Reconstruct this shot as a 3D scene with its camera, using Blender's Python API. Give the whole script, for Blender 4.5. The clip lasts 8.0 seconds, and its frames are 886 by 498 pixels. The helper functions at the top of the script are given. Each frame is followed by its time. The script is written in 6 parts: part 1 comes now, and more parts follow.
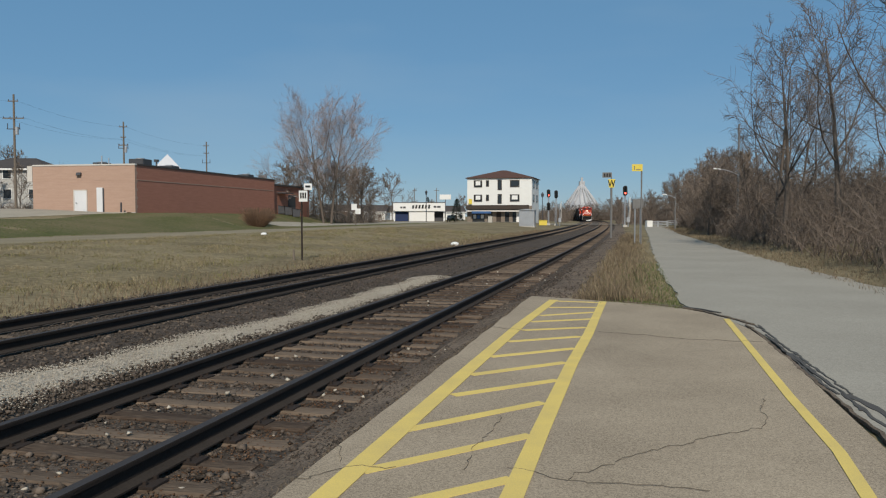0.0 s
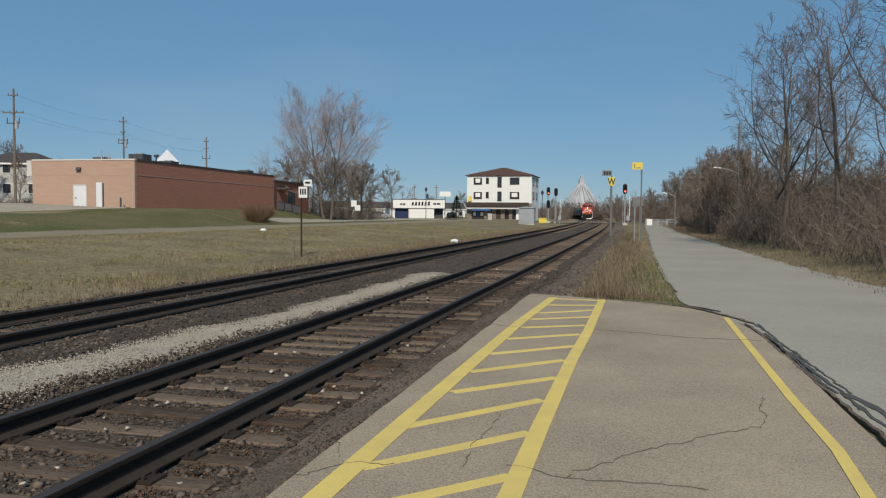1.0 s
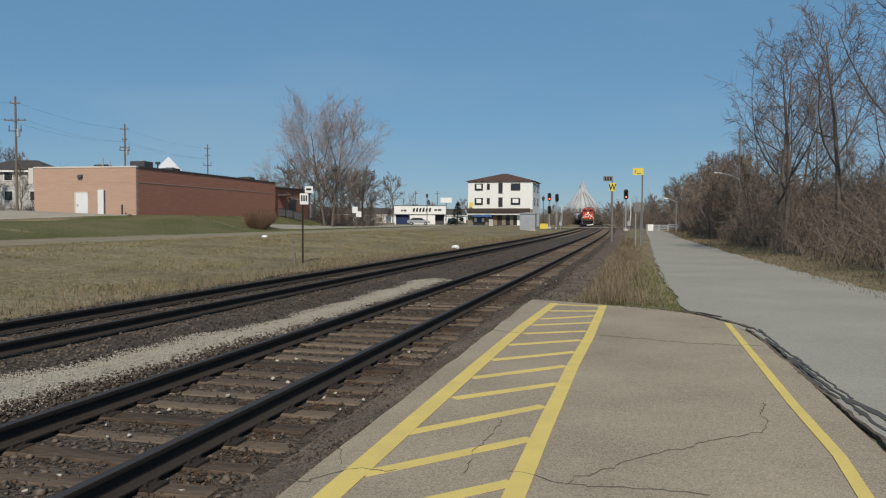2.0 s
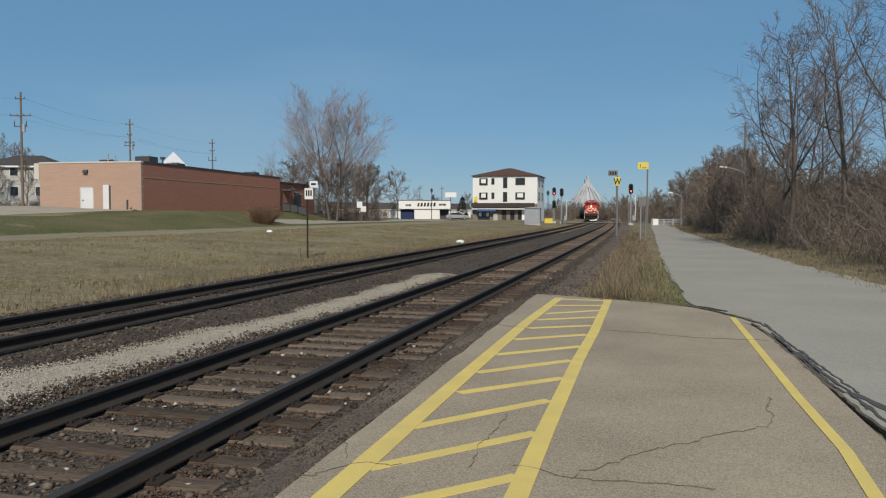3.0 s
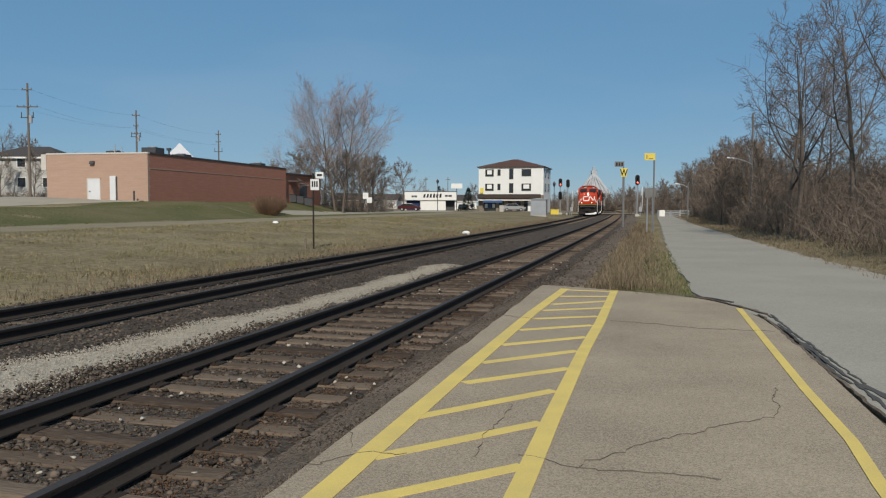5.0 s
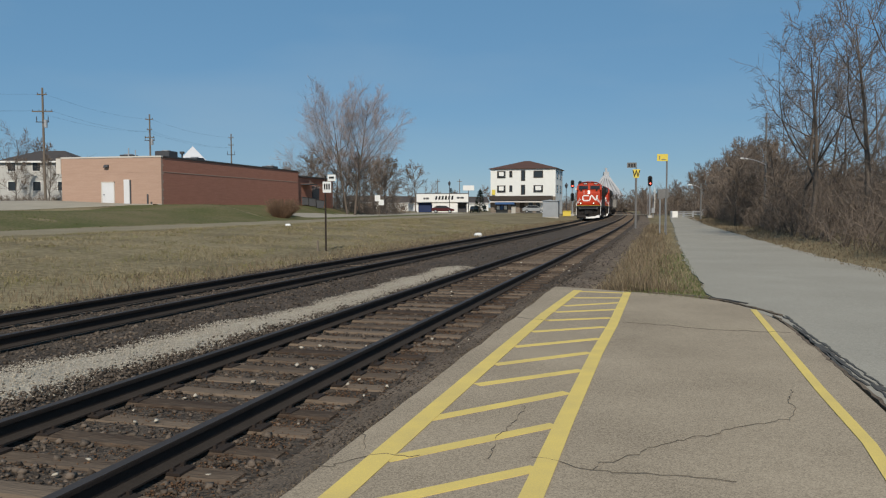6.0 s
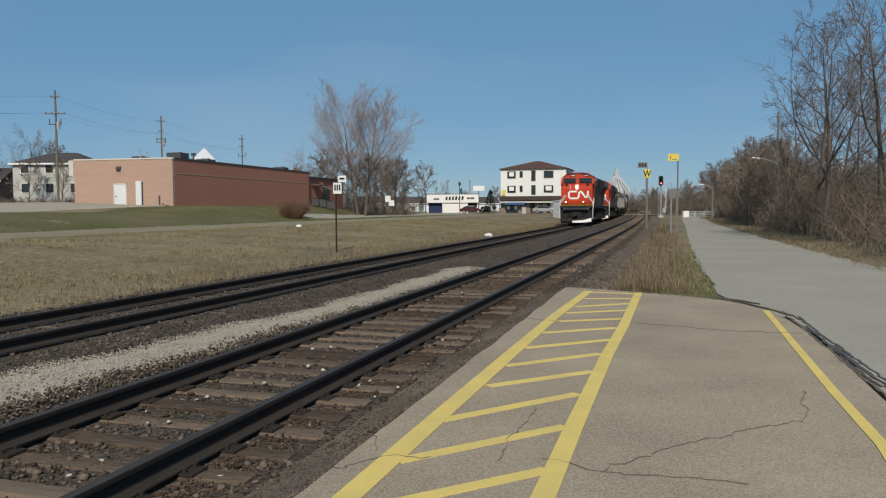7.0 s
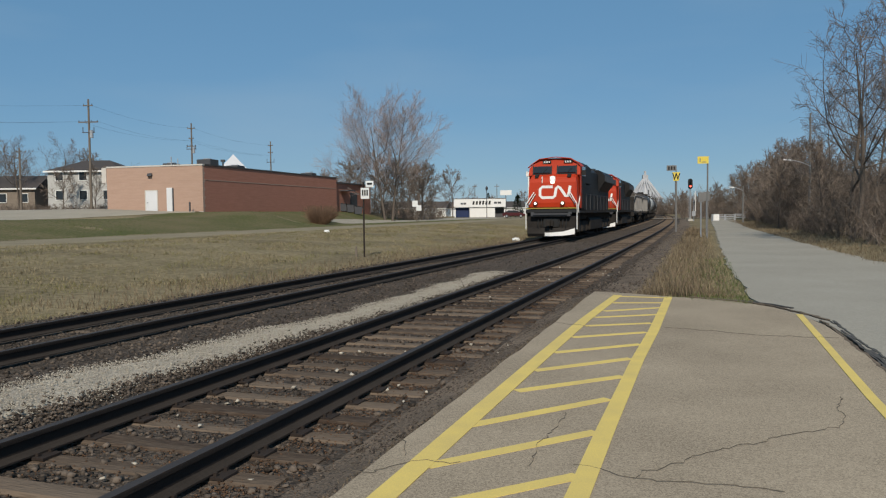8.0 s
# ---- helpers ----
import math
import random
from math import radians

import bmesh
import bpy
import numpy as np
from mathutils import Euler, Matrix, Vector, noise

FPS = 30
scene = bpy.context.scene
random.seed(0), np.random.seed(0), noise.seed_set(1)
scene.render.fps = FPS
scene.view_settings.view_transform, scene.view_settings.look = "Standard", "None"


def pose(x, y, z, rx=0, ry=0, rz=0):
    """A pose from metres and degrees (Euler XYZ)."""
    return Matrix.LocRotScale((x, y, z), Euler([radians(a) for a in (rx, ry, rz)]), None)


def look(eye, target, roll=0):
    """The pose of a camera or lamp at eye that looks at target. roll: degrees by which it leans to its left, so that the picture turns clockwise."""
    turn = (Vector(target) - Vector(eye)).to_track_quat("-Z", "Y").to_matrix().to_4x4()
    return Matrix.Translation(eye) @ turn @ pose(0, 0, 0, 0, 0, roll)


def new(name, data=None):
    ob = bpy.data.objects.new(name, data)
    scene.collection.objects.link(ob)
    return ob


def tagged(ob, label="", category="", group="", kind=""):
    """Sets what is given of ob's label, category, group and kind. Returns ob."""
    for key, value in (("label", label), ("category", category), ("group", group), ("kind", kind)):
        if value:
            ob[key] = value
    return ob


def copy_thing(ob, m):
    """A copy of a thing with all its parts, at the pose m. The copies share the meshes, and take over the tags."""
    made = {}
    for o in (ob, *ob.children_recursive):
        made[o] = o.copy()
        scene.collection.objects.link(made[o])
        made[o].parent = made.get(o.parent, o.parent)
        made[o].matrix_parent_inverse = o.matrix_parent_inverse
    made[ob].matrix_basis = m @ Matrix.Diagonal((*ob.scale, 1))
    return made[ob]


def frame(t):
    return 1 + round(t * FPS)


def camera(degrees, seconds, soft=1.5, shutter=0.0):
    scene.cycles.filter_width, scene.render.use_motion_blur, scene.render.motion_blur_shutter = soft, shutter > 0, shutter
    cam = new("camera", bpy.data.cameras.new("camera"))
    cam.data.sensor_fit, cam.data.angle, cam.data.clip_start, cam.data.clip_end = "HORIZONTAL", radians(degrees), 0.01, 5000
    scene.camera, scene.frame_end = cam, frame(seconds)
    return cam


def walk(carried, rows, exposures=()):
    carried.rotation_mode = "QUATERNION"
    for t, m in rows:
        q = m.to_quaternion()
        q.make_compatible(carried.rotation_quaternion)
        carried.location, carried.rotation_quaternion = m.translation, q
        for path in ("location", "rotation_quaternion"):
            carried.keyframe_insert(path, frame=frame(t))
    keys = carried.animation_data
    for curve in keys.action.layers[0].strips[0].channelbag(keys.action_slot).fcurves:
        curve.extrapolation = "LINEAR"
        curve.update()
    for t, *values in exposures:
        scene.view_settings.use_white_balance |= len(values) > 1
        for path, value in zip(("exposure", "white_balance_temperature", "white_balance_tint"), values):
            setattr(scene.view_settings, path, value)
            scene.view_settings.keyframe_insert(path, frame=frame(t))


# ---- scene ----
# ---------- camera: a handheld phone on the platform, turning slowly to the left ----------
EYE, LENS = 1.6, 59.3
cam = camera(LENS, 8.0, soft=1.2)
ROWS = [
    (0.0, 0.0000, 0.0000, 0.0000, 0.000, -2.400, 0.000),
    (0.5, -0.0058, 0.0051, -0.0053, -0.037, -2.601, -0.174),
    (1.0, -0.0040, 0.0112, -0.0040, -0.041, -2.612, -0.356),
    (1.5, -0.0002, -0.0073, 0.0012, -0.104, -2.139, -0.242),
    (3.0, -0.0058, -0.0044, -0.0017, 0.388, -2.558, -0.098),
    (3.5, -0.0053, 0.0128, -0.0025, 0.310, -2.883, -0.187),
    (4.0, -0.0075, 0.0120, -0.0064, 0.627, -2.935, -0.012),
    (4.5, -0.0008, 0.0059, -0.0102, 0.650, -3.252, -0.106),
    (6.0, -0.0035, 0.0133, -0.0150, 1.713, -3.054, 0.128),
    (6.5, -0.0069, 0.0180, -0.0045, 2.215, -3.079, 0.288),
    (7.0, -0.0049, 0.0067, -0.0060, 2.474, -3.018, 0.294),
    (7.5, -0.0098, 0.0177, -0.0021, 3.290, -2.750, 0.366),
    (8.0, -0.0149, 0.0212, -0.0102, 4.476, -2.660, 0.619),
]
walk(cam, [(t, pose(x, y, EYE + z, 0, 0, yaw) @ pose(0, 0, 0, pitch) @ pose(0, 0, 0, 0, roll) @ pose(0, 0, 0, 90))
           for t, x, y, z, yaw, pitch, roll in ROWS], exposures=[(0.0, 0.0), (8.0, 0.0)])

# ---------- daylight ----------
SUN_EL, SUN_AZ = 40.0, 178.0          # degrees; azimuth clockwise from +y
world = bpy.data.worlds.new("sky")
scene.world = world
world.use_nodes = True
wn, wl = world.node_tree.nodes, world.node_tree.links
wn.clear()
sky = wn.new("ShaderNodeTexSky")
sky.sky_type, sky.sun_disc = "NISHITA", False
sky.sun_elevation, sky.sun_rotation = radians(SUN_EL), radians(SUN_AZ)
sky.air_density, sky.dust_density, sky.ozone_density, sky.altitude = 1.0, 0.0, 4.0, 600
back = wn.new("ShaderNodeBackground")
back.inputs[1].default_value = 0.070
wout = wn.new("ShaderNodeOutputWorld")
haze = wn.new("ShaderNodeMix")
haze.data_type = "RGBA"
haze.inputs["Factor"].default_value = 0.62
haze.inputs["B"].default_value = (1.75, 4.35, 7.2, 1)     # even blue of the clear spring air
wl.new(sky.outputs[0], haze.inputs["A"])
# faint high cloud veils
wtc, wmap, wno, wrm, veil = (wn.new("ShaderNode" + k) for k in ("TexCoord", "Mapping", "TexNoise", "MapRange", "Mix"))
wmap.inputs["Scale"].default_value = (1.2, 1.2, 5.0)
wno.inputs["Scale"].default_value, wno.inputs["Detail"].default_value = 1.6, 4
wrm.inputs["From Min"].default_value, wrm.inputs["From Max"].default_value, wrm.inputs["To Max"].default_value = 0.48, 0.78, 0.30
veil.data_type = "RGBA"
veil.inputs["B"].default_value = (4.6, 6.2, 7.6, 1)
wl.new(wtc.outputs["Generated"], wmap.inputs[0])
wl.new(wmap.outputs[0], wno.inputs["Vector"])
wl.new(wno.outputs[0], wrm.inputs["Value"])
wl.new(wrm.outputs[0], veil.inputs["Factor"])
wl.new(haze.outputs["Result"], veil.inputs["A"])
wl.new(veil.outputs["Result"], back.inputs[0])
wl.new(back.outputs[0], wout.inputs[0])

sun = new("sun", bpy.data.lights.new("sun", "SUN"))
sun.data.energy, sun.data.angle, sun.data.color = 3.9, radians(0.55), (1.0, 0.92, 0.80)
_d = Vector((math.sin(radians(SUN_AZ)) * math.cos(radians(SUN_EL)), math.cos(radians(SUN_AZ)) * math.cos(radians(SUN_EL)), math.sin(radians(SUN_EL))))
sun.matrix_world = look(_d * 60, (0, 0, 0))

# ---------- materials ----------
def mat(name, col, rough=0.8, metal=0.0, col2=None, scale=3.0, fine=40.0, bump=0.15, amount=0.5, spec=0.3, piece=0.0, island=False, dist=0.02, stretch=(1, 1, 1), stain=1.0, speck=0.0, speck_k=0.8):
    """A surface with stains at one scale and grain at a finer one, and a little relief."""
    m = bpy.data.materials.new(name)
    m.use_nodes = True
    nt = m.node_tree
    n, k = nt.nodes, nt.links
    b = n["Principled BSDF"]
    b.inputs["Roughness"].default_value = rough
    b.inputs["Metallic"].default_value = metal
    b.inputs["Specular IOR Level"].default_value = spec
    if col2 is None:
        col2 = tuple(c * 0.7 for c in col)
    tc = n.new("ShaderNodeTexCoord")
    mp = n.new("ShaderNodeMapping")
    mp.inputs["Scale"].default_value = stretch
    k.new(tc.outputs["Object"], mp.inputs[0])
    big, small = n.new("ShaderNodeTexNoise"), n.new("ShaderNodeTexNoise")
    big.inputs["Scale"].default_value, small.inputs["Scale"].default_value = scale, fine
    big.inputs["Detail"].default_value, small.inputs["Detail"].default_value = 5, 3
    for tex in (big, small):
        k.new(mp.outputs[0], tex.inputs["Vector"])
    wide = n.new("ShaderNodeMath"); wide.operation = "MULTIPLY"; wide.inputs[1].default_value = stain
    k.new(big.outputs[0], wide.inputs[0])
    add = n.new("ShaderNodeMath"); add.operation = "MULTIPLY_ADD"
    k.new(small.outputs[0], add.inputs[0]); add.inputs[1].default_value = 2 - stain; k.new(wide.outputs[0], add.inputs[2])
    last = add
    if speck:
        vor = n.new("ShaderNodeTexVoronoi")
        vor.inputs["Scale"].default_value = speck
        k.new(mp.outputs[0], vor.inputs["Vector"])
        sep = n.new("ShaderNodeSeparateColor")
        k.new(vor.outputs["Color"], sep.inputs[0])
        sm = n.new("ShaderNodeMath"); sm.operation = "MULTIPLY_ADD"; sm.inputs[1].default_value = speck_k
        k.new(sep.outputs[0], sm.inputs[0]); k.new(add.outputs[0], sm.inputs[2])
        last = n.new("ShaderNodeMath"); last.operation = "SUBTRACT"; last.inputs[1].default_value = speck_k / 2
        k.new(sm.outputs[0], last.inputs[0])
        add = last
    if piece or island:
        info = n.new("ShaderNodeNewGeometry" if island else "ShaderNodeObjectInfo")
        mul = n.new("ShaderNodeMath"); mul.operation = "MULTIPLY_ADD"
        k.new(info.outputs["Random Per Island" if island else "Random"], mul.inputs[0])
        mul.inputs[1].default_value = piece or 0.8
        k.new(add.outputs[0], mul.inputs[2])
        last = n.new("ShaderNodeMath"); last.operation = "SUBTRACT"
        k.new(mul.outputs[0], last.inputs[0]); last.inputs[1].default_value = (piece or 0.8) / 2
    ramp = n.new("ShaderNodeMapRange")
    ramp.inputs["From Min"].default_value, ramp.inputs["From Max"].default_value = 1 - amount, 1 + amount
    k.new(last.outputs[0], ramp.inputs["Value"])
    mix = n.new("ShaderNodeMix"); mix.data_type = "RGBA"
    mix.inputs["A"].default_value, mix.inputs["B"].default_value = (*col2, 1), (*col, 1)
    k.new(ramp.outputs[0], mix.inputs["Factor"])
    k.new(mix.outputs["Result"], b.inputs["Base Color"])
    if bump:
        bp = n.new("ShaderNodeBump")
        bp.inputs["Strength"].default_value, bp.inputs["Distance"].default_value = bump, dist
        k.new(small.outputs[0], bp.inputs["Height"])
        k.new(bp.outputs[0], b.inputs["Normal"])
    return m


def glow(name, col, power):
    m = mat(name, col, 0.4)
    b = m.node_tree.nodes["Principled BSDF"]
    b.inputs["Emission Color"].default_value, b.inputs["Emission Strength"].default_value = (*col, 1), power
    return m


# ---------- building blocks ----------
class Shape:
    """Collects faces for one mesh."""

    def __init__(self):
        self.v, self.f = [], []

    def box(self, x0, x1, y0, y1, z0, z1):
        i = len(self.v)
        self.v += [(x, y, z) for z in (z0, z1) for y in (y0, y1) for x in (x0, x1)]
        self.f += [tuple(i + a for a in q) for q in ((0, 2, 3, 1), (4, 5, 7, 6), (0, 1, 5, 4), (2, 6, 7, 3), (0, 4, 6, 2), (1, 3, 7, 5))]
        return self

    def hexa(self, pts):
        """Eight corners: bottom ring of four, then the top ring, both counter-clockwise from above."""
        i = len(self.v)
        self.v += [tuple(p) for p in pts]
        self.f += [tuple(i + a for a in q) for q in ((3, 2, 1, 0), (4, 5, 6, 7), (0, 1, 5, 4), (1, 2, 6, 5), (2, 3, 7, 6), (3, 0, 4, 7))]
        return self

    def tube(self, p0, p1, r0, r1=None, n=8, caps=True):
        r1 = r0 if r1 is None else r1
        a, b = Vector(p0), Vector(p1)
        d = (b - a).normalized()
        u = d.orthogonal().normalized()
        w = d.cross(u)
        i = len(self.v)
        for c, r in ((a, r0), (b, r1)):
            for j in range(n):
                q = 2 * math.pi * j / n
                self.v.append(tuple(c + r * (math.cos(q) * u + math.sin(q) * w)))
        for j in range(n):
            self.f.append((i + j, i + (j + 1) % n, i + n + (j + 1) % n, i + n + j))
        if caps:
            self.f.append(tuple(i + n - 1 - j for j in range(n)))
            self.f.append(tuple(i + n + j for j in range(n)))
        return self

    def prism(self, outline, y0, y1, axis="y"):
        """A closed outline of (across, up) pairs, swept from y0 to y1 along y (or along x)."""
        i, n = len(self.v), len(outline)
        for y in (y0, y1):
            self.v += [(a, y, b) if axis == "y" else ((y, a, b) if axis == "x" else (a, b, y)) for a, b in outline]
        self.f += [(i + j, i + (j + 1) % n, i + n + (j + 1) % n, i + n + j) for j in range(n)]
        self.f += [tuple(i + n - 1 - j for j in range(n)), tuple(i + n + j for j in range(n))]
        return self

    def sweep(self, rows, closed=True):
        """Rows of equally many points, joined into a skin."""
        i, n = len(self.v), len(rows[0])
        for r in rows:
            self.v += [tuple(p) for p in r]
        for a in range(len(rows) - 1):
            for j in range(n if closed else n - 1):
                k = (j + 1) % n
                self.f.append((i + a * n + j, i + a * n + k, i + (a + 1) * n + k, i + (a + 1) * n + j))
        if closed:
            self.f.append(tuple(i + n - 1 - j for j in range(n)))
            e = i + (len(rows) - 1) * n
            self.f.append(tuple(e + j for j in range(n)))
        return self

    def mesh(self, name, material, bevel=0.0, smooth=False):
        me = bpy.data.meshes.new(name)
        me.from_pydata(self.v, [], self.f)
        bm = bmesh.new()
        bm.from_mesh(me)
        bmesh.ops.recalc_face_normals(bm, faces=bm.faces) if len(bm.faces) < 20000 else None
        if bevel:
            edges = [e for e in bm.edges if len(e.link_faces) == 2 and e.calc_face_angle(0) > 0.6]
            bmesh.ops.bevel(bm, geom=edges, offset=bevel, segments=2, affect="EDGES", clamp_overlap=True)
        if smooth:
            for f in bm.faces:
                f.smooth = True
        bm.to_mesh(me)
        bm.free()
        me.materials.append(material)
        return me


def part(name, shape, material, parent=None, label="", bevel=0.0, smooth=False, at=None, kind=""):
    me = shape if isinstance(shape, bpy.types.Mesh) else shape.mesh(name, material, bevel, smooth)
    ob = new(name, me)
    ob.parent = parent
    if at is not None:
        ob.matrix_basis = at
    return tagged(ob, label, kind=kind)


def thing(name, label, category, at=None, group="", kind=""):
    ob = new(name)
    ob.empty_display_size = 0.3
    if at is not None:
        ob.matrix_basis = at
    return tagged(ob, label, category, group, kind)


def B(*a):
    return Shape().box(*a)


# ---------- the plan: l to the right of the camera across the tracks, s along them ----------
TH = radians(13.75)
CO, SI = math.cos(TH), math.sin(TH)
TRACK_1, TRACK_2 = -3.95, -8.65
RAIL = 0.02


def P(l, s, z=0.0):
    return (l * CO + s * SI, -l * SI + s * CO, z)


def bend(s, l=-9.0):
    """How far the line leaves the straight; the two tracks part a little."""
    s = max(0.0, s)
    far_turn = 0.0010 * max(0.0, min(s, 330.0) - 255) ** 2 + 0.15 * max(0.0, s - 330)
    a = 0.0118 * s - 0.000160 * max(0.0, s - 20) ** 2 - far_turn
    b = 0.0075 * s - 0.000140 * max(0.0, s - 20) ** 2 - far_turn
    k = min(1.0, max(0.0, (l + 8.65) / 4.7))
    return a + (b - a) * k


def Q(l, s, z=0.0):
    """The same, following the far curve of the line."""
    return P(l + bend(s, l), s, z)


def ls(x, y):
    return x * CO - y * SI, x * SI + y * CO


def ramp(a, b, v):
    t = min(1.0, max(0.0, (v - a) / (b - a)))
    return t * t * (3 - 2 * t)


def height(x, y):
    """The lie of the land."""
    l, s = ls(x, y)
    l -= bend(s, l) if s > 40 else 0
    z = -0.22
    if l < -10.5:
        z = -0.22 + 0.62 * ramp(-11, -24, l)
        d = (x + 30) * 0.193 + (y - 76) * 0.981      # behind the brick front
        top = 0.95 * ramp(-33.0, -42.0, l) + 0.55 * (ramp(-9.5, -0.5, d) if d < 0 else ramp(-41.0, -46.0, l))
        z += top * ramp(-16, -24, x) * ramp(165, 135, y)
        z += 0.40 * ramp(-31, -43, x) * ramp(66, 75, y) * ramp(165, 135, y)      # the lane climbs past the brick front
    elif l > -1.6:
        z = -0.22 + 0.18 * ramp(-1.6, -0.6, l)
        z += 0.5 * ramp(5.5, 9.0, l) * ramp(10, 25, s)
    return z

M_grass = mat("dry_grass_soil", (0.25, 0.202, 0.118), 0.95, col2=(0.125, 0.10, 0.058), scale=0.22, fine=5.0, bump=0.6, dist=0.05, amount=0.2, spec=0.1)
M_asphalt = mat("worn_platform_asphalt", (0.43, 0.352, 0.254), 0.95, col2=(0.190, 0.151, 0.108), scale=0.7, fine=130.0, bump=0.14, dist=0.003, amount=0.5, spec=0.1, stain=0.9, speck=110.0, speck_k=0.7)
M_road = mat("old_road_asphalt", (0.375, 0.345, 0.285), 0.95, col2=(0.235, 0.213, 0.175), scale=0.4, fine=110.0, bump=0.15, dist=0.003, amount=0.5, spec=0.1, stain=0.9, speck=60.0, speck_k=0.5)
M_patch = mat("tar_seam", (0.05, 0.048, 0.044), 0.9, col2=(0.11, 0.1, 0.09), scale=3, fine=50, bump=0.5)
M_crack = mat("crack_dirt", (0.17, 0.14, 0.105), 1.0, col2=(0.08, 0.066, 0.05), scale=4, fine=60)
M_yellow = mat("worn_yellow_paint", (0.74, 0.555, 0.145), 0.85, col2=(0.52, 0.395, 0.15), scale=2.2, fine=120.0, bump=0.4, dist=0.004, amount=0.4, spec=0.2)
M_ballast = mat("brown_ballast_bed", (0.13, 0.105, 0.082), 0.95, col2=(0.045, 0.037, 0.03), scale=1.2, fine=28.0, bump=1.0, dist=0.04, amount=0.25, spec=0.12)
M_ballast_far = mat("brown_grey_ballast_bed", (0.135, 0.106, 0.083), 0.95, col2=(0.032, 0.026, 0.021), scale=0.8, fine=24.0, bump=1.0, dist=0.05, amount=0.5, spec=0.1, stain=0.8, speck=26.0, speck_k=0.7)
M_stone = mat("ballast_stone", (0.165, 0.130, 0.102), 0.9, col2=(0.026, 0.021, 0.017), scale=6, fine=60, bump=0.3, island=True, piece=1.0, amount=0.6, spec=0.12)
M_white = mat("pale_limestone_gravel", (0.52, 0.465, 0.38), 0.95, col2=(0.31, 0.27, 0.215), scale=1.2, fine=40, bump=0.9, dist=0.03, amount=0.4, spec=0.1)
M_white_stone = mat("pale_limestone_chip", (0.55, 0.495, 0.405), 0.9, col2=(0.28, 0.245, 0.195), scale=5, fine=60, bump=0.2, island=True, piece=1.0, amount=0.7, spec=0.1)
M_rail = mat("rail_steel", (0.055, 0.046, 0.041), 0.62, 0.0, col2=(0.034, 0.028, 0.025), scale=2, fine=50, bump=0.1, spec=0.2)
M_railweb = mat("rusty_rail_side", (0.036, 0.026, 0.021), 0.9, 0.0, col2=(0.021, 0.015, 0.012), scale=4, fine=60, bump=0.3)
M_tie = mat("weathered_oak_tie", (0.165, 0.124, 0.090), 0.95, col2=(0.050, 0.035, 0.026), scale=4, fine=34, bump=0.9, dist=0.012, piece=0.8, amount=0.4, spec=0.1, stretch=(0.25, 2, 2))
M_gravel_lane = mat("pale_gravel_lane", (0.36, 0.325, 0.26), 0.95, col2=(0.26, 0.228, 0.178), scale=0.5, fine=14, bump=0.4, amount=0.5, spec=0.1)
M_field_lane = mat("worn_field_track", (0.27, 0.228, 0.155), 0.95, col2=(0.19, 0.157, 0.10), scale=0.5, fine=9, bump=0.5, amount=0.35, spec=0.1)
M_lawn = mat("green_lawn_bank", (0.078, 0.085, 0.030), 0.95, col2=(0.150, 0.122, 0.064), scale=0.18, fine=5, bump=0.6, dist=0.05, amount=0.22, spec=0.1)
M_concrete = mat("pale_concrete", (0.50, 0.47, 0.42), 0.9, col2=(0.38, 0.36, 0.32), scale=1, fine=20, bump=0.2)
M_dirt = mat("brown_dirt_gravel", (0.215, 0.165, 0.122), 0.95, col2=(0.085, 0.066, 0.05), scale=0.9, fine=34, bump=0.9, dist=0.03, amount=0.25, spec=0.1)
M_foot = mat("dusty_rail_foot", (0.042, 0.033, 0.027), 0.95, col2=(0.024, 0.019, 0.015), scale=4, fine=40, bump=0.3)
M_red = mat("red_locomotive_paint", (0.48, 0.046, 0.013), 0.5, col2=(0.36, 0.031, 0.011), scale=1.5, fine=25, bump=0.03, amount=0.6, spec=0.18)
M_black = mat("black_locomotive_paint", (0.013, 0.013, 0.0145), 0.55, col2=(0.026, 0.024, 0.022), scale=1.2, fine=20, bump=0.04, amount=0.5, spec=0.12)
M_grime = mat("grimy_black_iron", (0.017, 0.015, 0.014), 0.85, col2=(0.044, 0.038, 0.033), scale=2, fine=25, bump=0.3, amount=0.5, spec=0.15)
M_whitepaint = mat("white_paint", (0.80, 0.79, 0.76), 0.5, col2=(0.70, 0.68, 0.64), scale=1.5, fine=30, bump=0.03, amount=0.6)
M_safety = mat("yellow_edge_paint", (0.50, 0.34, 0.05), 0.6, col2=(0.30, 0.21, 0.05), scale=2, fine=30, bump=0.05)
M_glass = mat("dark_window_glass", (0.02, 0.024, 0.028), 0.06, col2=(0.03, 0.033, 0.036), bump=0, spec=0.6)
M_steel = mat("brushed_grey_steel", (0.50, 0.51, 0.52), 0.45, 0.6, col2=(0.36, 0.37, 0.38), scale=1, fine=22, bump=0.05)
M_headlamp = glow("headlamp", (1.0, 0.93, 0.75), 1.6)
M_redlamp = glow("red_signal_lamp", (1.0, 0.08, 0.05), 9.0)
M_grey_car = mat("grey_hopper_paint", (0.30, 0.29, 0.275), 0.6, col2=(0.17, 0.155, 0.14), scale=0.8, fine=12, bump=0.08, amount=0.5)
M_tank = mat("black_tank_paint", (0.035, 0.034, 0.034), 0.5, col2=(0.07, 0.06, 0.05), scale=0.8, fine=14, bump=0.05)
M_tankw = mat("white_tank_paint", (0.68, 0.67, 0.63), 0.5, col2=(0.5, 0.48, 0.43), scale=0.8, fine=14, bump=0.05)
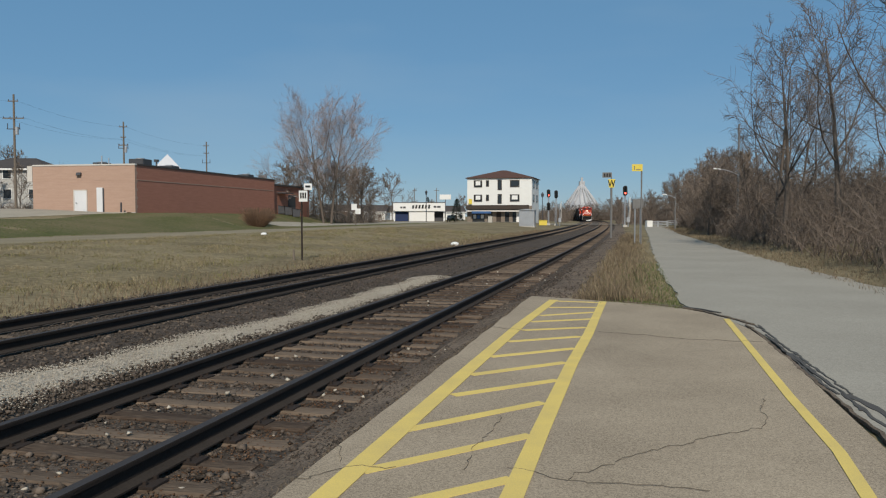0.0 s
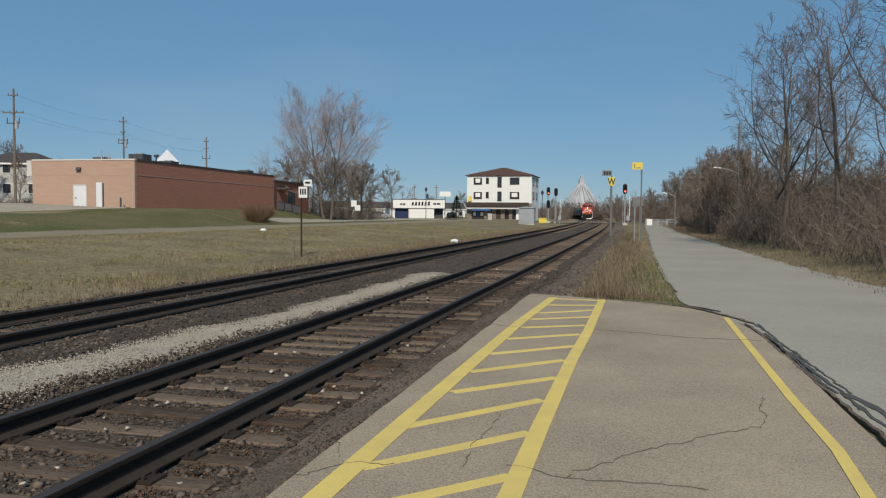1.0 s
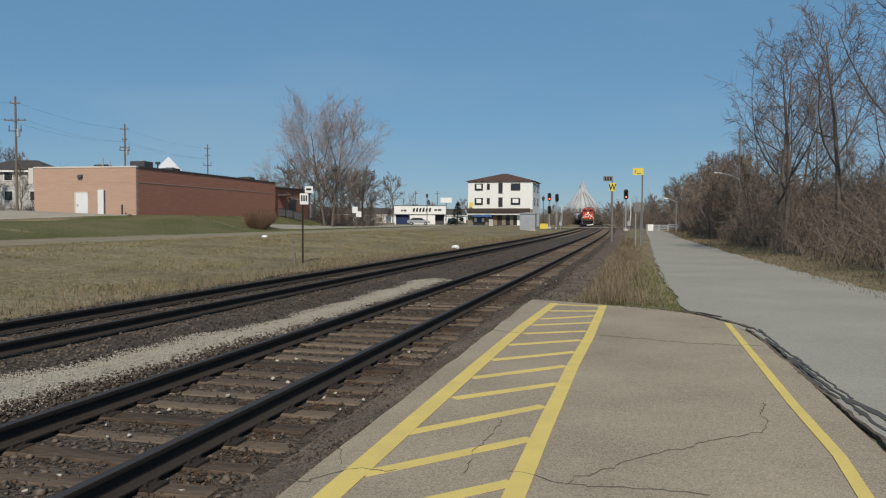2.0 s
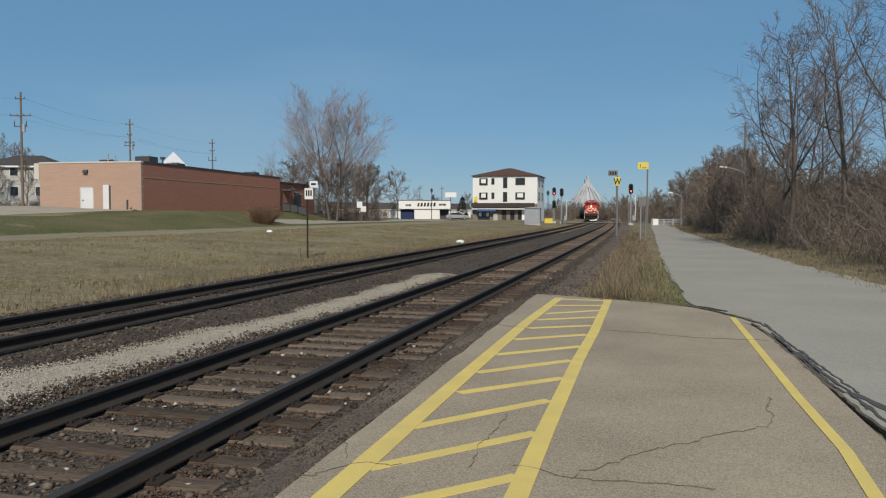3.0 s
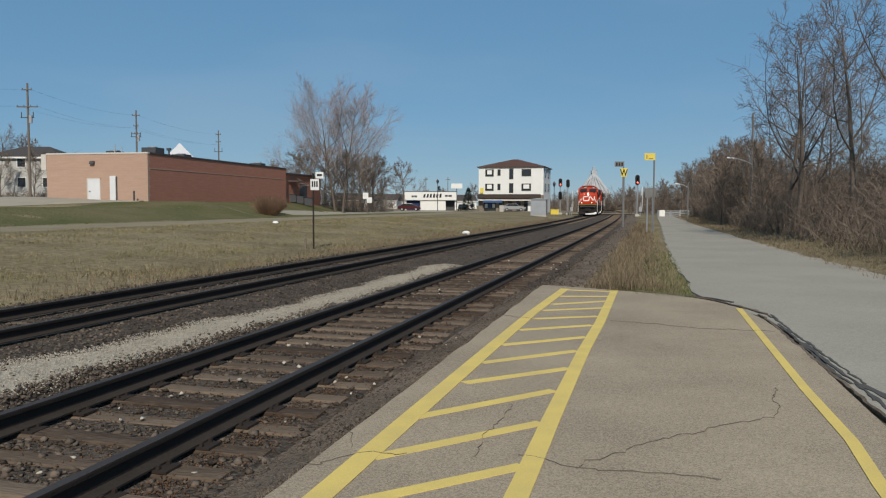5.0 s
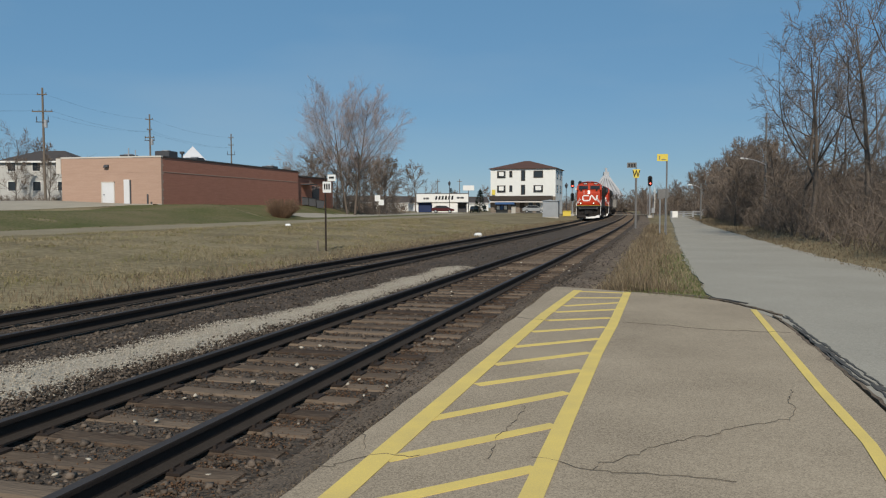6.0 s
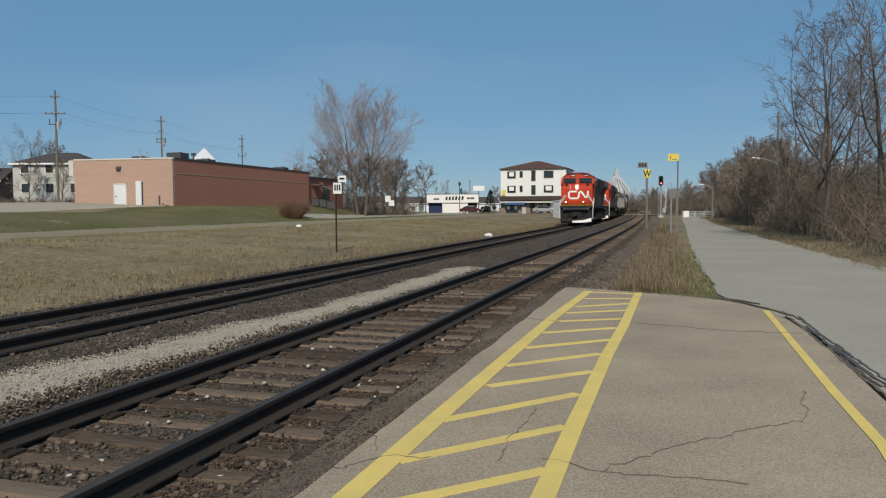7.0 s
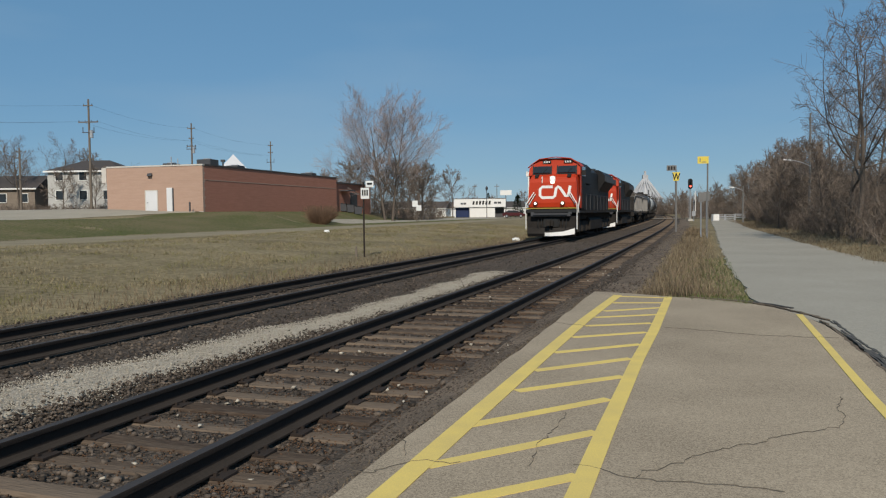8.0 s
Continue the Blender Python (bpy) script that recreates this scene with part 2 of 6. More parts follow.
M_brickf = mat("light_brown_brick", (0.46, 0.315, 0.24), 0.9, col2=(0.37, 0.24, 0.178), scale=0.9, fine=5, bump=0.2, amount=0.4, stretch=(0.7, 0.7, 6))
M_brickl = mat("red_brown_brick", (0.46, 0.205, 0.14), 0.9, col2=(0.35, 0.15, 0.10), scale=0.9, fine=5, bump=0.2, amount=0.4, stretch=(0.7, 0.7, 6))
M_capst = mat("pale_metal_coping", (0.62, 0.58, 0.52), 0.6, col2=(0.50, 0.46, 0.41), scale=1, fine=15)
M_darkcap = mat("dark_metal_coping", (0.09, 0.07, 0.06), 0.6, col2=(0.06, 0.05, 0.045), scale=1, fine=15)
M_doorw = mat("white_steel_door", (0.70, 0.70, 0.70), 0.5, col2=(0.60, 0.60, 0.60), scale=1, fine=12, bump=0.03)
M_roofgrey = mat("grey_membrane_roof", (0.24, 0.23, 0.22), 0.9, scale=0.6, fine=9)
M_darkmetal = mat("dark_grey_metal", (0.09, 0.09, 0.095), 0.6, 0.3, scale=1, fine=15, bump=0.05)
M_stucco = mat("white_siding", (0.78, 0.775, 0.735), 0.8, col2=(0.67, 0.66, 0.62), scale=0.7, fine=9, bump=0.1, amount=0.6)
M_shingle = mat("dark_brown_shingle", (0.115, 0.058, 0.042), 0.95, col2=(0.07, 0.038, 0.03), scale=0.8, fine=10, bump=0.5)
M_trimdark = mat("dark_brown_trim", (0.06, 0.045, 0.035), 0.7, scale=2, fine=15)
M_stonef = mat("grey_brown_stone_veneer", (0.26, 0.215, 0.17), 0.9, col2=(0.15, 0.12, 0.095), scale=3, fine=18, bump=0.5)
M_blue = mat("dull_blue_paint", (0.05, 0.12, 0.28), 0.6, scale=1, fine=14)
M_navy = mat("navy_blue_panel", (0.02, 0.035, 0.10), 0.6, scale=1, fine=14)
M_wood = mat("weathered_pole_wood", (0.20, 0.165, 0.13), 0.95, col2=(0.12, 0.095, 0.075), scale=2, fine=22, bump=0.4, stretch=(4, 4, 0.5))
M_sign_y = mat("yellow_sign_sheet", (0.74, 0.58, 0.08), 0.5, col2=(0.62, 0.48, 0.09), scale=2, fine=20, bump=0.02)
M_sign_w = mat("white_sign_sheet", (0.78, 0.78, 0.76), 0.5, col2=(0.62, 0.61, 0.58), scale=4, fine=20, bump=0.02)
M_sign_g = mat("grey_sign_sheet", (0.20, 0.195, 0.185), 0.7, col2=(0.13, 0.125, 0.12), scale=3, fine=20, bump=0.05)
M_ink = mat("black_sign_ink", (0.02, 0.02, 0.02), 0.6, bump=0)
M_bark = mat("grey_brown_bark", (0.155, 0.125, 0.10), 0.95, col2=(0.085, 0.068, 0.055), scale=2.5, fine=18, bump=0.6, stretch=(3, 3, 0.6))
M_twig = mat("brown_twig_bark", (0.19, 0.163, 0.148), 0.95, col2=(0.125, 0.105, 0.094), scale=1.0, fine=5, bump=0)
M_twig_pale = mat("pale_grey_twig_bark", (0.36, 0.295, 0.28), 0.95, col2=(0.25, 0.205, 0.19), scale=1.0, fine=5, bump=0)
M_brush = mat("brown_brush_twig", (0.24, 0.188, 0.148), 0.95, col2=(0.10, 0.078, 0.062), scale=0.5, fine=3, bump=0, island=True, piece=0.8)
M_conifer = mat("dark_green_conifer", (0.035, 0.06, 0.025), 0.9, col2=(0.02, 0.035, 0.015), scale=1, fine=8, bump=0, island=True, piece=0.6)
M_blade = mat("dry_grass_blade", (0.335, 0.272, 0.162), 0.9, col2=(0.165, 0.133, 0.076), scale=0.35, fine=2.5, bump=0, island=True, piece=0.55, amount=0.45)
M_blade_o = mat("olive_grass_blade", (0.225, 0.20, 0.085), 0.9, col2=(0.13, 0.115, 0.05), scale=0.4, fine=3.0, bump=0, island=True, piece=0.6)
M_blade_g = mat("green_grass_blade", (0.125, 0.15, 0.045), 0.9, col2=(0.075, 0.085, 0.03), scale=0.3, fine=2, bump=0, island=True, piece=0.8)
M_weed = mat("dead_weed_stalk", (0.235, 0.178, 0.112), 0.9, col2=(0.11, 0.082, 0.052), scale=0.5, fine=2, bump=0, island=True, piece=0.9, amount=0.6)
M_tyre = mat("tyre_rubber", (0.02, 0.02, 0.02), 0.9, scale=3, fine=20)
M_carsilver = mat("silver_car_paint", (0.34, 0.345, 0.35), 0.3, col2=(0.27, 0.275, 0.28), scale=2, fine=10, bump=0, spec=0.6)
M_carred = mat("dark_red_car_paint", (0.085, 0.016, 0.016), 0.25, scale=2, fine=10, bump=0, spec=0.6)
M_cardark = mat("black_car_paint", (0.02, 0.022, 0.026), 0.25, scale=2, fine=10, bump=0, spec=0.6)
M_carwhite = mat("silver_white_car_paint", (0.72, 0.73, 0.74), 0.3, scale=2, fine=10, bump=0, spec=0.6)
M_spout = mat("galvanised_grey_steel", (0.50, 0.50, 0.50), 0.6, 0.2, col2=(0.33, 0.33, 0.34), scale=0.4, fine=5, bump=0.05)
M_tent = mat("white_tent_fabric", (0.60, 0.60, 0.61), 0.7, col2=(0.50, 0.50, 0.51), scale=0.4, fine=5, bump=0.05)
M_reddark = mat("unlit_red_lens", (0.12, 0.01, 0.01), 0.2, bump=0, spec=0.5)

# ---------- ground: one sheet to the horizon ----------
def ground():
    def axis(stops):
        out = []
        for a, b, step in stops:
            out += list(np.arange(a, b, step))
        return out + [stops[-1][1]]
    xs = axis([(-2500, -300, 275), (-300, -80, 20), (-80, 60, 1.0), (60, 300, 20), (300, 2500, 275)])
    ys = axis([(-600, -40, 80), (-40, 180, 1.0), (180, 400, 10), (400, 4600, 300)])
    sh = Shape()
    nx = len(xs)
    for y in ys:
        for x in xs:
            z = height(x, y)
            if abs(x) < 80 and 0 < y < 180:
                z += 0.05 * noise.noise((x * 0.4, y * 0.4, 0)) if ls(x, y)[0] < -12 or ls(x, y)[0] > 6 else 0
            sh.v.append((x, y, z))
    for j in range(len(ys) - 1):
        for i in range(nx - 1):
            a = j * nx + i
            sh.f.append((a, a + 1, a + nx + 1, a + nx))
    ob = part("ground", sh, M_grass, smooth=True)
    tagged(ob, "dry straw-coloured grass field with thin soil", "ground", kind="structure")
    return ob


def ribbon(name, l0, l1, s0, s1, z, material, label, category, step=3.0, edge=0.0, drop=0.0, curve=True, freq=0.3, lift=None):
    """A strip along the line, with a wandering edge."""
    f = Q if curve else P
    rows = []
    n = max(2, int((s1 - s0) / step) + 1)
    for i in range(n):
        s = s0 + (s1 - s0) * i / (n - 1)
        a = l0 + edge * (noise.noise((s * freq, 1.7, l0)) + 0.5 * noise.noise((s * freq * 4, 5.7, l0)))
        b = l1 + edge * (noise.noise((s * freq, 9.1, l1)) + 0.5 * noise.noise((s * freq * 4, 3.1, l1)))
        cuts = [0, 0.3 / (b - a)] + [0.2, 0.35, 0.5, 0.65, 0.8] + [1 - 0.3 / (b - a), 1]
        m = len(cuts) - 1
        row = []
        for k in range(m + 1):
            l = a + (b - a) * cuts[k]
            zz = z - (drop if k in (0, m) else 0)
            p = f(l, s, zz)
            if lift is not None:
                p = (p[0], p[1], height(p[0], p[1]) + (lift if 0 < k < m else -0.05))
            row.append(p)
        rows.append(row)
    ob = part(name, Shape().sweep(rows, closed=False), material, smooth=True)
    return tagged(ob, label, category, kind="structure")


ground()
ribbon("ballast_bed", -11.2, -1.5, -12, 420, -0.188, M_ballast_far, "dark grey crushed stone ballast under both tracks", "ballast", edge=0.25, drop=0.12)
ribbon("dirt_shoulder", -2.3, 0.9, 13.2, 170, -0.10, M_dirt, "brown dirt and fine gravel beside the track", "dirt", edge=0.22, drop=0.1)
ribbon("gravel_lane", -32.3, -26.6, 8, 150, 0.3, M_field_lane, "worn dirt lane across the dry field", "lane", edge=0.5, lift=0.05, curve=False)


def lawn():
    rows = []
    for i in range(60):
        s = 10 + i * 2.0
        row = []
        for k in range(15):
            l = -32.8 - k * 1.25 + (0.4 * noise.noise((s * 0.3, 0, 0)) if k == 0 else 0)
            x, y, _ = P(l, s)
            row.append((x, y, height(x, y) + (0.04 if 0 < k < 14 and 0 < i < 59 else -0.1)))
        rows.append(row)
    tagged(part("lawn_bank", Shape().sweep(rows, closed=False), M_lawn, smooth=True), "mown green and straw grass bank below the brick building", "grass", kind="structure")


lawn()


# ---------- platform, its paint and cracks ----------
def flat(name, pts, z, thick, material, parent=None, label="", bevel=0.0):
    """A slab with the given outline, top at z."""
    area = sum(a[0] * b[1] - b[0] * a[1] for a, b in zip(pts, pts[1:] + pts[:1]))
    pts = pts if area > 0 else pts[::-1]
    return part(name, Shape().prism(pts, z - thick, z, "z"), material, parent, label, bevel)


def strip(name, pts, width, z, thick, material, parent=None, label="", wob=0.0):
    """A line of the given width along a list of points."""
    left, right = [], []
    for i, p in enumerate(pts):
        a, b = Vector(pts[max(0, i - 1)]), Vector(pts[min(len(pts) - 1, i + 1)])
        d = (b - a).normalized()
        nrm = Vector((-d.y, d.x))
        w = width * (1 + wob * noise.noise((p[0] * 5, p[1] * 5, 0)))
        left.append(Vector(p) + nrm * w / 2)
        right.append(Vector(p) - nrm * w / 2)
    top = [(*a, z) for a in left], [(*a, z) for a in right]
    low = [(*a, z - thick) for a in left], [(*a, z - thick) for a in right]
    rows = [[top[0][i], low[0][i], low[1][i], top[1][i]] for i in range(len(pts))]
    return part(name, Shape().sweep(rows), material, parent, label)


platform = thing("platform", "worn grey asphalt station platform with yellow paint", "platform", kind="structure")
edge_pts = []
for i in range(60):
    s = -8 + i * (15.55 + 8) / 59
    edge_pts.append(P(-1.99 + 0.035 * noise.noise((s * 1.3, 0, 0)) + 0.02 * noise.noise((s * 5, 2, 0)), s)[:2])
end_pts = [(1.86, 15.55), (2.4, 15.2), (3.09, 14.6), (3.7, 14.1), (4.15, 13.5), (4.36, 12.9), (4.42, 12.0), (4.36, 11.0), (4.1, 9.6), (3.78, 8.2), (3.42, 6.8), (3.05, 5.3), (2.4, 2.6), (1.6, -0.6), (0.6, -4.6), (-0.3, -8.4)]
flat("platform_slab", edge_pts + end_pts, 0.0, 0.32, M_asphalt, platform)

paint = []
PAINT_Z = 0.006
strip("painted_line", [(-1.75, 0.2), (-0.67, 4.4), (-0.30, 5.86), (0.38, 8.5), (1.15, 11.45), (2.12, 14.85)], 0.16, PAINT_Z, 0.004, M_yellow, platform)
strip("painted_line", [(-0.65, 0.2), (0.40, 4.4), (0.73, 5.75), (1.40, 8.4), (1.97, 10.5), (3.0, 14.55)], 0.135, PAINT_Z + 0.001, 0.004, M_yellow, platform)
strip("painted_line", [(1.45, 0.8), (2.42, 4.36), (2.69, 5.22), (3.06, 6.77), (3.55, 8.68), (3.98, 10.36), (4.42, 12.08)], 0.09, PAINT_Z, 0.004, M_yellow, platform)
bars_l = [(-0.73, 3.95)] + [(-0.51, 4.82), (-0.29, 5.76), (0.09, 6.90), (0.28, 7.80), (0.54, 8.81), (0.83, 9.89), (1.10, 10.88), (1.34, 11.76), (1.57, 12.50), (1.86, 13.63), (2.09, 14.68)]
bars_r = [(0.42, 4.68)] + [(0.64, 5.63), (0.86, 6.63), (1.12, 7.55), (1.34, 8.47), (1.60, 9.38), (1.83, 10.31), (2.06, 11.16), (2.31, 12.08), (2.53, 12.94), (2.71, 13.63), (2.94, 14.39)]
for a, b in zip(bars_l, bars_r):
    strip("painted_bar", [a, b], 0.112, PAINT_Z - 0.002, 0.004, M_yellow, platform)


def crack(pts, width=0.007):
    line = []
    for a, b in zip(pts, pts[1:]):
        n = max(2, int((Vector(b) - Vector(a)).length / 0.05))
        for i in range(n):
            p = Vector(a).lerp(Vector(b), i / n)
            line.append((p.x + 0.05 * noise.noise((p.x * 6, p.y * 6, 1)) + 0.03 * noise.noise((p.x * 19, p.y * 19, 3)), p.y + 0.07 * noise.noise((p.x * 6, p.y * 6, 8)) + 0.03 * noise.noise((p.x * 19, p.y * 19, 5))))
    line.append(pts[-1])
    strip("crack", line, width * 0.32, 0.0085, 0.004, M_crack, platform, wob=0.9)


crack([(0.41, 4.90), (0.55, 4.83), (0.76, 4.66), (0.98, 4.57), (1.27, 4.55), (1.55, 4.46)])
crack([(0.76, 4.66), (0.97, 4.86), (1.22, 5.12), (1.59, 5.35), (1.93, 5.58), (2.27, 5.73), (2.49, 5.90), (2.61, 6.30), (2.81, 6.77)], 0.005)
crack([(0.12, 4.83), (0.24, 5.36), (0.38, 5.84), (0.46, 6.17)], 0.006)
crack([(-0.96, 4.71), (-0.84, 4.65), (-0.63, 4.90), (-0.30, 4.90)])
crack([(-0.79, 5.44), (-0.71, 5.27), (-0.67, 5.01)], 0.006)
crack([(2.16, 10.72), (2.64, 10.46), (3.07, 10.12), (3.47, 9.98), (4.07, 9.85)], 0.014)
crack([(0.62, 11.27), (0.97, 10.99), (1.15, 10.82)], 0.014)

# ---------- road beside the platform ----------
road_l = [(-4.2, -9.0), (1.7, -0.6), (2.5, 2.6), (3.15, 5.3), (3.5, 6.8), (3.87, 8.2), (4.2, 9.6), (4.45, 11.0), (4.42, 12.6), (4.40, 14.0), (5.43, 18.8), (7.03, 25.4), (10.6, 39.5), (15.9, 60.0), (26.4, 101.5), (36.5, 141.0)]
road_r = [(40.5, 141.0), (29.6, 101.5), (21.2, 69.5), (13.6, 35.7), (10.9, 22.8), (9.95, 17.4), (9.2, 10.0), (8.6, 3.0), (8.0, -9.0)]
road = thing("road", "pale grey cracked asphalt lane beside the platform", "road", kind="structure")
def ragged(pts, k):
    out = []
    for a, b in zip(pts, pts[1:]):
        n = max(1, int((Vector(b) - Vector(a)).length / 0.6))
        for i in range(n):
            p = Vector(a).lerp(Vector(b), i / n)
            out.append((p.x + k * noise.noise((p.x, p.y * 1.3, 4)) + 0.5 * k * noise.noise((p.x * 4, p.y * 4, 6)), p.y))
    return out + [pts[-1]]


flat("road_surface", road_l[:10] + ragged(road_l[9:], 0.16)[1:] + ragged(road_r, 0.22), -0.015, 0.2, M_road, road)
def seam(pts, width, z, material=None):
    line = []
    for a, b in zip(pts, pts[1:]):
        n = max(2, int((Vector(b) - Vector(a)).length / 0.08))
        for i in range(n):
            p = Vector(a).lerp(Vector(b), i / n)
            line.append((p.x + 0.03 * noise.noise((p.x * 4, p.y * 4, 1)) + 0.02 * noise.noise((p.x * 15, p.y * 15, 1)), p.y))
    line.append(pts[-1])
    strip("tar_seam", line, width, z, 0.03, material or M_patch, road, wob=0.9)


def tar_crack(pts, strands, spread, seed):
    """A patched crack: thin black strands that wander, split and stop."""
    q = random.Random(seed)
    for k in range(strands):
        a = q.randrange(0, max(1, len(pts) - 3))
        b = min(len(pts), a + q.randrange(3, 6))
        off = q.uniform(-spread, spread)
        seam([(x + off + q.uniform(-0.03, 0.03), y) for x, y in pts[a:b]], q.uniform(0.012, 0.034), q.uniform(-0.010, -0.006))


edge_line = [(4.62, 11.5), (4.45, 10.6), (4.28, 9.9), (4.10, 9.1), (3.94, 8.4), (3.78, 7.7), (3.64, 7.0), (3.50, 6.4), (3.36, 5.7), (3.2, 5.0), (2.7, 2.9)]
tar_crack(edge_line, 6, 0.06, 4)
seam(edge_line[3:], 0.035, -0.009)
seam([(3.66, 7.0), (3.66, 6.7), (3.58, 6.2), (3.50, 5.7), (3.36, 4.8)], 0.07, -0.008)
seam([(x - 0.12, y) for x, y in edge_line], 0.035, 0.003, M_dirt)
seam([(3.4, 14.6), (3.9, 14.1), (4.2, 13.7), (4.42, 13.1), (4.5, 12.5), (4.6, 11.9), (4.62, 11.5)], 0.06, 0.0045, M_dirt)
seam([(3.8, 14.25), (4.25, 13.75), (4.5, 13.3), (4.62, 12.9)], 0.04, 0.006)

# level crossing street
rows = []
for k in range(20):
    t = k / 19
    c = Vector((-19.5, 86)).lerp(Vector((-6.0, 156)), t)
    w = 2.0 + 5.5 * t
    rows.append([(c.x + w * u + 0.3 * noise.noise((k, u, 0)), c.y, height(c.x + w * u, c.y) + (0.07 if abs(u) < 1 else 0.0)) for u in (-1, -0.6, 0, 0.6, 1)])
tagged(part("gravel_apron", Shape().sweep(rows, closed=False), M_gravel_lane), "pale gravel drive joining the lane to the street", "lane", kind="structure")
street = thing("street", "grey asphalt street over the level crossing", "road", kind="structure")
rows = [[(x, 158 - 0.10 * (x - 20) + w, max(height(x, 158 - 0.10 * (x - 20) + w) + 0.07, 0.05)) for w in (-4.2, -1.5, 1.5, 4.2)] for x in np.arange(-60, 90, 3.0)]
part("street_surface", Shape().sweep([[(float(a), float(b), float(c)) for a, b, c in r] for r in rows], closed=False), M_road, street)


# ---------- tracks ----------
def rail_outline(z):
    head = [(-0.036, 0.0), (0.036, 0.0), (0.037, -0.012), (0.034, -0.036), (0.009, -0.046), (0.009, -0.125), (0.03, -0.14), (0.07, -0.152), (0.07, -0.165),
            (-0.07, -0.165), (-0.07, -0.152), (-0.03, -0.14), (-0.009, -0.125), (-0.009, -0.046), (-0.034, -0.036), (-0.037, -0.012)]
    return [(a, b + z) for a, b in head]


def track(name, centre, s0, s1, label):
    t = thing(name, label, "railway track", kind="structure")
    for side in (-0.7525, 0.7525):
        rows = []
        s = s0
        while s <= s1:
            rows.append([P(centre + bend(s, centre) + side + a, s, b) for a, b in rail_outline(RAIL)])
            s += 2.0 if s < 60 else 6.0
        ob = part("rail", Shape().sweep(rows), M_rail, t, "dark worn steel rail with a rusty web")
        ob.data.materials.append(M_railweb)
        ob.data.materials.append(M_foot)
        for p in ob.data.polygons:
            nz = p.normal.z
            if abs(nz) < 0.6 or nz < 0 or p.center.z < RAIL - 0.05:
                p.material_index = 1
            if nz > 0.3 and p.center.z < RAIL - 0.12:
                p.material_index = 2
    return t


track_1 = track("track_1", TRACK_1, -12, 420, "single railway track of dark rails on weathered wooden ties")
track_2 = track("track_2", TRACK_2, -12, 420, "second railway track of dark rails on wooden ties in ballast")

# ---------- train ----------
def outline_box(x0, x1, z0, z1, c):
    """A cross-section with cut upper corners."""
    return [(x0, z0), (x1, z0), (x1, z1 - c), (x1 - c, z1), (x0 + c, z1), (x0, z1 - c)]


def wheelset(parent, y, r=0.5):
    for x in (-0.76, 0.76):
        sh = Shape().tube((x - 0.065, y, r), (x + 0.065, y, r), r, n=20)
        sh.tube((x - 0.09 * (1 if x > 0 else -1), y, r), (x - 0.02, y, r), r + 0.03, n=20)
        part("wheel", sh, M_grime, parent)


def truck(parent, y, axles, w=1.15):
    sh = Shape()
    a, b = min(axles) - 0.8, max(axles) + 0.8
    for x in (-w, w):
        sh.prism([(y + a, 0.55), (y + a + 0.35, 0.32), (y + b - 0.35, 0.32), (y + b, 0.55), (y + b, 0.86), (y + b - 0.3, 0.98), (y + a + 0.3, 0.98), (y + a, 0.86)], x - 0.09, x + 0.09, "x")
        for k in axles:
            sh.box(x - 0.17, x + 0.17, y + k - 0.2, y + k + 0.2, 0.33, 0.72)
            sh.tube((x - 0.2, y + k, 0.5), (x + 0.2, y + k, 0.5), 0.14, n=10)
        for k in np.linspace(a + 0.9, b - 0.9, 3):
            sh.tube((x * 1.02, y + float(k), 0.6), (x * 1.02, y + float(k), 0.98), 0.1, n=8)
    sh.box(-w, w, y - 0.3, y + 0.3, 0.6, 1.0)
    t = part("truck", sh, M_grime, parent, "grimy black iron truck frame", bevel=0.015)
    for k in axles:
        wheelset(t, y + k)
    return t


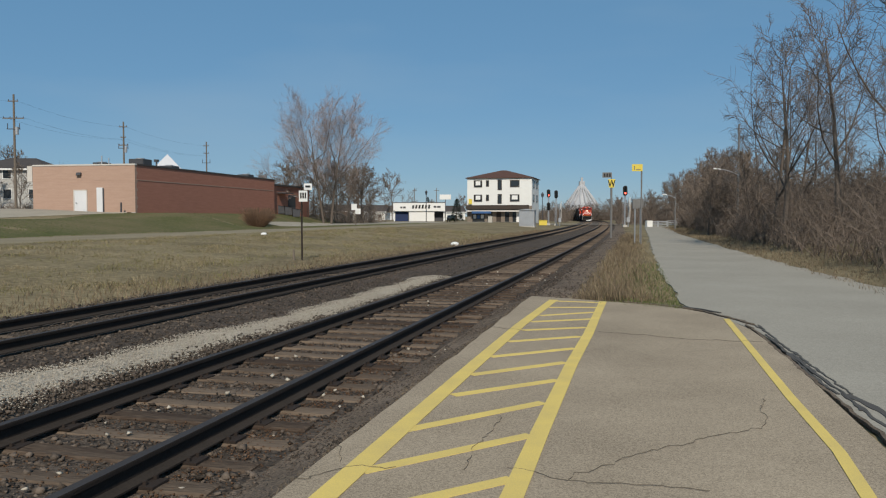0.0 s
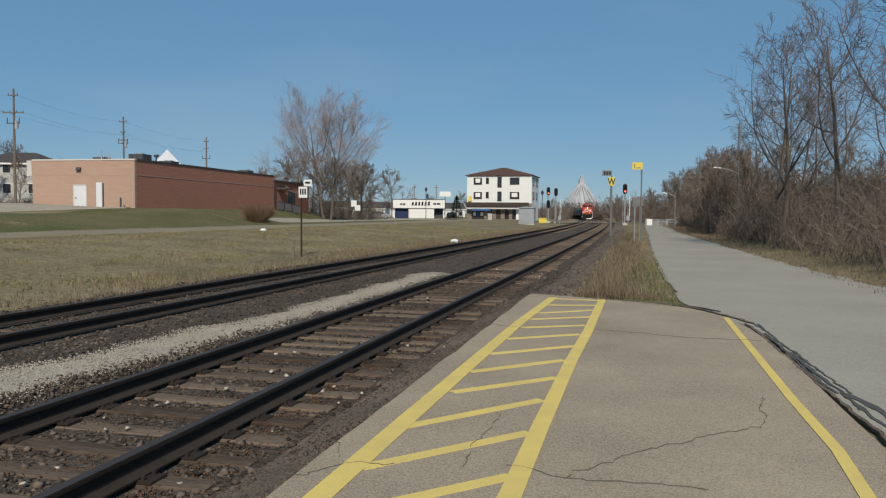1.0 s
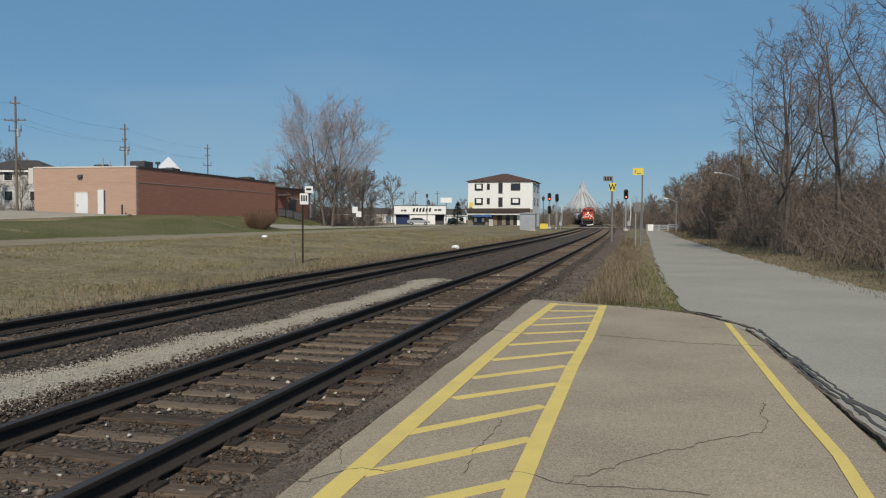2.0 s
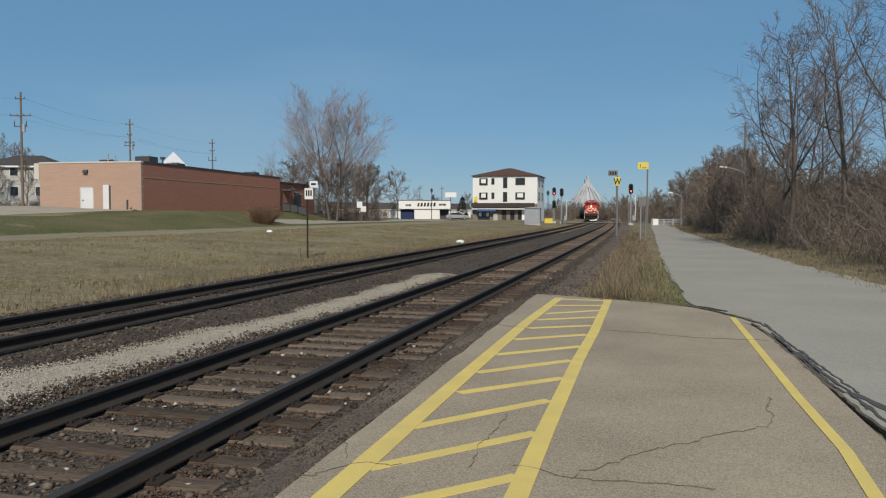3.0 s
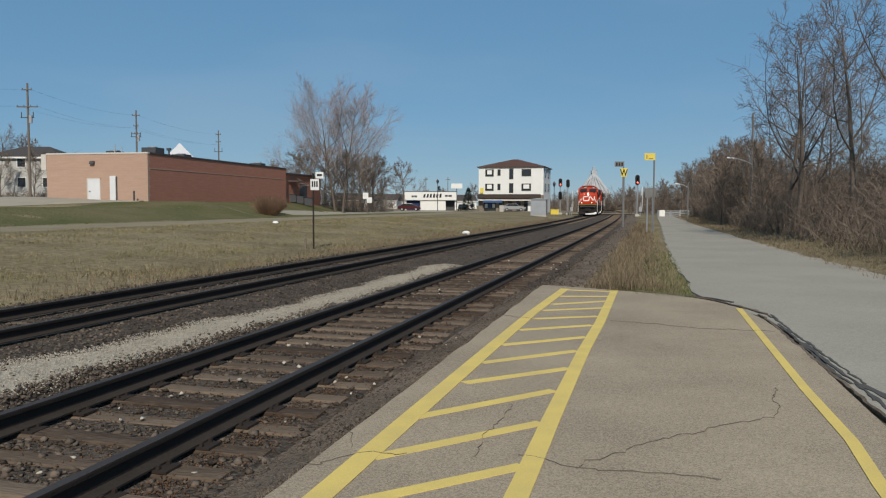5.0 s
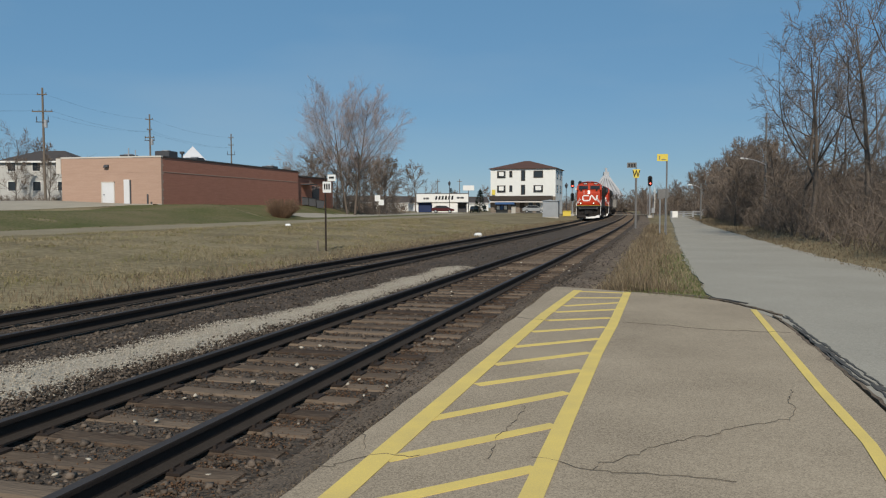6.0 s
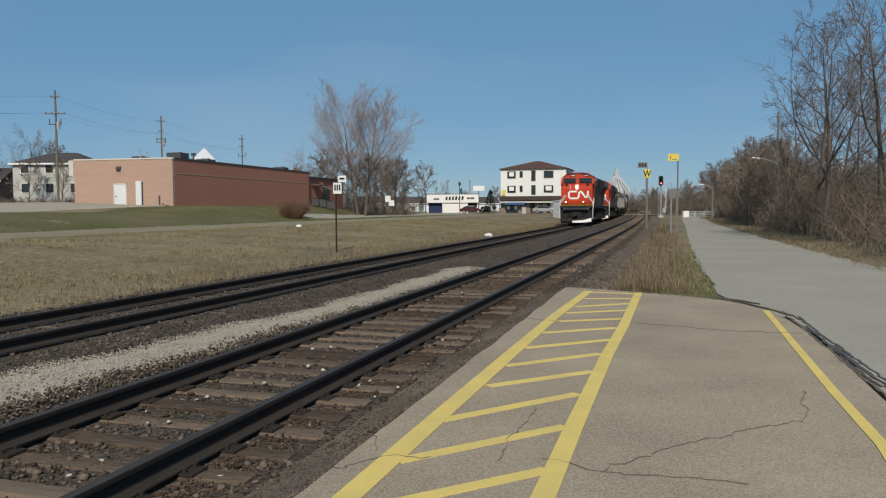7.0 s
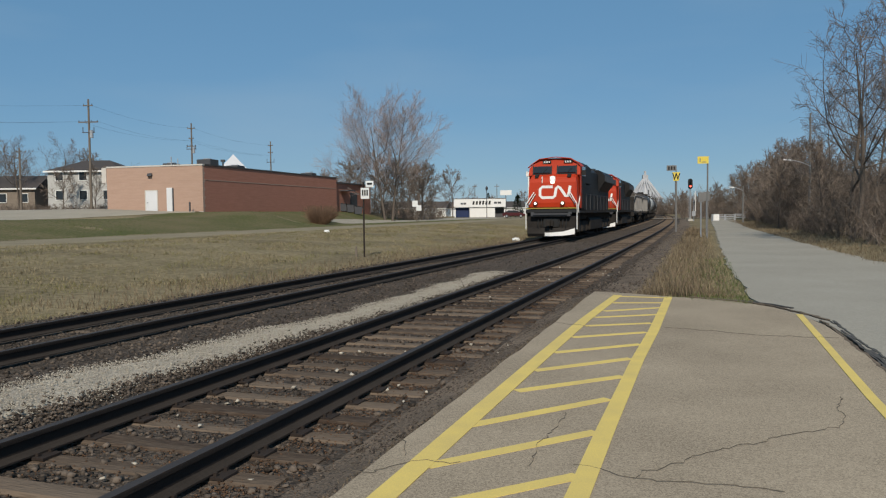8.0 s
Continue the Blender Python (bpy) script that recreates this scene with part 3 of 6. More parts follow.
def locomotive(label, red_side):
    L = 22.0
    loco = thing("locomotive", label, "locomotive")
    # frame and deck
    fr = Shape()
    fr.box(-1.5, 1.5, 0.75, L - 0.6, 1.46, 1.66)
    fr.box(-1.1, 1.1, 0.75, L - 0.6, 1.05, 1.46)
    part("underframe", fr, M_grime, loco, "black underframe and walkway deck", bevel=0.02)
    # nose: a wide flat front leaning back slightly, sloping up to the windscreen
    nose = [[(-1.42, 0.86, 1.78), (1.42, 0.86, 1.78), (1.42, 2.2, 1.78), (-1.42, 2.2, 1.78)],
            [(-1.45, 0.80, 2.1), (1.45, 0.80, 2.1), (1.45, 2.2, 2.1), (-1.45, 2.2, 2.1)],
            [(-1.40, 0.94, 3.30), (1.40, 0.94, 3.30), (1.45, 2.2, 3.30), (-1.45, 2.2, 3.30)],
            [(-1.34, 1.06, 3.56), (1.34, 1.06, 3.56), (1.45, 2.2, 3.56), (-1.45, 2.2, 3.56)],
            [(-1.28, 1.45, 3.78), (1.28, 1.45, 3.78), (1.45, 2.2, 3.78), (-1.45, 2.2, 3.78)]]
    part("nose", Shape().sweep(nose), M_red, loco, "red painted wide nose", bevel=0.06)
    # cab
    cab_side = M_red if red_side else M_black
    part("cab", Shape().box(-1.52, 1.52, 2.0, 4.1, 1.66, 3.78), cab_side, loco, bevel=0.03)
    up = [[(-1.52, 1.60, 3.70), (1.52, 1.60, 3.70), (1.52, 4.1, 3.70), (-1.52, 4.1, 3.70)],
          [(-1.50, 1.74, 4.24), (1.50, 1.74, 4.24), (1.50, 4.1, 4.24), (-1.50, 4.1, 4.24)],
          [(-1.24, 1.80, 4.53), (1.24, 1.80, 4.53), (1.24, 4.1, 4.53), (-1.24, 4.1, 4.53)],
          [(-0.86, 1.84, 4.76), (0.86, 1.84, 4.76), (0.86, 4.1, 4.76), (-0.86, 4.1, 4.76)]]
    part("cab_roof", Shape().sweep(up), M_red, loco, "red cab top with a cambered roof", bevel=0.04)
    for x0, x1 in ((-1.27, -0.20), (0.18, 1.29)):
        w = Shape().hexa([(x0, 1.57, 3.88), (x1, 1.57, 3.88), (x1, 1.73, 3.88), (x0, 1.73, 3.88), (x0 + 0.05, 1.68, 4.29), (x1 - 0.05, 1.68, 4.29), (x1 - 0.05, 1.84, 4.29), (x0 + 0.05, 1.84, 4.29)])
        win = part("windscreen", w, M_glass, loco, "dark windscreen pane", bevel=0.02)
        fr = Shape()
        for a, b in ((x0 - 0.04, x0 + 0.03), (x1 - 0.03, x1 + 0.04)):
            fr.hexa([(a, 1.545, 3.80), (b, 1.545, 3.80), (b, 1.70, 3.80), (a, 1.70, 3.80), (a, 1.67, 4.32), (b, 1.67, 4.32), (b, 1.84, 4.32), (a, 1.84, 4.32)])
        fr.box(x0 - 0.04, x1 + 0.04, 1.535, 1.66, 3.79, 3.845)
        fr.tube(((x0 + x1) / 2, 1.54, 3.85), ((x0 + x1) / 2 + 0.3, 1.62, 4.15), 0.012, n=5)
        part("window_frame", fr, M_ink, win)
    for sx in (-1, 1):
        part("side_window", Shape().box(sx * 1.50, sx * 1.545, 2.35, 3.75, 3.70, 4.28), M_glass, loco, bevel=0.01)
        m = Shape().box(sx * 1.55, sx * 1.80, 2.0, 2.12, 3.72, 4.02)
        m.tube((sx * 1.5, 2.1, 3.9), (sx * 1.6, 2.08, 3.9), 0.02, n=6)
        part("mirror", m, M_whitepaint if sx < 0 else M_ink, loco, bevel=0.01)
    part("visor", Shape().sweep([[(x, 1.66 + 0.02 * abs(x), z + 0.10), (x, 1.98, z + 0.12), (x, 1.98, z + 0.17), (x, 1.66 + 0.02 * abs(x), z + 0.14)] for x, z in ((-1.62, 4.10), (-1.36, 4.33), (-0.92, 4.60), (0.0, 4.70), (0.92, 4.60), (1.36, 4.33), (1.62, 4.10))]), M_red, loco, "red sun visor lip over the windscreen")
    for sx in (-1, 1):
        part("corner_post", Shape().hexa([(sx * 1.40, 1.56, 3.74), (sx * 1.55, 1.56, 3.74), (sx * 1.55, 1.9, 3.74), (sx * 1.40, 1.9, 3.74), (sx * 1.40, 1.70, 4.24), (sx * 1.52, 1.70, 4.24), (sx * 1.52, 2.0, 4.24), (sx * 1.40, 2.0, 4.24)]), M_red, loco)
        part("cab_side_panel", Shape().box(min(sx * 1.50, sx * 1.535), max(sx * 1.50, sx * 1.535), 1.62, 2.25, 1.78, 3.72), M_red, loco, "red cab corner panel", bevel=0.01)
        part("class_light_box", Shape().box(min(sx * 0.86, sx * 1.06), max(sx * 0.86, sx * 1.06), 1.02, 1.4, 3.58, 3.78), M_ink, loco, bevel=0.02)
        part("cab_door", Shape().box(min(sx * 1.51, sx * 1.55), max(sx * 1.51, sx * 1.55), 2.3, 3.0, 1.75, 3.55), M_black, loco, bevel=0.01)
        part("grab_iron", Shape().tube((sx * 0.98, 0.76, 2.62), (sx * 1.36, 0.72, 2.02), 0.028, n=6), M_whitepaint, loco)
        part("step_light", Shape().box(min(sx * 1.0, sx * 1.2), max(sx * 1.0, sx * 1.2), 0.40, 0.46, 1.40, 1.55), M_darkmetal, loco, bevel=0.01)
    part("anticlimber", Shape().box(-1.15, 1.15, 0.18, 0.5, 1.30, 1.48).box(-1.0, 1.0, 0.10, 0.5, 1.38, 1.42), M_darkmetal, loco, "ribbed anticlimber beam", bevel=0.015)
    part("drawbar_pocket", Shape().box(-0.45, 0.45, 0.38, 0.6, 0.66, 1.18), M_ink, loco, bevel=0.02)
    # number boards, headlights, ditch lights
    for x in (-0.72, 0.55):
        nb = part("number_board", Shape().box(x, x + 0.5, 1.72, 1.86, 4.45, 4.62), M_ink, loco, bevel=0.01)
        for k in range(4):
            part("bar", Shape().box(x + 0.07 + 0.1 * k, x + 0.13 + 0.1 * k, 1.70, 1.73, 4.48, 4.59), M_sign_w, nb)
    hl = part("headlight_housing", Shape().box(-0.16, 0.16, 0.93, 1.2, 3.18, 3.66), M_whitepaint, loco, bevel=0.03)
    for z in (3.31, 3.53):
        part("headlight", Shape().tube((0, 0.90, z), (0, 1.0, z), 0.10, n=16), M_headlamp, hl, "lit headlight")
    for x in (-0.98, 0.62):
        d = part("ditch_light", Shape().tube((x, 0.70, 2.06), (x, 0.95, 2.06), 0.13, n=14), M_ink, loco)
        part("ditch_lamp", Shape().tube((x, 0.68, 2.06), (x, 0.72, 2.06), 0.075, n=14), M_headlamp, d, "lit ditch light")
    part("door_seam", Shape().box(-0.62, -0.58, 0.85, 1.0, 3.25, 3.65), M_whitepaint, loco)
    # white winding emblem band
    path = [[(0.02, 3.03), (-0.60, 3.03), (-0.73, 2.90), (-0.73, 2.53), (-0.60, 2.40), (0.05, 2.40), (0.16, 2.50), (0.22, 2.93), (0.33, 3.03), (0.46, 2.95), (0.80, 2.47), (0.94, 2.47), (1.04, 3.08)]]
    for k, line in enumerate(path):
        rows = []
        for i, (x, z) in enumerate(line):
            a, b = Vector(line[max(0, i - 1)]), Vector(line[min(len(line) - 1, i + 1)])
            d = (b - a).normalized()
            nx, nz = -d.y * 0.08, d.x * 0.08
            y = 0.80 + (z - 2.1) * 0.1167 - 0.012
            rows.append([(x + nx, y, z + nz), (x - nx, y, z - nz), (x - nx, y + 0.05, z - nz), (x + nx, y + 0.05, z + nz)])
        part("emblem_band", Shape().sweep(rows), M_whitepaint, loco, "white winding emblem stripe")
    # front platform, pilot, coupler
    part("walkway_edge", Shape().box(-1.5, 1.5, 0.42, 0.80, 1.735, 1.80), M_safety, loco, "yellow painted walkway edge", bevel=0.015)
    part("front_platform", Shape().box(-1.5, 1.5, 0.42, 0.9, 1.50, 1.70), M_ink, loco, bevel=0.02)
    pil = Shape().hexa([(-1.35, 0.62, 0.32), (1.35, 0.62, 0.32), (1.45, 0.95, 0.32), (-1.45, 0.95, 0.32), (-1.45, 0.50, 1.30), (1.45, 0.50, 1.30), (1.45, 0.9, 1.30), (-1.45, 0.9, 1.30)])
    part("pilot", pil, M_grime, loco, "grimy black pilot plate", bevel=0.02)
    plow = Shape().sweep([[(-1.42, 0.55, 0.12), (-1.42, 0.42, 0.30), (-1.42, 0.50, 0.66), (-1.42, 0.62, 0.66)],
                          [(0.0, 0.05, 0.12), (0.0, -0.06, 0.30), (0.0, 0.12, 0.62), (0.0, 0.4, 0.62)],
                          [(1.42, 0.55, 0.12), (1.42, 0.42, 0.30), (1.42, 0.50, 0.66), (1.42, 0.62, 0.66)]])
    part("snow_plow", plow, M_grime, loco, "black steel snow plow")
    # white band stands in for light catching the lower part of the plow
    part("plow_lit_streak", Shape().sweep([[(-0.30, 0.015, 0.16), (-0.30, 0.035, 0.36), (-0.30, 0.08, 0.36), (-0.30, 0.08, 0.16)], [(0.02, -0.085, 0.16), (0.02, -0.065, 0.36), (0.02, 0.0, 0.36), (0.02, 0.0, 0.16)], [(0.75, 0.17, 0.18), (0.75, 0.20, 0.42), (0.75, 0.25, 0.42), (0.75, 0.25, 0.18)], [(1.38, 0.395, 0.26), (1.38, 0.43, 0.60), (1.38, 0.48, 0.60), (1.38, 0.48, 0.26)]]), M_whitepaint, loco, "white band drawn for the lit streak on the plow")
    cp = Shape().box(-0.16, 0.16, -0.1, 0.5, 0.78, 1.04)
    cp.box(-0.2, 0.06, -0.28, -0.06, 0.74, 1.08)
    cp.box(0.1, 0.22, -0.22, -0.05, 0.74, 1.08)
    part("coupler", cp, M_grime, loco, bevel=0.02)
    for x in (-0.75, -0.55, 0.5, 0.7, 0.9):
        part("air_hose", Shape().tube((x, 0.45, 1.15), (x, 0.25, 0.8), 0.03, n=6).tube((x, 0.25, 0.8), (x * 0.9, 0.32, 0.45), 0.03, n=6), M_ink, loco)
    for sx in (-1, 1):
        rail, low = Shape(), Shape()
        # stanchions and steps at the corners
        st = Shape()
        for k, z in enumerate((0.42, 0.78, 1.14, 1.5)):
            st.box(min(sx * 1.16, sx * 1.52), max(sx * 1.16, sx * 1.52), 0.62, 1.0, z - 0.03, z)
        st.box(min(sx * 1.12, sx * 1.16), max(sx * 1.12, sx * 1.16), 0.55, 1.05, 0.38, 1.5)
        st.box(min(sx * 1.12, sx * 1.54), max(sx * 1.12, sx * 1.54), 1.02, 1.07, 0.36, 1.5)
        part("steps", st, M_grime, loco)
        rail.tube((sx * 1.50, 0.48, 0.55), (sx * 1.50, 0.48, 2.0), 0.032, n=6)
        rail.tube((sx * 1.50, 0.48, 2.0), (sx * 1.06, 0.72, 2.72), 0.032, n=6)
        rail.tube((sx * 1.50, 1.05, 0.5), (sx * 1.50, 1.05, 1.9), 0.03, n=6)
        rail.tube((sx * 1.50, 1.05, 1.9), (sx * 1.50, 1.9, 2.65), 0.03, n=6)
        y = 4.6
        while y < L - 1:
            low.tube((sx * 1.47, y, 1.66), (sx * 1.47, y, 2.66), 0.02, n=5)
            y += 1.9
        low.tube((sx * 1.47, 4.4, 2.66), (sx * 1.47, L - 1.2, 2.66), 0.02, n=5)
        part("handrail", rail, M_whitepaint, loco, "white tubular handrail")
        part("walkway_rail", low, M_darkmetal, loco, "dark walkway railing")
    # long hood with doors, radiators, fans
    part("long_hood", Shape().prism(outline_box(-1.05, 1.05, 1.66, 4.56, 0.3), 4.1, L - 1.0), M_black, loco, "black hood over the engine", bevel=0.02)
    part("dynamic_brake_blister", Shape().prism(outline_box(-1.32, 1.32, 3.35, 4.68, 0.3), 4.1, 8.2), M_black, loco, bevel=0.02)
    part("radiator_section", Shape().sweep([[(-1.02, y, 3.0), (1.02, y, 3.0), (1.5, y, 3.75), (1.5, y, 4.25), (1.1, y, 4.6), (-1.1, y, 4.6), (-1.5, y, 4.25), (-1.5, y, 3.75)] for y in (14.2, L - 1.6)]), M_black, loco, "flared black radiator section", bevel=0.02)
    for y in (15.4, 17.2, 19.0):
        part("roof_fan", Shape().tube((0, y, 4.58), (0, y, 4.78), 0.7, n=20), M_darkmetal, loco)
    part("exhaust_stack", Shape().box(-0.3, 0.3, 11.0, 12.0, 4.3, 4.72), M_grime, loco, bevel=0.03)
    for sx in (-1, 1):
        y = 8.6
        while y < 13.8:
            part("hood_door", Shape().box(min(sx * 1.0, sx * 1.045), max(sx * 1.0, sx * 1.045), y, y + 0.78, 1.8, 3.7), M_black, loco, bevel=0.01)
            y += 0.85
        for k in range(6):
            part("radiator_grille", Shape().box(min(sx * 1.47, sx * 1.53), max(sx * 1.47, sx * 1.53), 14.5 + k * 1.0, 15.4 + k * 1.0, 3.78, 4.22), M_darkmetal, loco)
    part("fuel_tank", Shape().prism(outline_box(-1.35, 1.35, 0.35, 1.2, 0.2), 7.4, 13.8), M_grime, loco, "grimy black fuel tank", bevel=0.04)
    part("horn", Shape().tube((0.2, 6.4, 4.62), (0.2, 6.0, 4.8), 0.05, 0.12, n=8).tube((-0.2, 6.4, 4.62), (-0.2, 6.0, 4.8), 0.05, 0.12, n=8), M_darkmetal, loco)
    truck(loco, 4.2, (-2.0, 0, 2.0))
    truck(loco, 17.2, (-2.0, 0, 2.0))
    return loco


def tank_car(label, paint, group="tank cars"):
    c = thing("tank_car", label, "tank car", group=group)
    rows = []
    for y, r in ((0.7, 0.2), (0.8, 0.9), (1.1, 1.28), (1.5, 1.45), (16.1, 1.45), (16.5, 1.28), (16.8, 0.9), (16.9, 0.2)):
        rows.append([(r * math.cos(a), y, 2.75 + r * math.sin(a)) for a in np.linspace(0, 2 * math.pi, 20, endpoint=False)])
    part("tank", Shape().sweep([[tuple(float(q) for q in p) for p in r] for r in rows]), paint, c, smooth=True)
    dome = Shape().tube((0, 8.8, 4.1), (0, 8.8, 4.55), 0.5, n=16)
    part("dome", dome, M_grime, c, bevel=0.03)
    pl = Shape().box(-1.3, 1.3, 7.4, 10.2, 4.16, 4.22)
    for x in (-1.3, 1.3):
        pl.tube((x, 7.4, 4.9), (x, 10.2, 4.9), 0.025, n=5)
        for y in (7.4, 8.8, 10.2):
            pl.tube((x, y, 4.2), (x, y, 4.9), 0.025, n=5)
    part("walkway", pl, M_grime, c)
    part("sill", Shape().box(-0.35, 0.35, -0.3, 17.9, 0.85, 1.25).box(-1.4, 1.4, 0.2, 1.9, 1.2, 1.45).box(-1.4, 1.4, 15.7, 17.4, 1.2, 1.45), M_grime, c)
    for sx in (-1.45, 1.45):
        ld = Shape()
        for k in range(8):
            ld.box(sx - 0.03, sx + 0.03, 8.5, 9.1, 1.3 + 0.38 * k, 1.34 + 0.38 * k)
        ld.box(sx - 0.03, sx + 0.03, 8.46, 8.5, 1.2, 4.2).box(sx - 0.03, sx + 0.03, 9.1, 9.14, 1.2, 4.2)
        part("ladder", ld, M_grime, c)
    truck(c, 2.3, (-0.88, 0.88), 1.0)
    truck(c, 15.3, (-0.88, 0.88), 1.0)
    return c


def hopper_car(label):
    c = thing("hopper_car", label, "freight car", group="hopper cars")
    body = Shape().sweep([[(-1.2, y, 1.25), (1.2, y, 1.25), (1.5, y, 1.9), (1.5, y, 3.3), (-1.5, y, 3.3), (-1.5, y, 1.9)] for y in (1.6, 12.8)])
    body.sweep([[(-1.2, 0.5, 2.3), (1.2, 0.5, 2.3), (1.45, 0.5, 3.25), (-1.45, 0.5, 3.25)], [(-1.2, 1.7, 1.6), (1.2, 1.7, 1.6), (1.45, 1.7, 3.25), (-1.45, 1.7, 3.25)]])
    part("body", body, M_grey_car, c, bevel=0.03)
    for sx in (-1.5, 1.5):
        for y in np.linspace(1.7, 12.7, 9):
            part("rib", Shape().box(sx - 0.06, sx + 0.06, float(y) - 0.07, float(y) + 0.07, 1.5, 3.3), M_grey_car, c)
    part("top_chord", Shape().box(-1.58, -1.42, 0.5, 13.9, 3.25, 3.4).box(1.42, 1.58, 0.5, 13.9, 3.25, 3.4), M_grey_car, c)
    heap = [[(float(x), float(y), 3.25 + (0.75 * math.cos(x / 1.5 * 1.45)) * (1 if 1 < y < 13 else 0.2) + 0.14 * noise.noise((float(x) * 2, float(y) * 2, 0))) for x in np.linspace(-1.4, 1.4, 9)] for y in np.linspace(0.8, 13.5, 24)]
    part("load", Shape().sweep(heap, closed=False), M_ballast, c, "dark heaped load", smooth=True)
    part("sill", Shape().box(-0.3, 0.3, -0.3, 14.7, 0.85, 1.25).box(-1.35, 1.35, 0.2, 0.6, 1.0, 3.2), M_grime, c)
    truck(c, 2.0, (-0.88, 0.88), 1.0)
    truck(c, 12.4, (-0.88, 0.88), 1.0)
    return c


SPEED, S_END = 27.0, 44.7          # m/s; where the front stands at 8 s
train = []
loco_1 = locomotive("bright red and black diesel freight locomotive with lit headlights", False)
train.append((loco_1, 22.0))
loco_2 = locomotive("second red and black diesel locomotive, coupled behind the first", True)
train.append((loco_2, 22.0))
hop = hopper_car("grey open hopper car with a dark heaped load")
train.append((hop, 14.4))
train.append((copy_thing(hop, pose(0, 0, 0)), 14.4))
tk_w = tank_car("dusty white railway tank car", M_tankw)
tk_b = tank_car("black railway tank car with a top walkway", M_tank)
train.append((tk_b, 17.6))
train.append((tk_w, 17.6))
for k in range(5):
    train.append((copy_thing(tk_w if k == 2 else tk_b, pose(0, 0, 0)), 17.6))


def ride(ob, behind, length):
    """Rows for one vehicle: both its ends follow the rails."""
    rows = []
    for i in range(17):
        t = i * 0.5
        s = S_END + SPEED * (8.0 - t) + behind
        a, b = Vector(Q(TRACK_2, s, RAIL)), Vector(Q(TRACK_2, s + length, RAIL))
        d = b - a
        rows.append((t, pose(a.x, a.y, RAIL, 0, 0, math.degrees(math.atan2(-d.x, d.y)))))
    return rows

# ---------- cars on the far street ----------
def car(name, label, paint, at):
    c = thing(name, label, "car", at)
    out = [(-2.2, 0.35), (2.2, 0.35), (2.25, 0.75), (1.3, 0.95), (0.6, 1.42), (-1.1, 1.45), (-1.9, 1.0), (-2.25, 0.9)]
    part("body", Shape().prism([(a, b) for a, b in out], -0.86, 0.86), paint, c, bevel=0.06)
    part("window", Shape().prism([(1.12, 0.98), (0.55, 1.36), (-1.05, 1.39), (-1.65, 1.02)], -0.875, 0.875), M_glass, c, "dark side glass")
    for x in (-1.4, 1.35):
        for y in (-0.8, 0.8):
            w = part("wheel", Shape().tube((x, y - 0.1, 0.32), (x, y + 0.1, 0.32), 0.32, n=16), M_tyre, c)
            part("hubcap", Shape().tube((x, y - 0.115, 0.32), (x, y + 0.115, 0.32), 0.19, n=12), M_steel, w)
    part("headlight", Shape().box(2.14, 2.26, -0.8, -0.5, 0.62, 0.76).box(2.14, 2.26, 0.5, 0.8, 0.62, 0.76), M_whitepaint, c)
    return c


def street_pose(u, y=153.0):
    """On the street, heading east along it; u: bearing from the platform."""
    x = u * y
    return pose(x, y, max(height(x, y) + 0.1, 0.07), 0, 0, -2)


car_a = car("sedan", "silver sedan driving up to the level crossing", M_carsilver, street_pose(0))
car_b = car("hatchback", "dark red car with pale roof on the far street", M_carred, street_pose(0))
car_c = car("parked_car", "dark parked car beside the conifer", M_cardark, pose(2.0, 169.5, height(2.0, 169.5) + 0.02, 0, 0, 80))
part("roof_panel", Shape().box(-1.05, 0.55, -0.72, 0.72, 1.40, 1.475), M_carwhite, car_b, "pale roof", bevel=0.02)
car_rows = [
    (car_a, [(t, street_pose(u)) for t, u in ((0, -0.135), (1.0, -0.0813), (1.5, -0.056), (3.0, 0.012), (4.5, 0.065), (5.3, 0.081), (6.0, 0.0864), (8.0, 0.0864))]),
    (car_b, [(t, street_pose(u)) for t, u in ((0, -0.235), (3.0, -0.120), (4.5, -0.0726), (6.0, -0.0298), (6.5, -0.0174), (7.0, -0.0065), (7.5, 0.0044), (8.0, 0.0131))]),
]

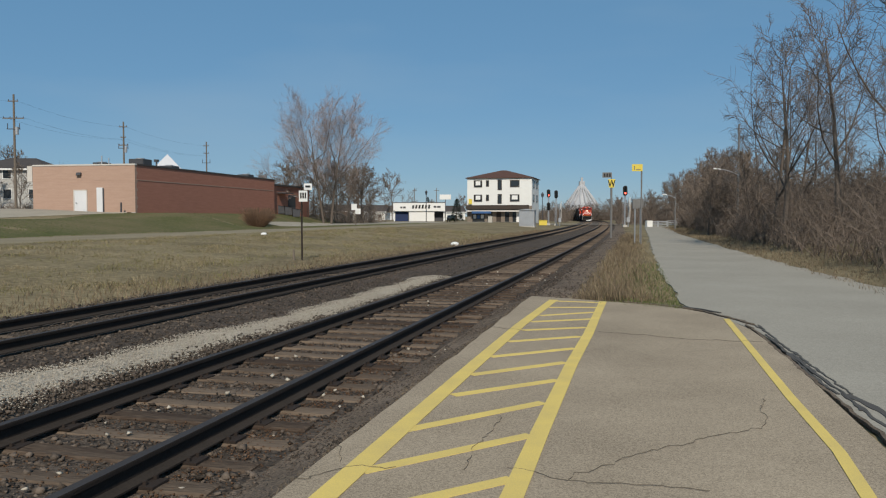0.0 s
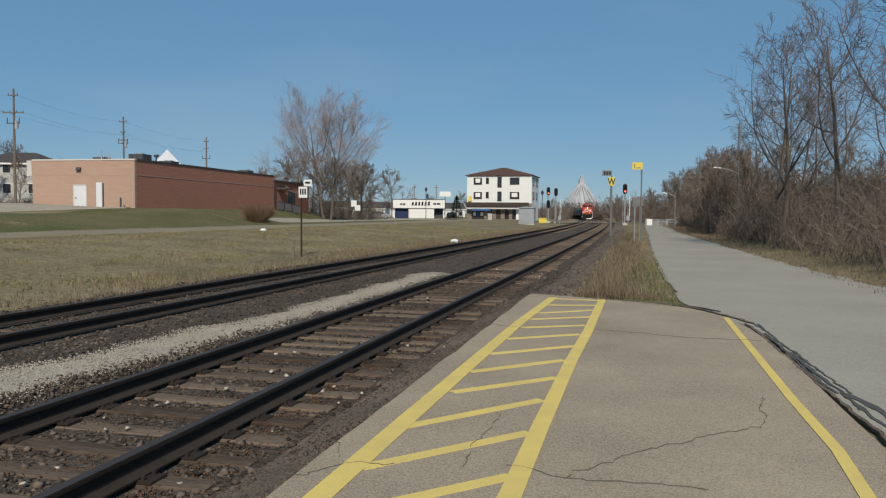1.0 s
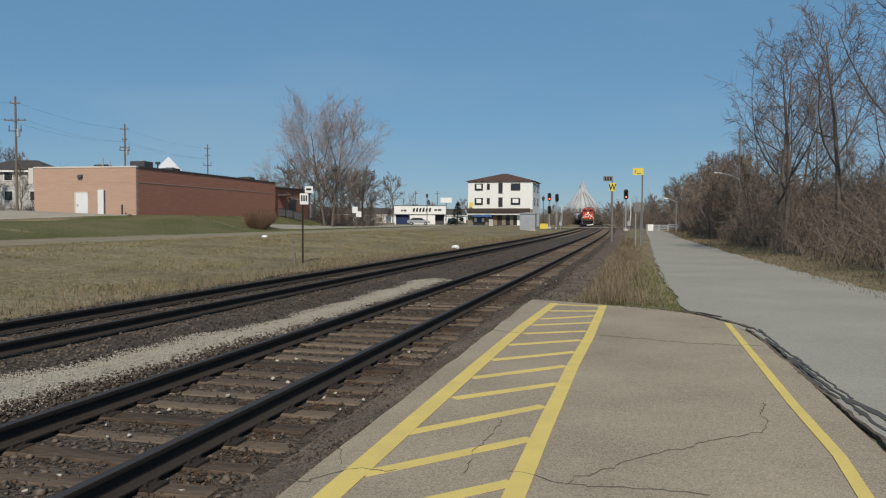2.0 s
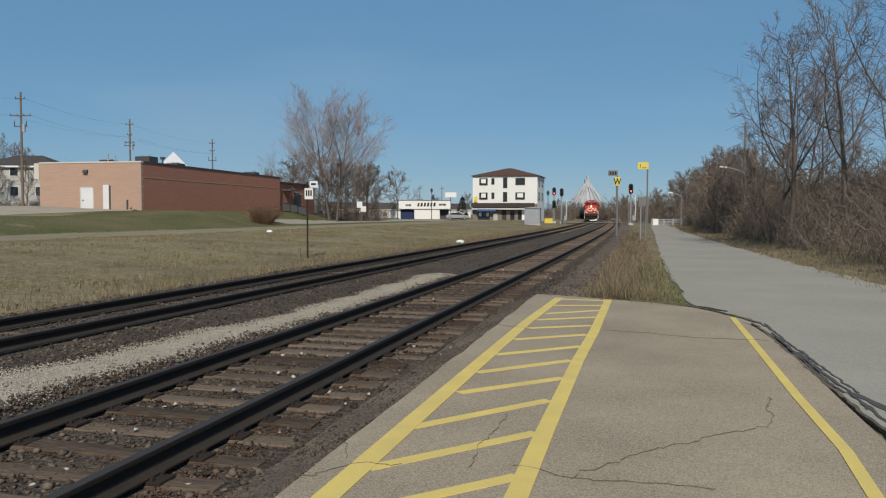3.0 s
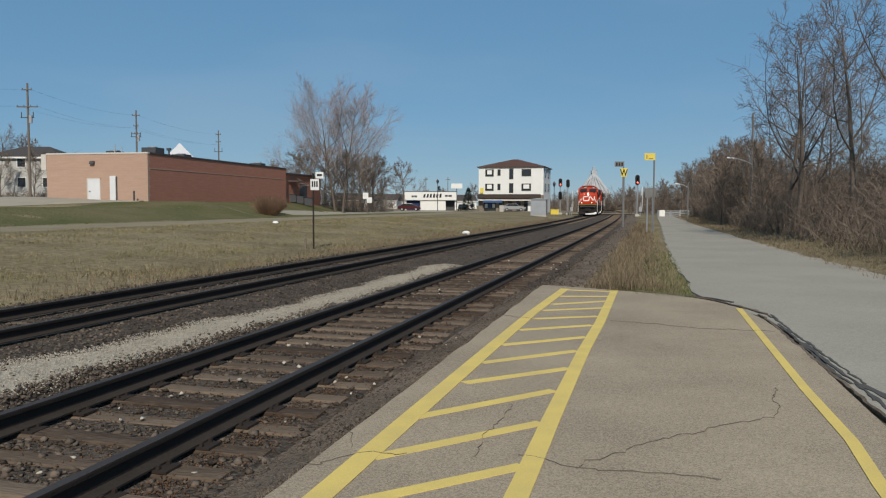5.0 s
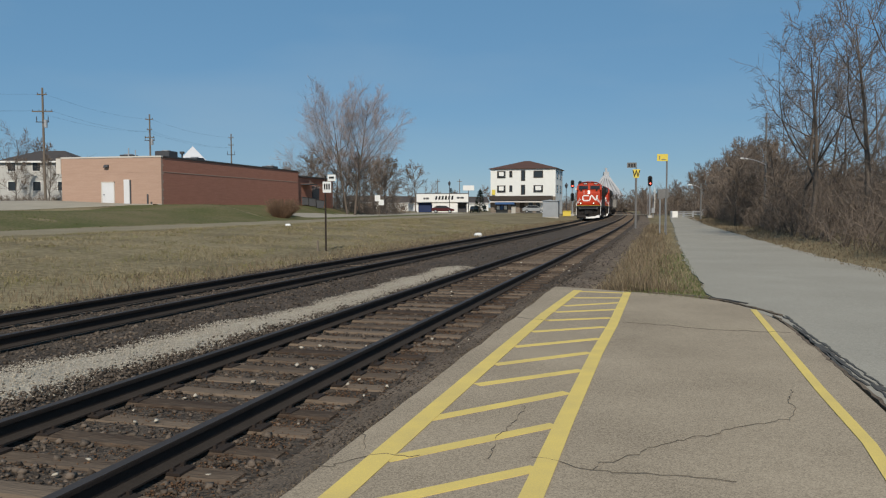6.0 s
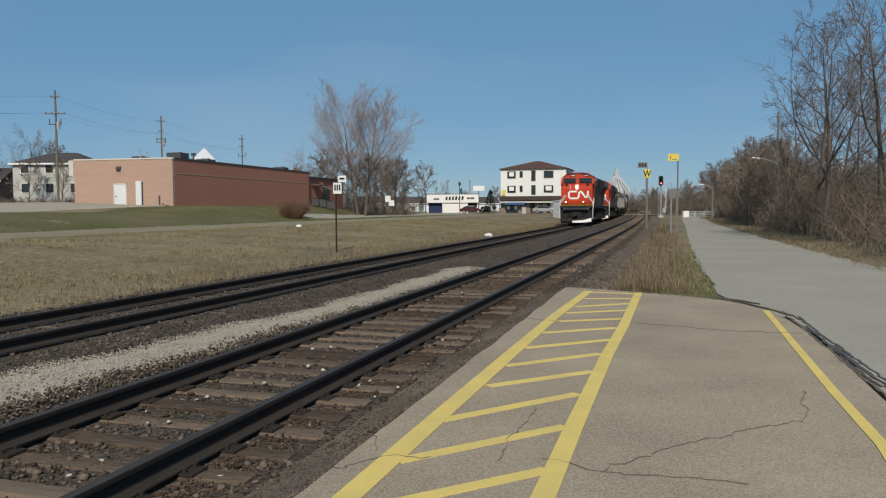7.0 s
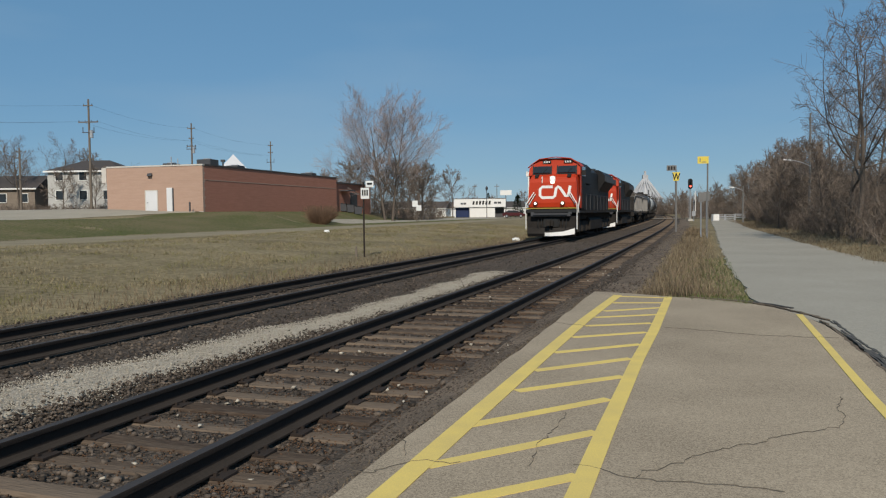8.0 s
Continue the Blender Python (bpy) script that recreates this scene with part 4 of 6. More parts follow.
# ---------- brick building on the bank ----------
def brick_hall():
    W, L, H = 11.3, 33.2, 4.7
    b = thing("brick_building", "low flat-roofed brown brick commercial building on a grass bank", "building", pose(-30.0, 76.0, 1.88, 0, 0, -11.1))
    t = 0.3
    part("front_wall", Shape().box(-W, 0, 0, t, -0.6, H), M_brickf, b, "light brown brick wall")
    part("side_wall", Shape().box(-t, 0, t, L, -0.6, H), M_brickl, b, "red brown brick wall")
    part("back_wall", Shape().box(-W, 0, L, L + t, -0.6, H), M_brickl, b)
    part("far_wall", Shape().box(-W, -W + t, t, L, -0.6, H), M_brickf, b)
    part("roof", Shape().box(-W + t, -t, t, L, H - 0.5, H - 0.35), M_roofgrey, b)
    part("coping", Shape().box(-W - 0.05, 0.05, -0.05, t + 0.05, H, H + 0.16), M_capst, b, "pale metal coping", bevel=0.02)
    part("coping", Shape().box(-t - 0.05, 0.06, t + 0.05, L + t, H, H + 0.18), M_darkcap, b, "dark metal coping", bevel=0.02)
    part("brick_band", Shape().box(0, 0.025, t, L, 3.25, 3.33), M_brickf, b, "lighter brick course")
    part("brick_band", Shape().box(-W, -0.45, -0.012, 0, 3.25, 3.31), M_brickf, b, "brick course")
    part("base_course", Shape().box(-W, 0.05, -0.06, 0, -0.6, 0.12), M_concrete, b, "pale concrete footing")
    # toothed corner of alternating courses
    for k in range(11):
        part("quoin", Shape().box(-0.42 if k % 2 else -0.25, 0.012, -0.012, 0.42 if k % 2 else 0.2, 0.15 + k * 0.41, 0.4 + k * 0.41), M_brickf, b)
    d = part("door", Shape().box(-6.62, -5.30, -0.05, 0.05, 0.05, 2.25), M_doorw, b, "white steel door", bevel=0.01)
    part("door_frame", Shape().box(-6.72, -6.62, -0.07, 0.05, 0.05, 2.35).box(-5.30, -5.20, -0.07, 0.05, 0.05, 2.35).box(-6.72, -5.20, -0.07, 0.05, 2.25, 2.35), M_capst, d)
    part("door_handle", Shape().tube((-6.45, -0.12, 1.05), (-6.3, -0.12, 1.05), 0.03, n=6), M_darkmetal, d)
    part("wall_panel", Shape().box(-4.15, -3.50, -0.10, 0.02, 0.0, 2.55), M_doorw, b, "tall white steel panel", bevel=0.02)
    # dark strip draws in the shade along the panel's right side
    part("panel_shade_strip", Shape().box(-3.50, -3.36, -0.06, 0.02, 0.0, 2.5), M_darkmetal, b)
    part("wall_lamp", Shape().prism([(-0.3, 3.75), (0.02, 3.75), (0.02, 4.05), (-0.15, 4.05)], -6.3, -5.8, "x"), M_darkmetal, b, "dark wall lamp", bevel=0.02)
    part("vent_pipe", Shape().tube((-3.9, 0.5, H), (-3.9, 0.5, H + 1.0), 0.06, n=8).tube((-3.2, 0.6, H), (-3.2, 0.6, H + 0.8), 0.05, n=8), M_steel, b)
    part("gutter_box", Shape().box(-W - 0.55, -W, -0.1, 0.8, 3.2, H + 0.05), M_capst, b, "pale corner panel")
    for x, y, w, h in ((-5.6, 3.0, 1.1, 0.5), (-0.9, 2.4, 1.6, 0.75), (-1.6, 9.0, 1.5, 0.5), (-1.2, 27.0, 1.6, 0.5)):
        u = part("rooftop_unit", Shape().box(x - w / 2, x + w / 2, y - 0.8, y + 0.8, H - 0.35, H + h), M_darkmetal, b, "dark rooftop air unit", bevel=0.04)
        part("fan_guard", Shape().tube((x, y, H + h), (x, y, H + h + 0.1), 0.45, n=14), M_steel, u)
    part("roof_flue", Shape().tube((-1.0, 5.5, H - 0.3), (-1.0, 5.5, H + 0.7), 0.09, n=8).box(-1.2, -0.8, 5.35, 5.65, H + 0.7, H + 0.95), M_darkmetal, b)
    # rear wing with a loading dock
    part("wing_wall", Shape().box(-10.5, -0.5, L + t, L + 15, -0.8, 4.05), M_brickl, b)
    part("wing_roof", Shape().box(-10.7, -0.3, L + t, L + 15.2, 4.05, 4.3), M_darkcap, b)
    part("dock_door", Shape().box(-0.55, -0.44, L + 6.5, L + 9.2, 0.9, 2.9), M_darkmetal, b, "dark dock door")
    part("dock_canopy", Shape().box(-0.5, 0.9, L + 2.5, L + 5.2, 3.0, 3.15), M_darkmetal, b)
    return b


brick_hall()
for k in range(3):
    x, y = -23.3 + 1.15 * k, 112.0 - 0.3 * k
    bn = thing("waste_bin", "dark steel waste skip beside the loading dock", "bin", pose(x, y, height(x, y) + 0.02, 0, 0, 20), group="waste skips")
    part("body", Shape().prism([(-0.5, 0.1), (0.45, 0.1), (0.6, 1.1), (-0.6, 1.25)], -0.5, 0.5), M_darkmetal, bn, bevel=0.03)
    part("lid", Shape().prism([(-0.62, 1.25), (0.62, 1.1), (0.62, 1.16), (-0.62, 1.31)], -0.54, 0.54), M_ink, bn)
part_b = thing("bollard", "short dark steel bollard by the brick wall", "bollard", pose(-31.1, 75.3, height(-31.1, 75.3), 0, 0, 0))
part("post", Shape().tube((0, 0, 0), (0, 0, 1.0), 0.09, n=10), M_darkmetal, part_b, smooth=False)
part("cap", Shape().tube((0, 0, 1.0), (0, 0, 1.06), 0.1, 0.05, n=10), M_darkmetal, part_b)


def upper_lane():
    rows = []
    for k in range(44):
        t = k / 43
        c = Vector((-30.2, 75.8)).lerp(Vector((-72.0, 84.0)), t)
        wide = 0.9 + 11.0 * min(1.0, t * 3.6)
        row = []
        for j in range(10):
            d = -0.15 - wide * j / 9
            x, y = c.x + 0.193 * d, c.y + 0.981 * d
            row.append((x, y, height(x, y) + (0.10 if 0 < j < 9 else 0.02)))
        rows.append(row)
    tagged(part("upper_lane", Shape().sweep(rows, closed=False), M_gravel_lane), "pale paved lane in front of the brick building", "lane", kind="structure")


upper_lane()


# ---------- three-storey corner building ----------
def corner_block():
    W, D, H = 13.6, 12.0, 9.3
    b = thing("corner_building", "white three-storey corner building with dark hipped roof and shops below", "building", pose(5.1, 164.0, 0.25, 0, 0, -13.75))
    t = 0.3
    G = 3.55
    part("upper_wall", Shape().box(0, W, 0, t, G, H), M_stucco, b, "cream white upper wall")
    part("upper_wall", Shape().box(W - t, W, t, D, -0.5, H), M_stucco, b)
    part("upper_wall", Shape().box(0, t, t, D, -0.5, H), M_stucco, b)
    part("back_wall", Shape().box(0, W, D - t, D, -0.5, H), M_stucco, b)
    part("floor_slab", Shape().box(t, W - t, t, D - t, G - 0.3, G), M_concrete, b)
    o, e = 0.35, 0.12
    roof = Shape()
    roof.v = [(-o, -o, H), (W + o, -o, H), (W + o, D + o, H), (-o, D + o, H), (-o, -o, H + e), (W + o, -o, H + e), (W + o, D + o, H + e), (-o, D + o, H + e), (W * 0.46, D / 2, H + 1.95), (W * 0.54, D / 2, H + 1.95)]
    roof.f = [(3, 2, 1, 0), (0, 1, 5, 4), (1, 2, 6, 5), (2, 3, 7, 6), (3, 0, 4, 7), (4, 5, 9, 8), (5, 6, 9), (6, 7, 8, 9), (7, 4, 8)]
    part("roof", roof, M_shingle, b, "dark brown hipped shingle roof")

    def win(x0, x1, z0, z1, bar=True, dark=False):
        w = part("window", Shape().box(x0, x1, -0.02, 0.06, z0, z1), M_glass, b)
        f = 0.14
        part("frame", Shape().box(x0 - f, x0, -0.07, 0.02, z0 - f, z1 + f).box(x1, x1 + f, -0.07, 0.02, z0 - f, z1 + f).box(x0, x1, -0.07, 0.02, z1, z1 + f).box(x0, x1, -0.07, 0.02, z0 - f, z0), M_trimdark, w, "dark brown window frame")
        if bar:
            part("blind", Shape().box(x0 + 0.25, x1 - 0.25, -0.035, 0.0, z0 + 0.3, z1 - 0.05), M_whitepaint, w, "pale blind")
    for z0, z1, zz in ((7.55, 8.75, 6.95), (4.55, 5.75, 4.1)):
        win(1.55, 3.05, z0, z1, True)
        win(4.15, 4.5, z0 + 0.15, z1, False)
        win(6.6, 7.2, zz, z1 + 0.1, False)
        win(9.2, 10.9, z0, z1, z0 < 6)
    for z0 in (7.4, 4.5):
        for y in (2.0, 7.5):
            w = part("window", Shape().box(W - 0.05, W + 0.03, y, y + 1.8, z0, z0 + 1.3), M_glass, b)
            part("frame", Shape().box(W, W + 0.07, y - 0.12, y, z0 - 0.12, z0 + 1.42).box(W, W + 0.07, y + 1.8, y + 1.92, z0 - 0.12, z0 + 1.42).box(W, W + 0.07, y, y + 1.8, z0 + 1.3, z0 + 1.42).box(W, W + 0.07, y, y + 1.8, z0 - 0.12, z0), M_trimdark, w)
    # shop fronts
    part("fascia", Shape().box(-0.1, W * 0.96, -0.75, 0.05, G - 0.75, G + 0.15), M_trimdark, b, "dark shop canopy", bevel=0.03)
    part("awning", Shape().hexa([(0.1, -1.2, 2.35), (W * 0.95, -1.2, 2.35), (W * 0.95, 0, 2.35), (0.1, 0, 2.35), (0.1, -1.15, 2.42), (W * 0.95, -1.15, 2.42), (W * 0.95, 0, 2.8), (0.1, 0, 2.8)]), M_capst, b, "pale awning")
    for x0, x1 in ((0.0, 1.1), (3.7, 4.3), (5.4, 6.2), (7.2, 8.0), (8.9, 9.6), (12.9, 13.6)):
        part("pier", Shape().box(x0, x1, 0.0, t, -0.5, G), M_stonef, b, "grey brown stone pier")
    for x0, x1, m in ((1.1, 3.7, M_glass), (4.3, 5.4, M_glass), (6.2, 7.2, M_trimdark), (8.0, 8.9, M_glass), (9.6, 10.4, M_glass)):
        part("shop_window", Shape().box(x0, x1, 0.12, 0.2, 0.1, 2.7), m, b)
    part("shop_panel", Shape().box(10.4, 12.9, 0.05, 0.25, -0.2, 2.9), M_whitepaint, b, "white panel wall")
    part("shop_sign", Shape().box(1.2, 5.3, -1.28, -1.22, 1.95, 2.4), M_blue, b, "dull blue shop sign")
    part("shop_sign", Shape().box(0.5, 1.2, -0.9, -0.82, 3.9, 5.0), M_sign_y, b, "small yellow hanging sign")
    for k in range(3):
        part("window_poster", Shape().box(1.3 + 0.8 * k, 1.9 + 0.8 * k, 0.08, 0.115, 0.9, 1.7), M_blue if k % 2 else M_whitepaint, b)
    return b


corner_block()


# ---------- white shop with a sign band ----------
def shop():
    s = thing("shop", "low white shop with a long lettered sign band", "building", pose(-12.0, 190.0, 0.35, 0, 0, 0))
    W = 12.4
    part("wall", Shape().box(3.7, 9.9, 0, 0.3, -0.5, 2.6).box(0, 0.3, 0.3, 9, -0.5, 2.6).box(W - 0.3, W, 0.3, 9, -0.5, 2.6).box(0, W, 9, 9.3, -0.5, 4.3), M_whitepaint, s)
    part("sign_band", Shape().box(-0.1, W + 0.1, -0.3, 0.3, 2.5, 4.55), M_whitepaint, s, "white sign band", bevel=0.03)
    part("roof", Shape().box(0, W, 0.3, 9, 4.0, 4.2), M_roofgrey, s)
    part("roof_edge", Shape().box(-0.15, W + 0.15, -0.35, 0.35, 4.55, 4.68), M_darkcap, s)
    part("garage_door", Shape().box(0.3, 3.5, 0.6, 0.7, -0.3, 2.4), M_navy, s, "navy blue roller door")
    part("side_opening", Shape().box(9.9, 12.1, 1.6, 1.7, -0.3, 2.4), M_darkmetal, s)
    rnd = random.Random(5)
    x = 4.4
    for k in range(6):
        h = rnd.uniform(0.6, 0.95)
        part("bar", Shape().hexa([(x, -0.33, 3.15), (x + 0.5, -0.33, 3.15), (x + 0.5, -0.29, 3.15), (x, -0.29, 3.15), (x + 0.18, -0.33, 3.15 + h), (x + 0.62, -0.33, 3.15 + h), (x + 0.62, -0.29, 3.15 + h), (x + 0.18, -0.29, 3.15 + h)]), M_ink, s, "dark painted sign mark")
        x += 0.78
    for x0, x1, z in ((1.6, 2.1, 3.2), (2.25, 2.9, 3.2), (9.7, 10.4, 3.35), (10.55, 11.4, 3.35)):
        part("bar", Shape().box(x0, x1, -0.33, -0.29, z, z + 0.45), M_darkmetal, s)


shop()


def lantern_post(x, y, h, name="street_lamp"):
    p = thing(name, "slim dark street lamp with a lantern head", "street lamp", pose(x, y, height(x, y)), group="lantern posts")
    part("post", Shape().tube((0, 0, 0), (0, 0, h), 0.09, 0.06, n=8), M_darkmetal, p)
    part("lantern", Shape().tube((0, 0, h), (0, 0, h + 0.55), 0.16, 0.3, n=8).tube((0, 0, h + 0.55), (0, 0, h + 1.0), 0.34, 0.03, n=8), M_darkmetal, p, "dark lantern head")


lantern_post(-3.7, 172.0, 6.0)
lantern_post(19.4, 152.0, 5.3)


def house(x, y, z, w, d, h, roof_h, rz, wall, roofm, label, hip=False, gable_front=False):
    b = thing("house", label, "house", pose(x, y, z, 0, 0, rz))
    part("wall", Shape().box(-w / 2, w / 2, 0, d, -1.5, h), wall, b)
    o = 0.4
    r = Shape()
    if hip:
        r.v = [(-w / 2 - o, -o, h), (w / 2 + o, -o, h), (w / 2 + o, d + o, h), (-w / 2 - o, d + o, h), (-w * 0.18, d / 2, h + roof_h), (w * 0.18, d / 2, h + roof_h)]
        r.f = [(3, 2, 1, 0), (0, 1, 5, 4), (1, 2, 5), (2, 3, 4, 5), (3, 0, 4)]
    else:
        r.v = [(-w / 2 - o, -o, h), (w / 2 + o, -o, h), (w / 2 + o, d + o, h), (-w / 2 - o, d + o, h), (-w / 2 - o, d / 2, h + roof_h), (w / 2 + o, d / 2, h + roof_h)]
        r.f = [(3, 2, 1, 0), (0, 1, 5, 4), (1, 2, 5), (2, 3, 4, 5), (3, 0, 4)]
    part("roof", r, roofm, b)
    part("fascia", Shape().box(-w / 2 - o, w / 2 + o, -o - 0.03, -o + 0.03, h - 0.18, h + 0.04), M_whitepaint, b)
    n = max(2, int(w / 3))
    for k in range(n):
        for z0 in ([0.9] if h < 4 else [0.9, 3.5]):
            xx = -w / 2 + (k + 0.5) * w / n
            wd = part("window", Shape().box(xx - 0.5, xx + 0.5, -0.04, 0.05, z0, z0 + 1.2), M_glass, b)
            part("frame", Shape().box(xx - 0.58, xx - 0.5, -0.06, 0.02, z0, z0 + 1.2).box(xx + 0.5, xx + 0.58, -0.06, 0.02, z0, z0 + 1.2).box(xx - 0.58, xx + 0.58, -0.06, 0.02, z0 + 1.2, z0 + 1.28).box(xx - 0.58, xx + 0.58, -0.08, 0.02, z0 - 0.08, z0), M_whitepaint, wd)
    return b


M_siding = mat("grey_white_siding", (0.50, 0.49, 0.46), 0.8, col2=(0.40, 0.39, 0.365), scale=0.7, fine=9, bump=0.1, amount=0.6)
M_roofdark = mat("charcoal_shingle", (0.075, 0.065, 0.06), 0.95, col2=(0.05, 0.043, 0.04), scale=1, fine=10, bump=0.4)
house(-56.4, 101.0, 3.0, 9.6, 9.0, 4.75, 1.7, 4, M_siding, M_roofdark, "two-storey pale house with a dark hipped roof", hip=True)
house(-72.5, 108.0, 2.9, 9.0, 8.0, 2.9, 2.0, 8, M_stonef, M_roofdark, "low grey brown house with a dark roof")
for k, (u, y, w, m) in enumerate(((-0.118, 245, 9, M_stucco), (-0.094, 250, 10, M_stucco), (-0.078, 262, 8, M_doorw), (-0.14, 235, 8, M_brickf), (0.012, 265, 9, M_stucco))):
    house(u * y, y, 0.1, w, 8, 3.0, 2.2, (k * 37) % 30 - 15, m, M_roofdark, ("pale", "white", "grey white", "brown brick", "cream")[k] + " bungalow with a dark gabled roof beyond the street")


# ---------- white tent hall behind the brick building ----------
tent = thing("tent_hall", "white peaked fabric roof showing over the brick building", "building", pose(-49.4, 140.0, 1.5, 0, 0, 20) @ Matrix.Diagonal((0.82, 0.82, 1, 1)))
part("roof", Shape().sweep([[(-7, -7, 4.6), (7, -7, 4.6), (7, 7, 4.6), (-7, 7, 4.6)], [(-3.3, -3.3, 8.1), (3.3, -3.3, 8.1), (3.3, 3.3, 8.1), (-3.3, 3.3, 8.1)], [(-0.05, -0.05, 11.2), (0.05, -0.05, 11.2), (0.05, 0.05, 11.2), (-0.05, 0.05, 11.2)]]), M_tent, tent, "white fabric peak")
part("wall", Shape().box(-6.8, 6.8, -6.8, 6.8, -1.5, 4.6), M_doorw, tent)

# ---------- grain tower with fanned spouts ----------
gx, gy = 58.7, 330.0
tower = thing("grain_tower", "pale steel grain tower with fanned sloping spouts", "grain elevator", pose(gx, gy, 0) @ Matrix.Diagonal((0.84, 0.84, 0.94, 1)))
part("leg", Shape().box(-0.8, 0.8, -0.8, 0.8, 0, 16.2), M_spout, tower)
part("head_house", Shape().box(-1.3, 1.3, -1.3, 1.3, 15.4, 17.4).box(-0.5, 0.5, -0.5, 0.5, 17.4, 19.2), M_spout, tower, bevel=0.05)
for k in range(16):
    a = 2 * math.pi * k / 16 + 0.1
    part("spout", Shape().tube((0.6 * math.cos(a), 0.6 * math.sin(a), 16.2), (8.4 * math.cos(a), 8.4 * math.sin(a), 6.6), 0.42, n=8), M_spout, tower)
part("cone_roof", Shape().tube((0, 0, 6.6), (0, 0, 15.2), 8.0, 0.8, n=24), M_spout, tower)
part("bin_ring", Shape().tube((0, 0, 0), (0, 0, 6.6), 8.0, n=24), M_spout, tower)

bb = thing("tall_sign", "white rectangular sign on a tall post", "sign", pose(0.75, 250.0, 0.1))
part("post", Shape().tube((0, 0, 0), (0, 0, 7.0), 0.12, n=8), M_darkmetal, bb)
part("panel", Shape().box(-1.8, 1.8, -0.15, 0.15, 6.9, 8.5), M_whitepaint, bb, bevel=0.03)
for x, y, h in ((-9.5, 260, 11.0), (-2.2, 262, 11.0), (28.5, 270, 11.0), (-26.0, 240, 9.0)):
    tp = thing("distant_pole", "thin dark pole beyond the street", "utility pole", pose(x, y, 0.1), group="distant poles")
    part("pole", Shape().tube((0, 0, 0), (0, 0, h), 0.16, 0.1, n=6), M_wood, tp)
    part("crossarm", Shape().box(-0.8, 0.8, -0.08, 0.08, h - 0.9, h - 0.75), M_wood, tp)

# ---------- railway signals, signs and cabinets ----------
def signal(x, y, heads, h, label, group="signals"):
    s = thing("signal_mast", label, "railway signal", pose(x, y, height(x, y), 0, 0, 0), group=group)
    part("mast", Shape().tube((0, 0, 0), (0, 0, h), 0.09, n=8), M_steel, s, "grey steel mast")
    part("base", Shape().box(-0.35, 0.35, -0.35, 0.35, 0, 0.35), M_concrete, s, bevel=0.03)
    for z, lit in heads:
        hd = part("signal_head", Shape().prism([(0.36 * math.cos(a), z + (0.42 if math.sin(a) > 0 else -0.42) + 0.36 * math.sin(a)) for a in [2 * math.pi * k / 16 for k in range(16)]], -0.16, -0.1), M_ink, s, "black oval signal head")
        for k, zz in enumerate((z + 0.4, z, z - 0.4)):
            part("hood", Shape().tube((0, -0.16, zz), (0, -0.42, zz + 0.02), 0.14, n=10, caps=False), M_ink, hd)
            part("lens", Shape().tube((0, -0.17, zz), (0, -0.2, zz), 0.12, n=12), M_redlamp if (lit and k == 2) else M_glass, hd, "lit red lens" if (lit and k == 2) else "")
    lad = Shape()
    for k in range(int(h / 0.4)):
        lad.box(-0.2, 0.2, 0.28, 0.31, 0.4 + 0.4 * k, 0.43 + 0.4 * k)
    lad.box(-0.22, -0.19, 0.27, 0.32, 0.2, h).box(0.19, 0.22, 0.27, 0.32, 0.2, h)
    part("ladder", lad, M_steel, s)
    return s


signal(20.3, 150.0, [(6.1, True), (3.6, False)], 6.6, "tall grey railway signal mast with a red light")
signal(21.75, 150.0, [(6.0, False)], 6.6, "grey railway signal mast with dark lenses")
signal(28.0, 120.0, [(5.6, True)], 6.0, "railway signal mast with a red light by the near track")


def crossing_light(x, y, rz=0):
    c = thing("crossing_light", "crossing warning post with crossed boards and lamps", "crossing light", pose(x, y, height(x, y), 0, 0, rz), group="crossing lights")
    part("post", Shape().tube((0, 0, 0), (0, 0, 4.0), 0.07, n=8), M_steel, c)
    for a in (45, -45):
        m = Matrix.Translation((0, -0.1, 3.7)) @ Matrix.Rotation(radians(a), 4, "Y")
        part("cross_board", Shape().box(-0.6, 0.6, -0.02, 0.02, -0.1, 0.1), M_whitepaint, c, at=m)
    for x0 in (-0.4, 0.4):
        lp = part("lamp", Shape().tube((x0, -0.12, 2.8), (x0, -0.05, 2.8), 0.26, n=14), M_ink, c)
        part("lens", Shape().tube((x0, -0.14, 2.8), (x0, -0.12, 2.8), 0.12, n=12), M_reddark, lp)
    part("lamp_arm", Shape().box(-0.5, 0.5, -0.04, 0.04, 2.75, 2.83), M_ink, c)
    part("gate_box", Shape().box(-0.3, 0.3, -0.25, 0.25, 0.7, 1.5), M_steel, c, bevel=0.03)
    part("gate_arm", Shape().box(-0.05, 0.05, -0.28, -0.2, 1.4, 4.6), M_whitepaint, c, "raised striped gate arm")


crossing_light(21.9, 146.0, 84)
crossing_light(28.9, 121.5, 80)

cab = thing("equipment_cabinet", "silver steel railway equipment cabinet", "cabinet", pose(13.0, 121.0, height(13.0, 121.0), 0, 0, -13))
part("body", Shape().box(-1.2, 1.2, 0, 2.0, 0.12, 2.55), M_steel, cab, bevel=0.03)
part("lid", Shape().prism([(-1.35, 2.55), (1.35, 2.55), (1.35, 2.62), (0, 2.78), (-1.35, 2.62)], -0.15, 2.15), M_steel, cab)
part("plinth", Shape().box(-1.25, 1.25, -0.05, 2.05, -0.3, 0.12), M_concrete, cab)
part("door", Shape().box(-0.5, 0.45, -0.03, 0.0, 0.3, 2.3), M_steel, cab, bevel=0.01)
sc = thing("meter_box", "small pale concrete post box in the grass", "box", pose(9.0, 149.0, height(9.0, 149.0)))
